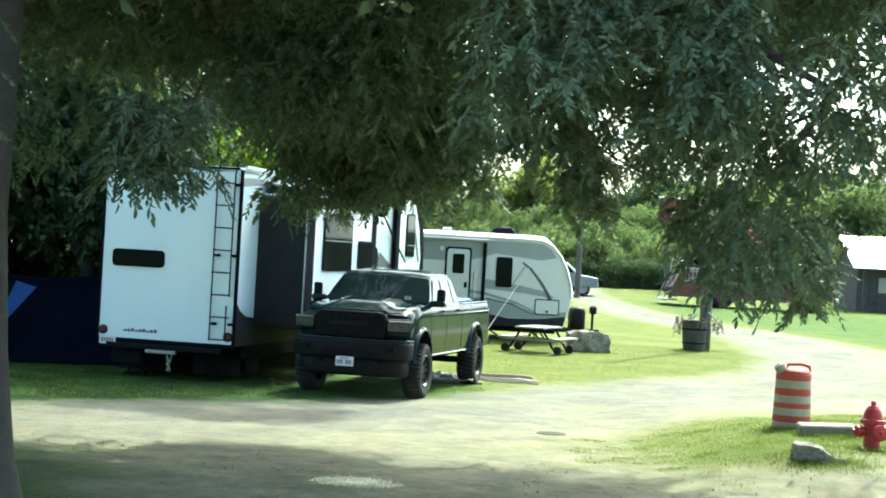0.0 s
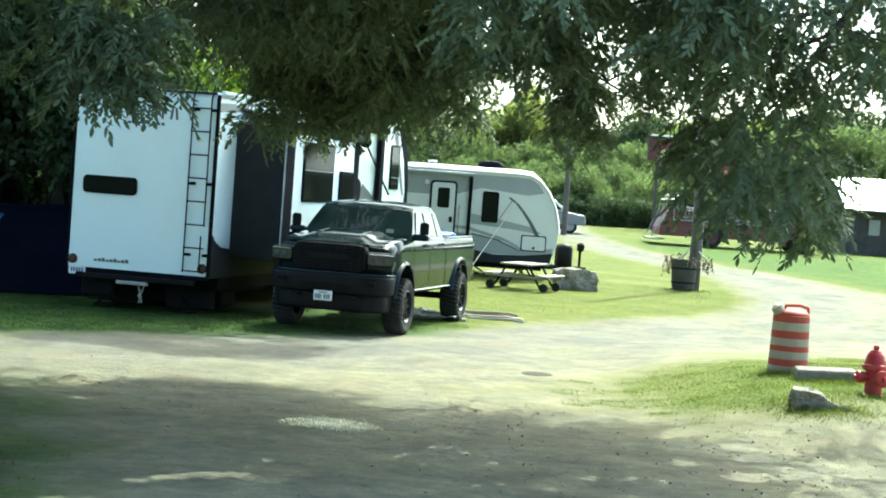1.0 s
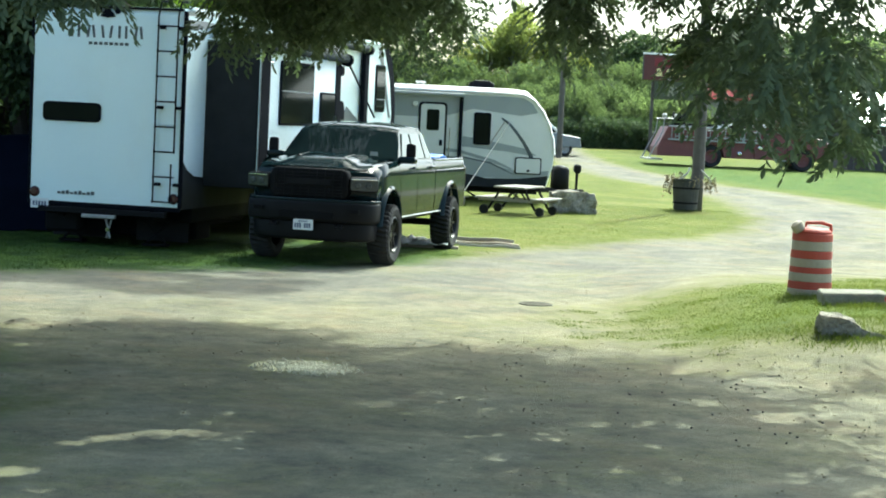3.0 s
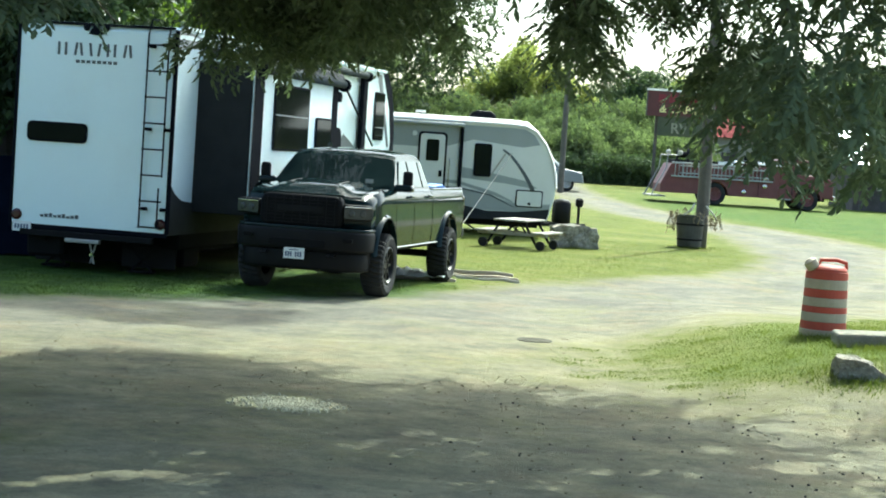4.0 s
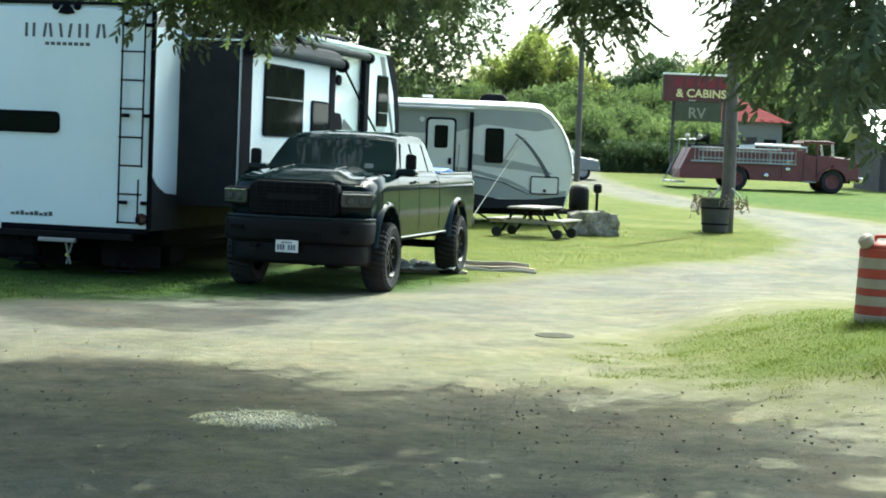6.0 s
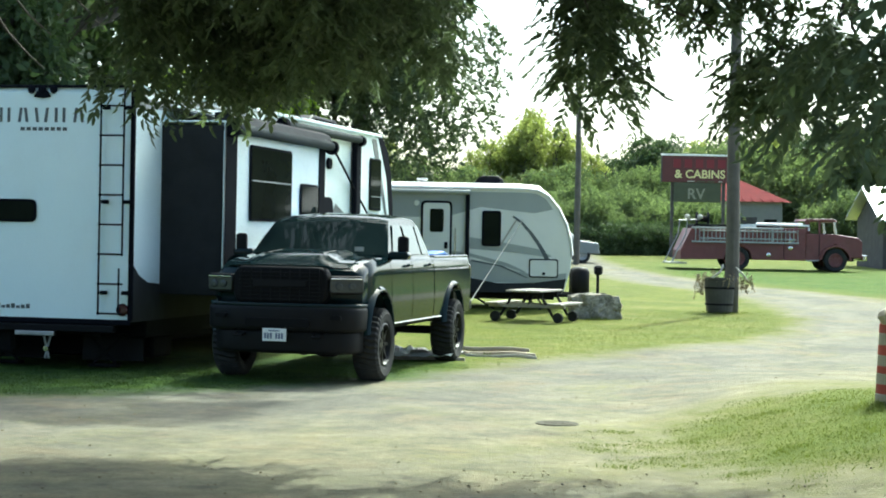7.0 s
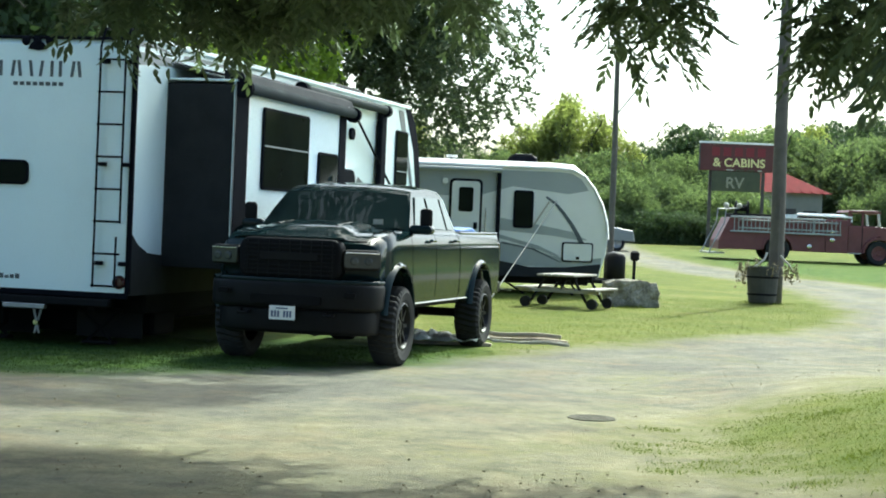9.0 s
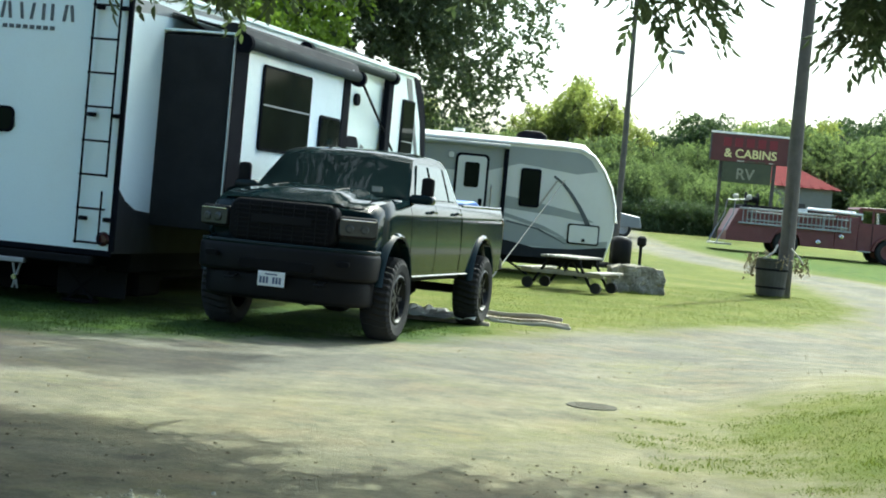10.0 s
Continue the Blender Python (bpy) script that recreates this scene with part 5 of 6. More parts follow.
    low.append(field(2.45, 3.1, -9.6, -8.4, 3.6, 5.0, 260, 1.6, 0.0))
    low.append(field(0.6, 6.5, -16.5, -13.5, 3.5, 5.8, 2300, 1.5, 0.10))
    low.append(field(2.5, 3.9, -13.6, -12.4, 2.25, 3.05, 115, 1.8, 0.02))
    low.append(field(0.3, 2.6, -16.3, -13.8, 3.5, 4.9, 700, 1.5, -0.05))
    low.append(field(2.6, 3.2, -15.0, -14.2, 2.35, 3.6, 80, 1.6, -0.05))
    low.append(field(3.6, 4.15, -12.4, -11.6, 2.15, 3.6, 110, 1.6, -0.05))
    low.append(field(0.6, 2.2, -13.0, -9.5, 4.3, 5.6, 450))
    low.append(field(3.8, 7.0, -11.0, -7.5, 4.1, 5.4, 450, 1.0, 0.03))
    low.append(field(-8.5, -3.6, -16.5, -9.0, 3.2, 5.5, 1100, 0.8, -0.1))
    p = np.concatenate(low)
    p[:, 0] -= ox
    p[:, 1] -= oy
    def sunlit(leaves):
        """Leaves a few gaps, through which the sun reaches the drive."""
        q = leaves[0] + np.array([ox, oy, 0])
        keep = np.ones(len(q), bool)
        d = np.array(SUN_DIR)
        for gx, gy, r in ((-0.68, -11.42, 0.40), (-0.35, -11.45, 0.30), (-1.2, -14.8, 0.16), (-1.45, -14.95, 0.17), (-1.7, -15.15, 0.17), (-1.95, -15.4, 0.14), (-2.05, -16.4, 0.22), (-2.35, -16.35, 0.16), (-1.8, -16.8, 0.12), (1.4, -13.66, 0.13), (1.75, -13.68, 0.14), (2.1, -13.65, 0.13), (2.4, -13.62, 0.13), (2.0, -14.6, 0.12), (2.8, -12.5, 0.2), (3.5, -11.8, 0.25), (3.2, -13.1, 0.2), (-3.2, -10.7, 0.14)):
            w = q - np.array([gx, gy, 0])
            k = w @ d
            keep &= np.linalg.norm(w - k[:, None] * d, axis=1) > r
        return tuple(a[keep] for a in leaves)

    pointed_leaves("hanging_foliage", sunlit(compound(rng, p, 13, 0.29, 0.10, 0.036)), LEAF_NEAR, t, "drooping dark green leaflets")
    up = field(-9.0, 5.6, -16.0, -5.4, 5.6, 8.5, 6600, 0.45, -0.33)
    up[:, 0] -= ox
    up[:, 1] -= oy
    leaf_mesh("upper_crown", sunlit(sprays(rng, up, 13, 0.8, 0.6, 0.22, 0.12)), LEAF_NEAR, t)
    return t


build_pecan()

# trees behind the caravans
build_tree("oak_tree", 21, (-1.2, 22.8, ground_z(-1.2, 22.8)), 11.5, 4.0, LEAF_OAK, "leafy oak with dark grey-green foliage behind the caravans", 3800, 16, (0.145, 0.08), 0.26, 0.2, 0.12, 0.36, lobes=26)
shade_elm = build_tree("shade_elm", 27, (-6.3, 7.5, 0.05), 12.5, 7.0, LEAF_NEAR, "tall broad shade tree arching over the caravan", 2100, 9, (0.26, 0.15), 0.4, 0.5, 0.5, 0.7, "", 20)
def build_elm_bough(elm):
    """The long boughs of the shade tree that reach out, unseen, over the truck, added for their shade."""
    rng = np.random.default_rng(29)
    bm = B()
    pts = limb(bm, (0.0, 0.0, 6.0), (6.3, -5.0, 9.4), 0.2, 0.06, rng, 0.12, 7, 8)
    pts += limb(bm, (0.0, 0.0, 6.0), (7.0, 1.8, 9.3), 0.2, 0.06, rng, 0.12, 7, 8)
    for p in pts[3:]:
        limb(bm, p, (p[0] + rng.normal(0.6, 0.8), p[1] + rng.normal(0, 0.9), p[2] + rng.uniform(-0.3, 0.5)), 0.05, 0.015, rng, 0.2, 4, 6)
    part("limb", bm, BARK, elm)
    p = np.stack([rng.uniform(4.4, 8.3, 1500), rng.uniform(-6.4, -3.7, 1500), rng.uniform(8.6, 10.2, 1500)], 1)
    # second cluster, out of view, only shades the ground between truck and caravan
    q = np.stack([rng.uniform(5.6, 8.3, 900), rng.uniform(-0.5, 4.0, 900), rng.uniform(8.6, 10.2, 900)], 1)
    p = np.concatenate([p, q])
    p = p[np.array([noise.noise((a * 0.8, b * 1.2, c * 0.8)) > 0.02 for a, b, c in p])]
    leaf_mesh("bough_foliage", sprays(rng, p, 10, 0.5, 0.6, 0.2, 0.11), LEAF_NEAR, elm)


build_elm_bough(shade_elm)
build_tree("elm_tree", 22, (-4.6, 18.5, ground_z(-4.6, 18.5)), 7.6, 2.8, LEAF_SUN, "bright yellow-green tree with back-light in its leaf colour", 1300, 10, (0.18, 0.11), 0.2, 0.3)
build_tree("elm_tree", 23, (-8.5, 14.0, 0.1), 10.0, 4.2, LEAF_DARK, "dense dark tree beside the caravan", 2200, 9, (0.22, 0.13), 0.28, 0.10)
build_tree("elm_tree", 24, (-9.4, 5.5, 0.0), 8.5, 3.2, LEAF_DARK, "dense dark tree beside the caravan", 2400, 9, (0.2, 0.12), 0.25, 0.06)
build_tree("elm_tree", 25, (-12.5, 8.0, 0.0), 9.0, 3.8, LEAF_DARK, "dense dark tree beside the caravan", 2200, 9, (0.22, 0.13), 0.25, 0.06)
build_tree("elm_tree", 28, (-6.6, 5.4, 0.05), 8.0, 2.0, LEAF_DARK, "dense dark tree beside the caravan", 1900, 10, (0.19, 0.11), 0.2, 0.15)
# shrubs added to keep the ground beside and beneath the caravan dark
hedge = build_tree("shade_shrub", 26, (-6.9, 7.0, 0.05), 3.6, 1.7, LEAF_DARK, "dark leafy shrub added to block light beside the caravan", 1300, 9, (0.18, 0.10), 0.08, 0.0, 0.3, 0.5, "shrubs beside the caravan")
for x, y, s, a in ((-6.2, 10.5, 1.0, 60), (-5.2, 14.5, 1.1, 130), (-8.6, 9.0, 1.2, 200), (-9.8, 2.6, 1.0, 300), (-11.5, 4.5, 1.3, 20), (-4.2, 17.8, 1.1, 90), (-14, 6, 1.4, 50), (-7.5, 17, 1.3, 170)):
    copy_thing(hedge, pose(x, y, ground_z(x, y), 0, 0, a)).scale = (s, s, s)

# the far wood: a few kinds, repeated
FAR = "trees of the far wood"
kinds = [
    build_tree("poplar_tree", 31, (7.2, 84, ground_z(7.2, 84)), 9.0, 1.35, LEAF_WILLOW, "tall pale green tree at the edge of the wood", 620, 12, (0.19, 0.11), 0.2, 0.12, 0.3, 0.45, FAR, 13),
    build_tree("maple_tree", 32, (1.5, 80, ground_z(1.5, 80)), 5.6, 3.3, LEAF_FAR, "rounded green tree at the edge of the wood", 3000, 12, (0.15, 0.09), 0.2, 0.03, 0.3, 0.55, FAR, 15),
    build_tree("oak_tree", 33, (19.2, 116, ground_z(19.2, 116)), 9.0, 3.6, LEAF_DARK, "dark oak standing above the wood", 2200, 12, (0.25, 0.15), 0.3, 0.25, 0.3, 0.6, FAR, 34),
    build_tree("willow_shrub", 34, (9.8, 69.5, ground_z(9.8, 69.5)), 3.3, 2.3, LEAF_FAR, "low leafy shrub before the wood", 2600, 12, (0.13, 0.075), 0.1, 0.0, 0.3, 0.5, "shrubs before the wood", 16),
    build_tree("thicket_shrub", 35, (10.6, 66.4, ground_z(10.6, 66.4)), 1.9, 1.5, LEAF_DARK, "dark low thicket at the foot of the wood", 1200, 12, (0.12, 0.07), 0.06, 0.0, 0.3, 0.4, "thickets at the foot of the wood", 24),
]
wood_rng = random.Random(5)
# trees past x 45 and behind the camera: unseen, added for dark reflections
row = [(1, -20, 80, 1.3), (1, -14, 80, 1.2), (1, -8, 82, 1.1), (1, -3, 80, 1.0), (0, -1.5, 84, 0.8), (0, 3.2, 85, 0.66), (0, 5.2, 84, 0.84), (0, 4.2, 86, 0.74), (0, 6.3, 85, 0.93), (0, 8.0, 86, 1.04), (0, 8.9, 84, 0.95), (0, 9.9, 86, 0.9), (0, 11.2, 85, 0.76),
       (1, 4.4, 79, 0.86), (1, 7.4, 79, 0.90), (1, 10.4, 80, 0.92), (1, 12.6, 80, 0.88), (1, 14.8, 80, 0.92), (1, 17.0, 81, 1.15), (1, 19.4, 82, 1.25), (1, 21.8, 82, 1.28), (1, 24.6, 82, 1.3), (1, 27.6, 82, 1.4), (1, 31, 82, 1.45), (1, 35, 82, 1.5), (1, 40, 82, 1.6), (1, 46, 80, 1.6), (1, 52, 76, 1.6), (1, 58, 72, 1.7), (1, 64, 66, 1.7), (1, 68, 58, 1.7),
       (0, 17.6, 86, 0.84), (0, 20.4, 87, 0.9), (0, 22.6, 88, 0.98), (2, 25, 104, 0.85), (2, 28, 112, 0.95), (2, 31.5, 118, 1.0), (2, 36, 120, 1.1), (2, 16.6, 119, 0.8), (2, 41, 112, 1.2), (1, 26, 100, 1.3), (1, 31, 104, 1.4), (1, 36, 104, 1.5), (1, 43, 104, 1.6), (1, 29, 128, 1.5), (1, 36, 132, 1.6), (1, 44, 128, 1.6),
       (3, -12, 70, 1.2), (3, -6, 70, 1.1), (3, -1, 70, 1.1), (3, 3.2, 70, 1.0), (3, 6.6, 70, 1.05), (3, 12.4, 70.5, 1.0), (3, 15.0, 71, 1.05), (3, 16.4, 74.5, 0.9), (3, 23.6, 73, 1.1), (3, 27, 73, 1.2), (3, 31, 73, 1.2), (3, 36, 73, 1.3), (3, 11.2, 73.5, 1.15), (3, 8.4, 74, 1.15), (3, 14, 75, 1.2),
       (4, 8.6, 66.8, 0.9), (4, 12.3, 66.9, 1.0), (4, 13.8, 67.4, 0.9), (4, 15.6, 68, 1.0),
       (1, -12, -75, 1.2), (1, 0, -78, 1.2), (1, 12, -76, 1.2), (1, -26, -60, 1.2), (1, 28, -58, 1.2)]
for k, x, y, s in row:
    copy = copy_thing(kinds[k], pose(x, y, ground_z(x, y) - 0.05, 0, 0, wood_rng.uniform(0, 360)))
    copy.scale = (s, s, s * wood_rng.uniform(0.95, 1.05))


# ---- pole, planter, sign, lamp ----
def build_pole():
    z = ground_z(7.77, 18.0)
    p = thing("utility_pole", pose(7.77, 18.0, z), "tall weathered wooden utility pole standing on the lawn", "pole")
    pts = [(0.012 * math.sin(k), 0.01 * math.cos(k * 1.7), -0.2 + k * 1.0) for k in range(11)]
    part("shaft", chain(B(), pts, [0.165 - 0.006 * k for k in range(11)], 14), POLE_WOOD, p, smooth=True)
    part("ground_wire_guard", box(B(), -0.025, 0.025, -0.185, -0.16, 0.0, 2.4, 0.008), POLE_WOOD, p)
    part("crossarm", box(B(), -0.9, 0.9, -0.06, 0.06, 9.2, 9.32, 0.01), POLE_WOOD, p)


def build_planter():
    x, y = 7.46, 17.75
    p = thing("planter_barrel", pose(x, y, ground_z(x, y)), "weathered grey barrel planter with dried trailing plants beside the pole", "planter")
    bm = B()
    lathe(bm, [(0.25, 0.0), (0.29, 0.04), (0.325, 0.4), (0.345, 0.74), (0.36, 0.76), (0.36, 0.80), (0.32, 0.80), (0.30, 0.72)], None, 24)
    b = part("barrel", bm, PLANTER, p)
    for z, r in ((0.18, 0.31), (0.55, 0.338)):
        bm = B()
        lathe(bm, [(r, z), (r + 0.012, z + 0.005), (r + 0.012, z + 0.04), (r, z + 0.045)], None, 24)
        part("hoop", bm, DARK_STEEL, b)
    part("pale_root", chain(B(), [(-0.30, -0.15, 0.74), (-0.18, -0.22, 0.82), (-0.02, -0.2, 0.95), (0.05, -0.12, 1.1)], 0.022), SIGN_PALE, p)
    part("pale_root", chain(B(), [(0.62, -0.1, 0.72), (0.52, -0.18, 0.86), (0.42, -0.15, 0.96), (0.34, -0.1, 1.05)], 0.02), SIGN_PALE, p)
    rng = np.random.default_rng(8)
    a = rng.uniform(0, 6.28, 46)
    c = np.stack([np.cos(a) * rng.uniform(0.25, 0.48, 46) + 0.08, np.sin(a) * rng.uniform(0.25, 0.42, 46), rng.uniform(0.72, 1.0, 46)], 1)
    side = c.copy()
    side[:, 0] = np.where(rng.uniform(0, 1, 46) > 0.5, rng.uniform(-0.5, -0.34, 46), rng.uniform(0.5, 0.7, 46))
    side[:, 2] = rng.uniform(0.62, 0.95, 46)
    leaf_mesh("dried_leaves", sprays(rng, np.concatenate([c[:20], side[:34]]), 7, 0.22, 1.0, 0.09, 0.04), DRY_LEAF, p)


def text_part(name, body, size, m, material, parent, width=None):
    """Raised letters from the built-in font, turned into a mesh."""
    cu = bpy.data.curves.new(name, "FONT")
    cu.body, cu.size, cu.extrude, cu.align_x, cu.align_y = body, size, 0.012, "CENTER", "CENTER"
    cu.offset = size * 0.018
    tmp = bpy.data.objects.new(name + "_tmp", cu)
    scene.collection.objects.link(tmp)
    bpy.context.view_layer.update()
    me = bpy.data.meshes.new_from_object(tmp.evaluated_get(bpy.context.evaluated_depsgraph_get()))
    bpy.data.objects.remove(tmp)
    bpy.data.curves.remove(cu)
    me.materials.clear()
    me.materials.append(material)
    xs = [v.co.x for v in me.vertices]
    k = width / (max(xs) - min(xs)) if width else 1.0
    ob = new(name, me)
    ob.parent = parent
    ob.matrix_local = m @ Matrix.Diagonal((k, 1, 1, 1))
    return ob


def build_sign():
    x, y = 14.3, 64.0
    z = ground_z(x, y)
    s = thing("roadside_sign", pose(x, y, z), "faded red campground sign on two posts with yellow lettering", "sign")
    h = 6.0 - z
    board = part("signboard", box(B(), -1.78, 1.78, -0.08, 0.08, h - 1.28, h, 0.01), SIGN_RED, s, "faded red signboard")
    part("cap_strip", box(B(), -1.84, 1.84, -0.12, 0.12, h, h + 0.09, 0.01), ROOF_WHITE, board, "white top strip")
    part("edge_strip", box(B(), -1.84, -1.78, -0.10, 0.10, h - 1.28, h, 0.008), DARK_WOOD, board)
    part("edge_strip", box(B(), 1.78, 1.84, -0.10, 0.10, h - 1.28, h, 0.008), DARK_WOOD, board)
    for k in range(5):
        part("lettering_bar", box(B(), -1.25 + k * 0.54, -0.88 + k * 0.54, -0.092, -0.082, h - 0.58, h - 0.16), SIGN_REDINK, board)
    for k, (a, b) in enumerate(((-0.55, -0.2), (-0.1, 0.32), (0.42, 0.78), (0.95, 1.15))):
        part("small_print_bar", box(B(), a, b, -0.088, -0.082, h - 1.26, h - 1.20), SIGN_PALE if k % 3 == 0 else SIGN_BROWN, board)
    up = Matrix.Rotation(radians(90), 4, "X")
    text_part("lettering", "& CABINS", 0.56, Matrix.Translation((0.05, -0.085, h - 0.90)) @ up, SIGN_YELLOW, board, 2.45)
    low = part("lower_board", box(B(), -1.2, 1.1, -0.06, 0.06, h - 2.24, h - 1.284, 0.01), SIGN_BROWN, s, "brown lower board")
    text_part("lettering", "RV", 0.72, Matrix.Translation((-0.12, -0.065, h - 1.86)) @ up, SIGN_DIM, low, 0.85)
    for px in (-1.25, 1.25):
        part("post", box(B(), px - 0.075, px + 0.075, 0.081, 0.24, -0.1, h - 0.1, 0.01), DARK_WOOD, s)


def build_lamp_pole():
    x, y = 7.15, 50.0
    z = ground_z(x, y)
    p = thing("street_lamp", pose(x, y, z), "slim dark pole with an arm and a yard lamp", "street lamp")
    part("pole", chain(B(), [(0, 0, -0.1), (0, 0, 4), (-0.05, 0, 9.5)], [0.13, 0.115, 0.09], 10), POLE_WOOD, p)
    part("arm", chain(B(), [(0.05, -0.1, 5.5), (0.66, -0.2, 6.32), (0.98, -0.3, 6.85), (1.2, -0.4, 7.25), (1.45, -0.5, 7.40)], 0.03, 6), STEEL, p)
    part("lamp_head", slab(B(), [(1.36, 7.36), (1.92, 7.30), (1.98, 7.37), (1.84, 7.47), (1.42, 7.46)], -0.62, -0.38, "y", 0.03), STEEL, p, "grey lamp head")


build_pole()
build_planter()
build_sign()
build_lamp_pole()


# ---- old fire engine ----
def build_fire_engine():
    y = 47.0
    z = ground_z(14, y)
    f = thing("fire_engine", pose(10.6, y, z), "old faded red fire engine with side ladder parked on the lawn", "fire engine")
    # x from the tail (0) to the bonnet (7.9); near side at y = 0
    part("rear_body", slab(B(), [(0.35, 0.40), (0.35, 0.75), (0.75, 1.62), (5.0, 1.62), (5.0, 0.42), (3.15, 0.42), (3.05, 0.75), (2.6, 0.98), (2.15, 0.75), (2.05, 0.42)], 0.0, 2.2, "y", 0.02), FIRE_RED, f, "faded red body panels")
    part("pump_panel", box(B(), 5.01, 5.85, -0.02, 2.22, 0.42, 1.68, 0.02), FIRE_RED, f)
    for px, pz in ((5.25, 1.2), (5.25, 0.9), (4.4, 0.62)):
        bm = B()
        lathe(bm, [(0.09, 0), (0.09, 0.05), (0.05, 0.07)], Matrix.Translation((px, -0.02, pz)) @ Matrix.Rotation(radians(90), 4, "X"), 14)
        part("gauge", bm, CHROME, f)
    cab = [(5.86, 0.42), (5.86, 1.48), (7.0, 1.48), (7.95, 1.36), (8.12, 1.2), (8.12, 0.55), (7.6, 0.55), (7.5, 0.85), (7.05, 1.08), (6.6, 0.85), (6.45, 0.42)]
    part("cab", slab(B(), cab, 0.1, 2.1, "y", 0.04), FIRE_RED, f)
    part("cab_roof", slab(B(), [(5.84, 1.98), (5.9, 2.06), (6.9, 2.08), (7.12, 2.0), (7.1, 1.95)], 0.08, 2.12, "y", 0.03), FIRE_RED, f)
    for py in (0.1, 2.02):
        part("cab_pillar", slab(B(), [(5.86, 1.48), (5.86, 1.99), (5.98, 1.99), (5.98, 1.48)], py, py + 0.08, "y", 0.01), FIRE_RED, f)
        part("cab_pillar", slab(B(), [(6.38, 1.48), (6.38, 1.99), (6.46, 1.99), (6.46, 1.48)], py, py + 0.08, "y", 0.01), FIRE_RED, f)
        part("cab_pillar", slab(B(), [(7.0, 1.48), (6.95, 1.99), (7.04, 1.97), (7.12, 1.46)], py, py + 0.08, "y", 0.01), CHROME, f)
    part("door_seam", box(B(), 6.40, 6.43, 0.092, 0.0995, 0.62, 1.47), DARK_STEEL, f)
    part("cab_step", box(B(), 5.9, 6.4, -0.02, 0.1, 0.40, 0.45, 0.01), STEEL, f)
    part("bumper", box(B(), 8.13, 8.3, 0.1, 2.1, 0.45, 0.68, 0.03), CHROME, f)
    for px, py in ((2.6, 0.12), (2.6, 2.08), (7.05, 0.12), (7.05, 2.08)):
        t = add_wheel(f, 0, 0, 0, 0.46, 0.26, 1, rim_mat=FIRE_RED, rim_r=0.27, lugs=False, spokes=6)
        t.matrix_local = Matrix.Translation((px, py, 0.46)) @ Matrix.Rotation(radians(-90 if py < 1 else 90), 4, "Z")
    for px in (2.6, 7.05):
        pts = [(px - 0.62 * math.cos(math.pi * k / 9), 0.46 + 0.6 * math.sin(math.pi * k / 9)) for k in range(10)]
        inn = [(px - 0.54 * math.cos(math.pi * k / 9), 0.46 + 0.52 * math.sin(math.pi * k / 9)) for k in range(10)]
        part("mudguard", slab(B(), pts + inn[::-1], -0.06, 0.05, "y", 0.01), FIRE_RED, f)
    # ladder on the side, on brackets
    lad = part("ladder", box(B(), 0.75, 4.95, -0.16, -0.11, 1.60, 1.68, 0.01), STEEL, f, "aluminium side ladder")
    part("ladder_rail", box(B(), 0.75, 4.95, -0.16, -0.11, 1.06, 1.13, 0.01), STEEL, lad)
    part("inner_rail", box(B(), 1.1, 4.85, -0.10, -0.06, 1.50, 1.56, 0.01), STEEL, lad)
    part("inner_rail", box(B(), 1.1, 4.85, -0.10, -0.06, 1.20, 1.26, 0.01), STEEL, lad)
    for k in range(26):
        part("rung", rod(B(), (0.9 + k * 0.16, -0.135, 1.10), (0.9 + k * 0.16, -0.135, 1.62), 0.018, seg=6), STEEL, lad)
    for px in (1.2, 4.5):
        part("bracket", box(B(), px, px + 0.06, -0.11, 0.0, 1.1, 1.62), STEEL, f)
    bm = B()
    lathe(bm, [(0.10, -0.25), (0.28, -0.24), (0.28, -0.20), (0.12, -0.19), (0.12, 0.19), (0.28, 0.20), (0.28, 0.24), (0.10, 0.25)], Matrix.Translation((1.25, 0.45, 1.98)) @ Matrix.Rotation(radians(90), 4, "Y"), 20)
    part("hose_reel", bm, DARK_STEEL, f, "dark steel hose reel")
    part("handrail", chain(B(), [(3.3, 0.1, 1.62), (3.3, 0.1, 1.82), (6.0, 0.1, 1.78), (6.0, 0.1, 1.6)], 0.04), ROOF_WHITE, f, "pale hose-bed rail")
    part("deck_rail", box(B(), 4.0, 5.8, 0.3, 0.5, 1.80, 1.89, 0.02), ROOF_WHITE, f)
    part("hose_bed", box(B(), 0.9, 4.9, 0.2, 2.0, 1.62, 1.78, 0.02), DARK_STEEL, f)
    part("tail_step", box(B(), -0.05, 0.6, 0.0, 2.2, 0.22, 0.28, 0.01), STEEL, f)
    for py in (0.05, 2.1):
        part("tail_rail", chain(B(), [(0.02, py, 0.28), (0.3, py, 0.9), (0.55, py, 1.4), (0.6, py, 1.95), (1.1, py, 1.95)], 0.026, 7), STEEL, f)
    for px in (0.6, 1.1):
        bm = B()
        lathe(bm, [(0.02, 0), (0.10, 0.03), (0.11, 0.13), (0.05, 0.19)], Matrix.Translation((px, 0.1, 1.97)), 14)
        part("warning_lamp", bm, SIGN_PALE, f)
    part("frame_rail", box(B(), 0.5, 7.9, 0.6, 0.8, 0.42, 0.6), DARK_STEEL, f)
    part("frame_rail", box(B(), 0.5, 7.9, 1.4, 1.6, 0.42, 0.6), DARK_STEEL, f)
    # the pump bay is short: draw the front of the engine back by its length
    for o in f.children:
        if o.location.x > 3.3:
            o.location.x -= 0.62
        elif o.location.x == 0:
            for v in o.data.vertices:
                if v.co.x > 3.3:
                    v.co.x -= 0.62


build_fire_engine()


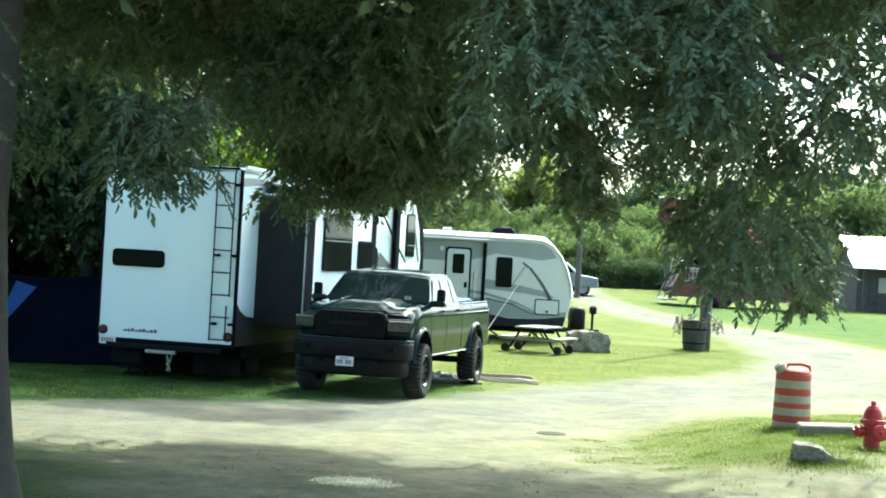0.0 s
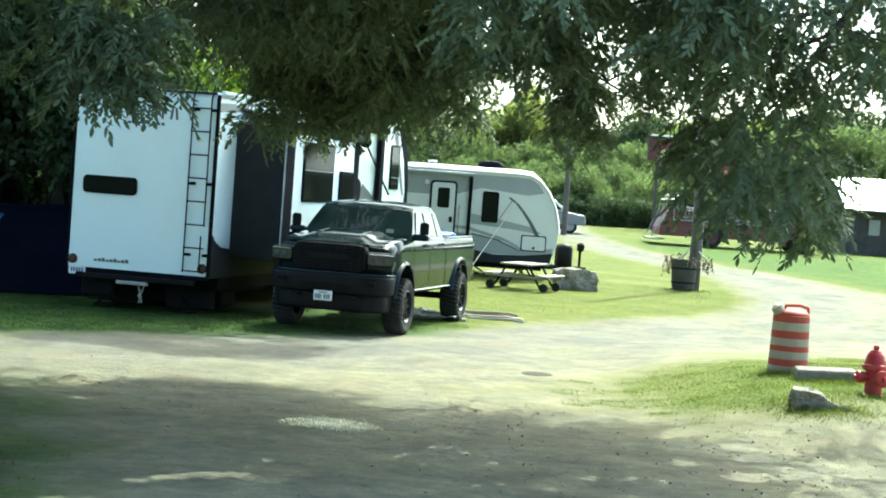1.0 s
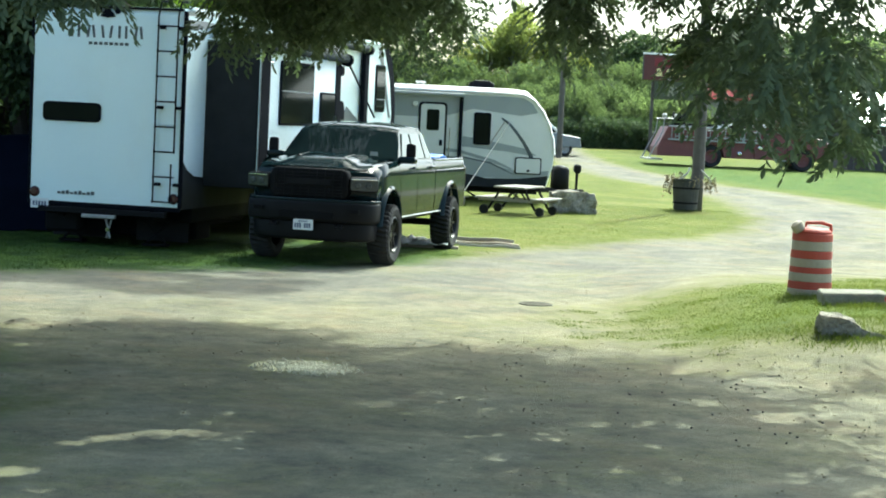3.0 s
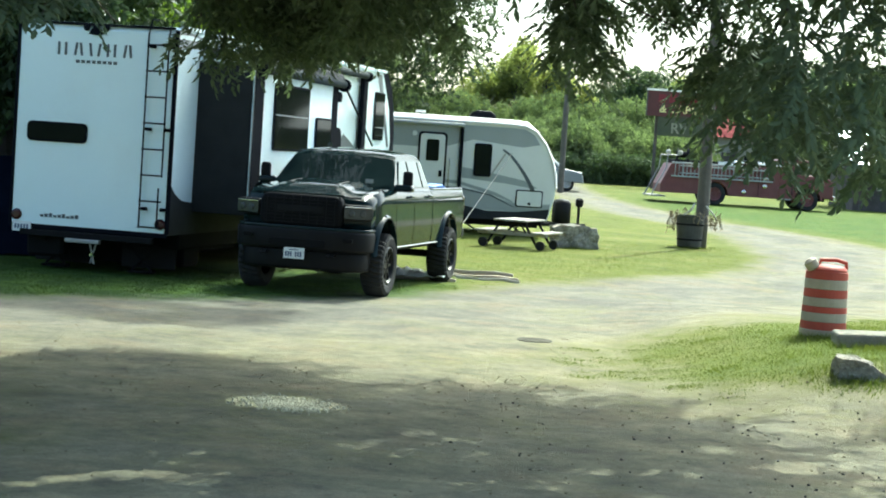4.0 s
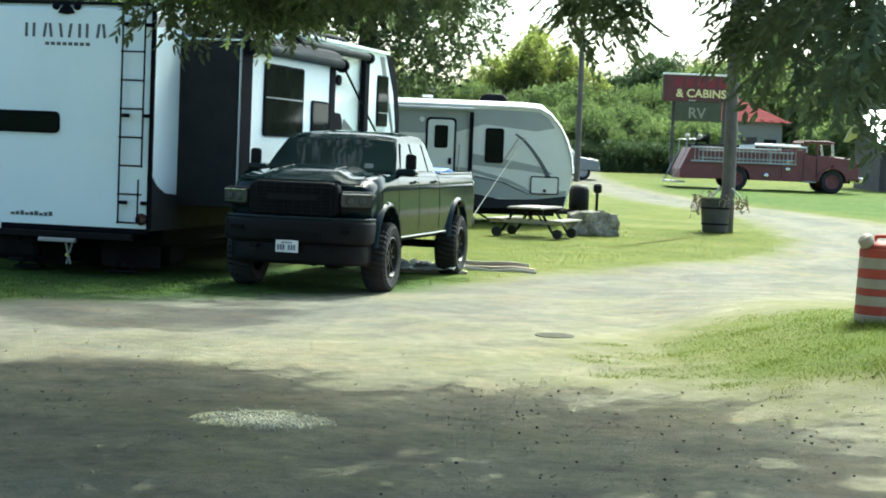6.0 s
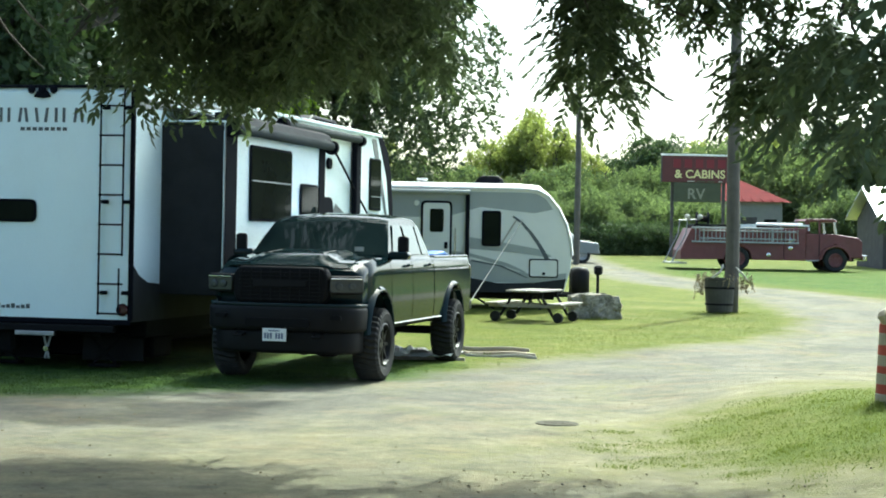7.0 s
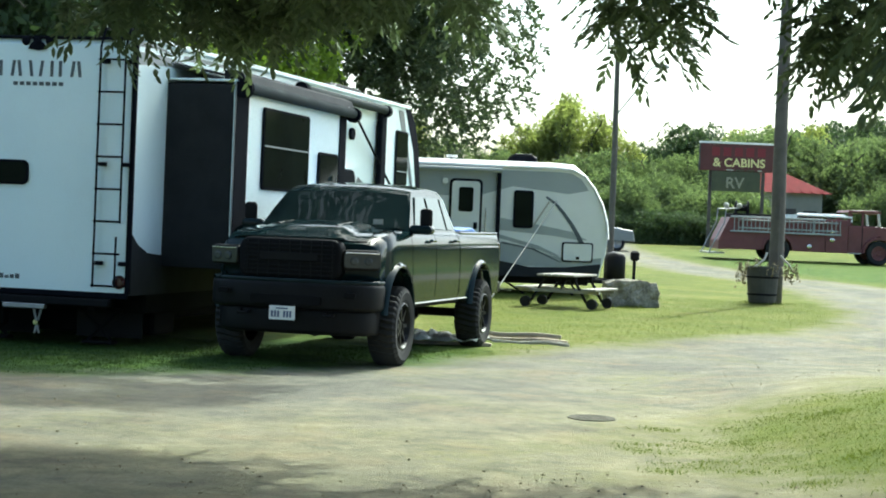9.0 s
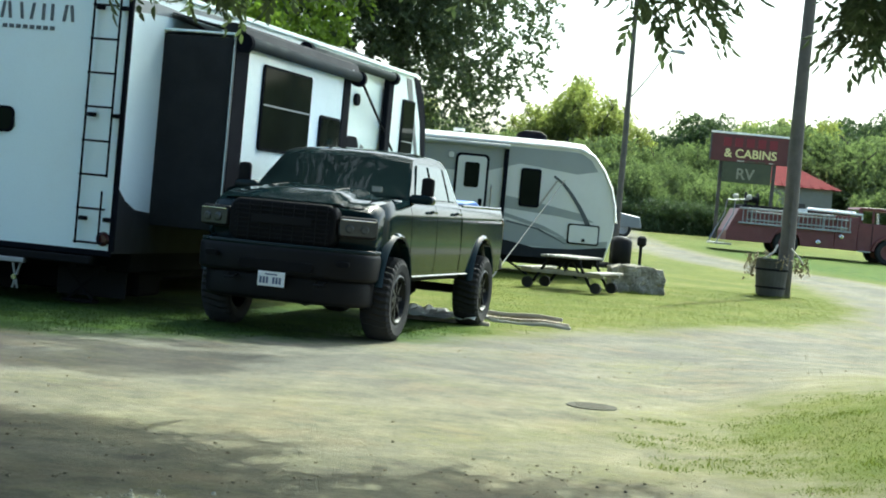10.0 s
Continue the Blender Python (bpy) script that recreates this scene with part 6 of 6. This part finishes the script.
# ---- far buildings ----
def build_lodge():
    x, y = 19.0, 76.0
    z = ground_z(x, y)
    h = thing("lodge", pose(x, y, z), "small tan building under a bright red hipped roof", "building")
    part("wall", box(B(), -1.9, 1.9, 0.0, 5.0, 0.0, 2.9), TAN_WALL, h)
    bm = B()
    lo = [bm.verts.new(p) for p in ((-2.1, -0.35, 2.85), (2.35, -0.35, 2.85), (2.35, 5.3, 2.85), (-2.1, 5.3, 2.85))]
    hi = [bm.verts.new(p) for p in ((-1.1, 1.6, 4.45), (-1.1, 3.4, 4.45))]
    bm.faces.new((lo[0], lo[1], hi[0]))
    bm.faces.new((lo[1], lo[2], hi[1], hi[0]))
    bm.faces.new((lo[2], lo[3], hi[1]))
    bm.faces.new((lo[3], lo[0], hi[0], hi[1]))
    bm.faces.new(lo[::-1])
    roof = part("roof", bm, RED_ROOF, h, "red shingle roof")
    part("barge_board", rod(B(), (-2.12, -0.4, 2.85), (-1.1, 1.55, 4.5), 0.09), ROOF_WHITE, roof)
    for k in range(7):
        part("roof_rib", rod(B(), (-1.4 + k * 0.55, -0.36, 2.87), (-1.1 + k * 0.18, 1.1, 3.95 - 0.05 * k), 0.03, seg=5), RED_ROOF, roof)
    part("door", box(B(), -0.4, 0.5, -0.03, 0.0, 0.0, 2.0), DARK_WOOD, h)
    part("window", box(B(), 0.9, 1.6, -0.03, 0.0, 1.0, 1.9), GLASS_DARK, h)


def build_shed():
    x, y = 20.2, 52.0
    z = ground_z(x, y)
    h = thing("shed", pose(x, y, z), "dark board shed with a shining tin roof and a small porch", "shed")
    for k in range(22):
        part("board", box(B(), 0.0 + k * 0.3, 0.29 + k * 0.3, -0.02 - 0.008 * (k % 2), 0.0, 0.0, 2.2), DARK_WOOD, h)
    part("wall", box(B(), 0.0, 6.6, 0.001, 4.4, 0.0, 2.2), DARK_WOOD, h)
    part("gable", slab(B(), [(0.0, 2.2), (4.4, 2.2), (2.2, 3.3)], 0.02, 0.08, "x"), DARK_WOOD, h)
    roof = part("roof", slab(B(), [(-0.9, 1.98), (2.2, 3.42), (5.0, 2.1), (5.0, 2.16), (2.2, 3.50), (-0.9, 2.04)], -0.4, 7.0, "x"), TIN, h, "shining tin roof")
    for k in range(16):
        part("roof_rib", slab(B(), [(-0.9, 2.045), (2.2, 3.505), (2.2, 3.54), (-0.9, 2.08)], -0.35 + k * 0.48, -0.31 + k * 0.48, "x"), TIN, roof)
    for px in (0.1, 3.2, 6.4):
        part("porch_post", box(B(), px, px + 0.1, -0.75, -0.65, 0.0, 2.05), DARK_WOOD, h)
    part("window", box(B(), 1.0, 1.5, -0.06, -0.03, 0.9, 1.6), SIGN_PALE, h)
    part("window", box(B(), 3.6, 4.1, -0.06, -0.03, 0.9, 1.6), SIGN_PALE, h)
    part("door", box(B(), 2.1, 2.9, -0.06, -0.03, 0.0, 1.9), DARK_WOOD, h)


build_lodge()
build_shed()


# ---- a small white car far off, half hidden behind the trailer ----
def build_far_car():
    x, y = 6.3, 52.5
    c = thing("parked_car", pose(x, y, ground_z(x, y)), "small pale car parked far off beyond the trailer", "car")
    part("body", slab(B(), [(-1.9, 0.35), (-2.0, 0.85), (-1.2, 0.98), (0.9, 1.0), (1.9, 0.85), (2.0, 0.4)], -0.85, 0.85, "y", 0.06), GREY_DECAL, c)
    part("cabin", slab(B(), [(-1.15, 0.98), (-0.65, 1.48), (0.5, 1.50), (1.1, 1.0)], -0.75, 0.75, "y", 0.06), TRAILER_WHITE, c)
    part("side_window", slab(B(), [(-0.95, 1.04), (-0.58, 1.40), (0.45, 1.42), (0.85, 1.04)], -0.775, -0.755, "y"), GLASS_DARK, c)
    for px in (-1.25, 1.25):
        for py in (-0.75, 0.75):
            t = add_wheel(c, 0, 0, 0, 0.33, 0.2, 1, rim_mat=STEEL, rim_r=0.2, lugs=False, spokes=5)
            t.matrix_local = Matrix.Translation((px, py, 0.33)) @ Matrix.Rotation(radians(-90 if py < 0 else 90), 4, "Z")


build_far_car()


# ---- things on the grass by the bend ----
def build_drum():
    x, y = 5.11, -6.0
    z = ground_z(x, y) - 0.05
    d = thing("traffic_drum", pose(x, y, z), "orange and white striped traffic drum in the grass", "traffic drum")
    zz = 0.0
    spec = [(0.262, 0.135, DRUM_WHITE), (0.257, 0.09, ORANGE), (0.254, 0.10, DRUM_WHITE), (0.250, 0.07, ORANGE), (0.247, 0.10, DRUM_WHITE), (0.244, 0.095, ORANGE), (0.241, 0.11, DRUM_WHITE), (0.238, 0.09, ORANGE)]
    for r, h, m in spec:
        bm = B()
        lathe(bm, [(r - 0.006, zz), (r, zz + 0.006), (r - 0.002, zz + h - 0.008), (r - 0.010, zz + h)], None, 32)
        part("band", bm, m, d, smooth=False)
        zz += h
    bm = B()
    lathe(bm, [(0.226, zz), (0.222, zz + 0.02), (0.19, zz + 0.055), (0.10, zz + 0.07), (0.02, zz + 0.07)], None, 32)
    part("lid", bm, ORANGE, d, smooth=True)
    part("carry_handle", chain(B(), [(-0.10, 0.0, zz + 0.05), (-0.08, 0, zz + 0.12), (0.10, 0, zz + 0.13), (0.21, 0, zz + 0.10), (0.215, 0, zz + 0.03)], 0.022, 8), ORANGE, d)
    bm = B()
    lathe(bm, [(0.05, 0), (0.075, 0.02), (0.075, 0.10), (0.03, 0.13)], Matrix.Translation((-0.17, -0.1, zz + 0.02)) @ Matrix.Rotation(radians(-35), 4, "Y"), 16)
    part("lamp", bm, DRUM_WHITE, d, "dirty white warning lamp")


def hewn_stone(name, at, outline, depth, seed, label, turn=0, lift=0.0):
    """A quarried block: an outline seen from the side pushed to its depth, then chipped and cracked."""
    bm = slab(B(), outline, -depth / 2, depth / 2, "y")
    bmesh.ops.triangulate(bm, faces=bm.faces[:])
    for _ in range(4):
        bmesh.ops.subdivide_edges(bm, edges=[e for e in bm.edges if e.calc_length() > 0.05], cuts=1)
        bmesh.ops.triangulate(bm, faces=bm.faces[:])
    for v in bm.verts:
        q = v.co.copy()
        ledge = noise.noise(q * 2.6 + Vector((seed, 2, 1)))
        chip = noise.noise(q * 9 + Vector((1, seed, 3)))
        crack = abs(noise.noise(q * Vector((5, 5, 9)) + Vector((4, 1, seed))))
        v.co += Vector((ledge * 0.08 + chip * 0.03, ledge * 0.10 - chip * 0.035, ledge * 0.06 + chip * 0.022)) - q * (0.06 if crack < 0.06 else 0)
    x, y = at
    ob = part(name, bm, STONE, None)
    ob.matrix_world = pose(x, y, ground_z(x, y) + lift, 0, 0, turn)
    return tagged(ob, label, "stone")


def build_hydrant():
    x, y = 5.62, -8.3
    z = ground_z(x, y) - 0.04
    h = thing("fire_hydrant", pose(x, y, z, 0, 0, 12) @ Matrix.Scale(0.97, 4), "worn dark red fire hydrant in the grass", "fire hydrant")
    bm = B()
    lathe(bm, [(0.14, -0.05), (0.15, 0.0), (0.15, 0.04), (0.105, 0.06), (0.105, 0.34), (0.12, 0.35), (0.16, 0.36), (0.16, 0.41), (0.125, 0.42)], None, 20)
    part("barrel", bm, HYDRANT_RED, h, smooth=False)
    bm = B()
    lathe(bm, [(0.125, 0.421), (0.12, 0.47), (0.095, 0.54), (0.06, 0.585), (0.035, 0.59), (0.035, 0.64), (0.02, 0.65)], None, 20)
    part("bonnet", bm, HYDRANT_RED, h)
    for a, r, ln in ((90, 0.075, 0.19), (-90, 0.075, 0.19), (0, 0.10, 0.22)):
        m = Matrix.Rotation(radians(a), 4, "Z") @ Matrix.Translation((0, -0.08, 0.26)) @ Matrix.Rotation(radians(90), 4, "X")
        bm = B()
        lathe(bm, [(r * 0.75, 0.0), (r * 0.75, ln * 0.35), (r, ln * 0.4), (r, ln * 0.75), (r * 0.8, ln * 0.8), (0.03, ln * 0.82), (0.028, ln)], m, 14)
        part("outlet_cap", bm, HYDRANT_RED, h)
    for k in range(6):
        a = k * math.pi / 3
        part("bolt", rod(B(), (0.135 * math.cos(a), 0.135 * math.sin(a), 0.345), (0.135 * math.cos(a), 0.135 * math.sin(a), 0.43), 0.014, seg=6), HYDRANT_RED, h)


build_drum()
build_hydrant()
hewn_stone("limestone_boulder", (4.80, -9.25), [(-0.34, -0.15), (0.40, -0.15), (0.38, -0.02), (0.28, 0.05), (0.02, 0.15), (-0.18, 0.21), (-0.33, 0.23), (-0.32, 0.08)], 0.36, 4, "pale jagged limestone boulder with a sloping top, in the grass", -14, -0.05)
slab_at = (5.36, -7.05)
sl = part("concrete_block", box(B(), -0.37, 0.37, -0.2, 0.2, -0.05, 0.20, 0.03, 2), CONCRETE, None)
sl.matrix_world = pose(*slab_at, ground_z(*slab_at) - 0.05, 2, -2, -4)
tagged(sl, "weathered pale concrete block lying in the grass", "block")
hewn_stone("limestone_boulder", (4.32, 15.0), [(-0.50, -0.1), (0.52, -0.1), (0.54, 0.25), (0.47, 0.46), (0.1, 0.52), (-0.3, 0.53), (-0.51, 0.47)], 0.62, 16, "large flat-topped pale limestone boulder on the lawn beside the trailer", 6)



def build_table():
    x, y = 2.98, 13.55
    t = thing("picnic_table", pose(x, y, ground_z(x, y), 0, 0, 68), "weathered wooden picnic table with benches on dark wheels", "picnic table")
    for k in range(5):
        part("top_board", box(B(), -0.75, 0.75, -0.36 + k * 0.147, -0.225 + k * 0.147, 0.60, 0.64, 0.008), TABLE_WOOD, t)
    for s in (-1, 1):
        for k in range(2):
            part("bench_board", box(B(), -0.75, 0.75, s * 0.66 - 0.14 + k * 0.145, s * 0.66 - 0.005 + k * 0.145, 0.35, 0.39, 0.008), TABLE_WOOD, t)
    for px in (-0.5, 0.5):
        part("cross_beam", box(B(), px - 0.03, px + 0.03, -0.8, 0.8, 0.29, 0.35, 0.006), TABLE_WOOD, t)
        part("top_beam", box(B(), px - 0.03, px + 0.03, -0.34, 0.34, 0.54, 0.60, 0.006), DARK_STEEL, t)
        for s in (-1, 1):
            part("brace", rod(B(), (px, s * 0.28, 0.57), (px, s * 0.55, 0.12), 0.028), DARK_STEEL, t)
            part("foot_wheel", rod(B(), (px - 0.05, s * 0.66, 0.10), (px + 0.05, s * 0.66, 0.10), 0.10, seg=18), RUBBER, t)
    part("diagonal_brace", rod(B(), (-0.5, 0, 0.31), (0.0, 0, 0.55), 0.02), DARK_STEEL, t)
    part("diagonal_brace", rod(B(), (0.5, 0, 0.31), (0.0, 0, 0.55), 0.02), DARK_STEEL, t)


build_table()


def bowed_plank(x, y, turn, length, width, thick, bow, lift, m, label):
    """An old board, bowed and a little uneven along its edges."""
    bm = B()
    rng = random.Random(int(x * 100 + y * 10))
    rings = []
    for k in range(9):
        t = k / 8 - 0.5
        w, h = width * rng.uniform(0.86, 1.0) / 2, thick * rng.uniform(0.85, 1.0)
        o, up = bow * (0.25 - t * t) * 4, 0.012 * math.sin(k * 1.1 + x)
        rings.append([bm.verts.new((t * length, o + a * w, up + b * h)) for a, b in ((-1, 0.1), (-0.9, 1), (0.9, 1), (1, 0.1), (0.9, 0), (-0.9, 0))])
    for a, b in zip(rings, rings[1:]):
        for k in range(6):
            bm.faces.new((a[k], a[(k + 1) % 6], b[(k + 1) % 6], b[k]))
    bm.faces.new(rings[0])
    bm.faces.new(rings[-1][::-1])
    bmesh.ops.recalc_face_normals(bm, faces=bm.faces[:])
    ob = part("timber_plank", bm, m, None)
    ob.matrix_world = pose(x, y, ground_z(x, y) + lift, 0, 0, turn)
    return tagged(ob, label, "plank", "planks by the truck")


bowed_plank(1.75, 5.0, -7, 1.35, 0.12, 0.07, 0.03, 0.0, PLANK_WOOD, "long brown timber plank lying on the grass")
bowed_plank(1.60, 5.4, -13, 1.45, 0.10, 0.08, -0.04, 0.0, PLANK_WOOD, "long brown timber plank lying on the grass")
bowed_plank(1.72, 5.2, -10, 1.25, 0.07, 0.05, 0.05, 0.075, TABLE_WOOD, "grey timber plank lying across the others")
bowed_plank(1.88, 4.72, -4, 1.1, 0.06, 0.045, 0.02, 0.0, SIGN_PALE, "thin pale timber plank lying on the grass")
bowed_plank(0.55, 3.9, -5, 1.5, 0.13, 0.05, 0.02, 0.0, PLANK_WOOD, "long brown timber plank lying under the truck")


prop = part("leaning_pole", rod(B(), (1.55, 15.2, 0.17), (2.94, 17.30, 2.25), 0.014, 0.012), SIGN_PALE, None)
tagged(prop, "thin pale wooden pole leaning against the trailer", "pole")


def build_sheet():
    bm = B()
    rows = []
    for j in range(9):
        rows.append([(-0.65 + i * 0.1 + 0.03 * noise.noise((i * 0.7, j, 3)), -0.35 + j * 0.09, 0.03 + 0.09 * abs(noise.noise((i * 0.55, j * 0.6, 8)))) for i in range(14)])
    patch(bm, rows)
    bmesh.ops.solidify(bm, geom=bm.faces[:], thickness=0.004)
    ob = part("plastic_sheet", bm, TRAILER_WHITE, None)
    ob.matrix_world = pose(0.55, 4.1, ground_z(0.55, 4.1), 0, 0, -10) @ Matrix.Diagonal((1.0, 1.7, 2.2, 1))
    tagged(ob, "crumpled pale plastic sheet lying under the truck", "plastic sheet")


build_sheet()


def build_cover():
    x, y = 1.95, -5.05
    tip = math.degrees(math.atan((ground_z(x, y + 0.3) - ground_z(x, y - 0.3)) / 0.6))
    lean = -math.degrees(math.atan((ground_z(x + 0.3, y) - ground_z(x - 0.3, y)) / 0.6))
    c = thing("manhole_cover", pose(x, y, ground_z(x, y) + 0.006, tip, lean, 0), "flat rusty iron manhole cover set in the gravel", "manhole cover")
    c.scale = (0.66, 0.66, 0.66)
    bm = B()
    lathe(bm, [(0.31, -0.05), (0.32, 0.0), (0.31, 0.006), (0.29, 0.006)], None, 26)
    part("ring", bm, RUST, c)
    bm = B()
    lathe(bm, [(0.28, -0.02), (0.28, 0.006), (0.27, 0.009)], None, 26)
    for k in range(5):
        box(bm, -0.2, 0.2, -0.21 + k * 0.1, -0.19 + k * 0.1, 0.005, 0.011)
    part("lid", bm, RUST, c)


build_cover()


def build_tarp():
    t = thing("camping_tent", pose(-7.3, 4.3, 0, 0, 0, 12), "dark blue ridge tent with a lighter flap in the shade", "tent")
    bm = B()
    n = 14
    rows = []
    for j in range(n + 1):
        v = j / n
        px = -1.9 + 3.8 * v
        ridge = 1.55 + 0.25 * abs(v - 0.5)
        rows.append([bm.verts.new((px + 0.03 * noise.noise((v * 6, k, 2)), y, max(0.0, z + 0.05 * noise.noise((v * 8, k * 3, 4))))) for k, (y, z) in enumerate(((-1.25, 0.02), (-0.95, 0.5 * ridge * 0.85), (-0.5, ridge * 0.72), (0, ridge), (0.5, ridge * 0.72), (0.95, 0.5 * ridge * 0.85), (1.25, 0.02)))])
    for a, b in zip(rows, rows[1:]):
        for k in range(6):
            bm.faces.new((a[k], a[k + 1], b[k + 1], b[k]))
    bm.faces.new(rows[0])
    bm.faces.new(rows[-1][::-1])
    part("canopy", bm, TARP_NAVY, t, smooth=False)
    bm = B()
    v = [bm.verts.new(p) for p in ((-0.85, -1.42, 0.45), (-0.42, -1.45, 0.95), (-0.05, -1.30, 1.40), (-0.42, -1.25, 1.50))]
    bm.faces.new(v)
    bmesh.ops.solidify(bm, geom=bm.faces[:], thickness=0.02)
    part("flap", bm, TARP_BLUE, t, "lighter blue door flap")
    for px in (-1.9, 1.9):
        part("ridge_pole", rod(B(), (px, 0, 0), (px, 0, 1.7), 0.02), STEEL, t)


TARP_NAVY = mat("navy_tent_cloth", (0.004, 0.006, 0.014), 0.95, vary=0.25, scale=3, relief=0.2, spec=0.04)
build_tarp()


# ---- grass, gravel and fallen nuts ----
def build_grass():
    rng = np.random.default_rng(77)
    rows, sizes = [], []

    def sow(x0, x1, y0, y1, n, size, margin=0.1, clump=0.0):
        p = np.stack([rng.uniform(x0, x1, n), rng.uniform(y0, y1, n)], 1)
        keep = on_road(p[:, 0], p[:, 1]) < -margin - 0.9 * rng.uniform(0, 1, n) ** 2
        p = p[keep]
        if clump:
            u = rng.uniform(0, 0.9, len(p))
            p = p[np.array([noise.noise((a * 1.1, b * 1.1, 6)) + 0.5 * noise.noise((a * 3.7, b * 3.7, 2)) + clump > v for (a, b), v in zip(p, u)])]
        rows.append(p)
        sizes.append(np.full(len(p), size))

    sow(0.3, 10, 0, 18.5, 60000, 0.7)
    sow(0.5, 9.5, 2, 18.5, 16000, 1.2, 0.5, 0.05)
    sow(2.0, 9.5, -10, 2.5, 110000, 0.7, 0.2)
    sow(2.0, 9.0, -10, -2.5, 70000, 1.2, 0.45, 0.12)
    sow(9, 19, 18, 44, 9000, 1.0)
    # tall tufts round the drum, the block, the boulders, the planter and the planks
    for cx, cy, n in ((5.1, -6.3, 900), (5.45, -7.25, 1500), (4.62, -9.0, 700), (4.85, -9.5, 1100), (5.65, -8.5, 700), (4.3, 14.65, 500), (7.5, 17.6, 400), (1.7, 5.3, 400)):
        rows.append(np.stack([rng.normal(cx, 0.3, n), rng.normal(cy, 0.2, n)], 1))
        sizes.append(np.full(n, 2.3))
    # ragged clumps where the island breaks up into the drive
    for k in range(120):
        cx, cy = rng.uniform(1.6, 5.5), rng.uniform(-10.2, -5.2)
        if -0.9 < float(on_road(np.array([cx]), np.array([cy]))[0]) < 0.1:
            n = int(rng.uniform(30, 110))
            rows.append(np.stack([rng.normal(cx, 0.10, n), rng.normal(cy, 0.08, n)], 1))
            sizes.append(np.full(n, rng.uniform(0.45, 1.1)))
    grow("grass", rows, sizes, rng, GRASS, "mown summer grass with longer tufts")
    # blades by the caravan and pecan get a darker green, with shade painted in
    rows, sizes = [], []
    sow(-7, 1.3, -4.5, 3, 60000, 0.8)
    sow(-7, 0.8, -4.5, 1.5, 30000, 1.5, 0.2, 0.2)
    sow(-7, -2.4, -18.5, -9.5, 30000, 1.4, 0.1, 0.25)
    grow("shade_darkened_grass", rows, sizes, rng, SHADE_GRASS, "thick grass with the shade put into its dark green")


def grow(name, rows, sizes, rng, material, label):
    q, size = np.concatenate(rows), np.concatenate(sizes)
    z = np.array([ground_z(a, b) for a, b in q.tolist()]) - 0.008
    p = np.concatenate([q, z[:, None]], 1)
    n = len(p)
    d = unit(np.concatenate([rng.normal(0, 0.6, (n, 2)), np.ones((n, 1))], 1))
    s = unit(np.cross(d, rng.normal(0, 1, (n, 3))))
    ob = leaf_mesh(name, (p, d, s, rng.uniform(0.02, 0.045, n) * size, rng.uniform(0.004, 0.009, n)), material, None)
    tagged(ob, label, "grass", kind="stuff")


# a copy of the GRASS colours darkened to carry the shade
SHADE_GRASS = leaf_mat("shade_darkened_blade", (0.022, 0.044, 0.010), (0.055, 0.085, 0.020), 0.4)
GRASS = leaf_mat("grass_blade", (0.056, 0.082, 0.014), (0.125, 0.138, 0.034), 0.5)
build_grass()


def scatter(name, places, sizes, squash, material, label, category, seed):
    """Many small lumps in one mesh, each turned at random."""
    rng = np.random.default_rng(seed)
    lump = [(-1, -0.7, -0.5), (0.2, -1, -0.6), (1, -0.5, -0.5), (0.8, 0.8, -0.6), (-0.5, 1, -0.5), (-0.6, -0.4, 0.5), (0.5, -0.5, 0.6), (0.6, 0.4, 0.5), (-0.3, 0.6, 0.6)]
    sides = [(4, 3, 2, 1, 0), (5, 6, 7, 8), (0, 1, 6, 5), (1, 2, 6), (2, 3, 7, 6), (3, 4, 8, 7), (4, 0, 5, 8)]
    verts, faces = [], []
    for (x, y), s in zip(places, sizes):
        a = rng.uniform(0, 6.28)
        c, d, z, b = math.cos(a) * s, math.sin(a) * s, ground_z(x, y), len(verts)
        verts += [(x + p * c - q * d, y + p * d + q * c, z + (r + 0.5) * s * squash) for p, q, r in lump]
        faces += [tuple(b + i for i in f) for f in sides]
    me = bpy.data.meshes.new(name)
    me.from_pydata(verts, [], faces)
    me.materials.append(material)
    tagged(new(name, me), label, category, kind="stuff")


pebble_rng = np.random.default_rng(5)
spots = np.stack([pebble_rng.uniform(-6, 8, 5200), np.where(pebble_rng.uniform(0, 1, 5200) < 0.8, pebble_rng.uniform(-18, -8.5, 5200), pebble_rng.uniform(-8.5, 4, 5200))], 1)
spots = spots[on_road(spots[:, 0], spots[:, 1]) > 0.0]
scatter("gravel", spots.tolist(), 0.004 + 0.010 * pebble_rng.uniform(0, 1, len(spots)) ** 4, 0.7, mat("gravel_stone", (0.20, 0.175, 0.115), 1.0, vary=0.5, scale=1.5, relief=0, spec=0.0), "loose gravel scattered over the drive", "gravel", 6)
# a heap of pale chippings in the yard
heap = np.stack([pebble_rng.normal(-0.56, 0.17, 900), pebble_rng.normal(-11.42, 0.17, 900)], 1)
scatter("stone_chippings", heap.tolist(), pebble_rng.uniform(0.006, 0.015, 900), 0.9, mat("pale_chipping", (0.40, 0.38, 0.28), 0.95, vary=0.35, scale=4, spec=0.15), "patch of pale stone chippings on the drive", "stone chippings", 7)
nuts = np.stack([np.abs(pebble_rng.normal(0, 1, 80)) * -1.7 + 4.6, pebble_rng.uniform(-14.5, -9.2, 80)], 1)
scatter("fallen_nuts", nuts.tolist(), pebble_rng.uniform(0.006, 0.013, 80), 1.0, mat("nut_husk", (0.035, 0.028, 0.020), 0.8, vary=0.4, scale=8), "dark fallen pecan nuts scattered on the gravel", "nuts", 8)
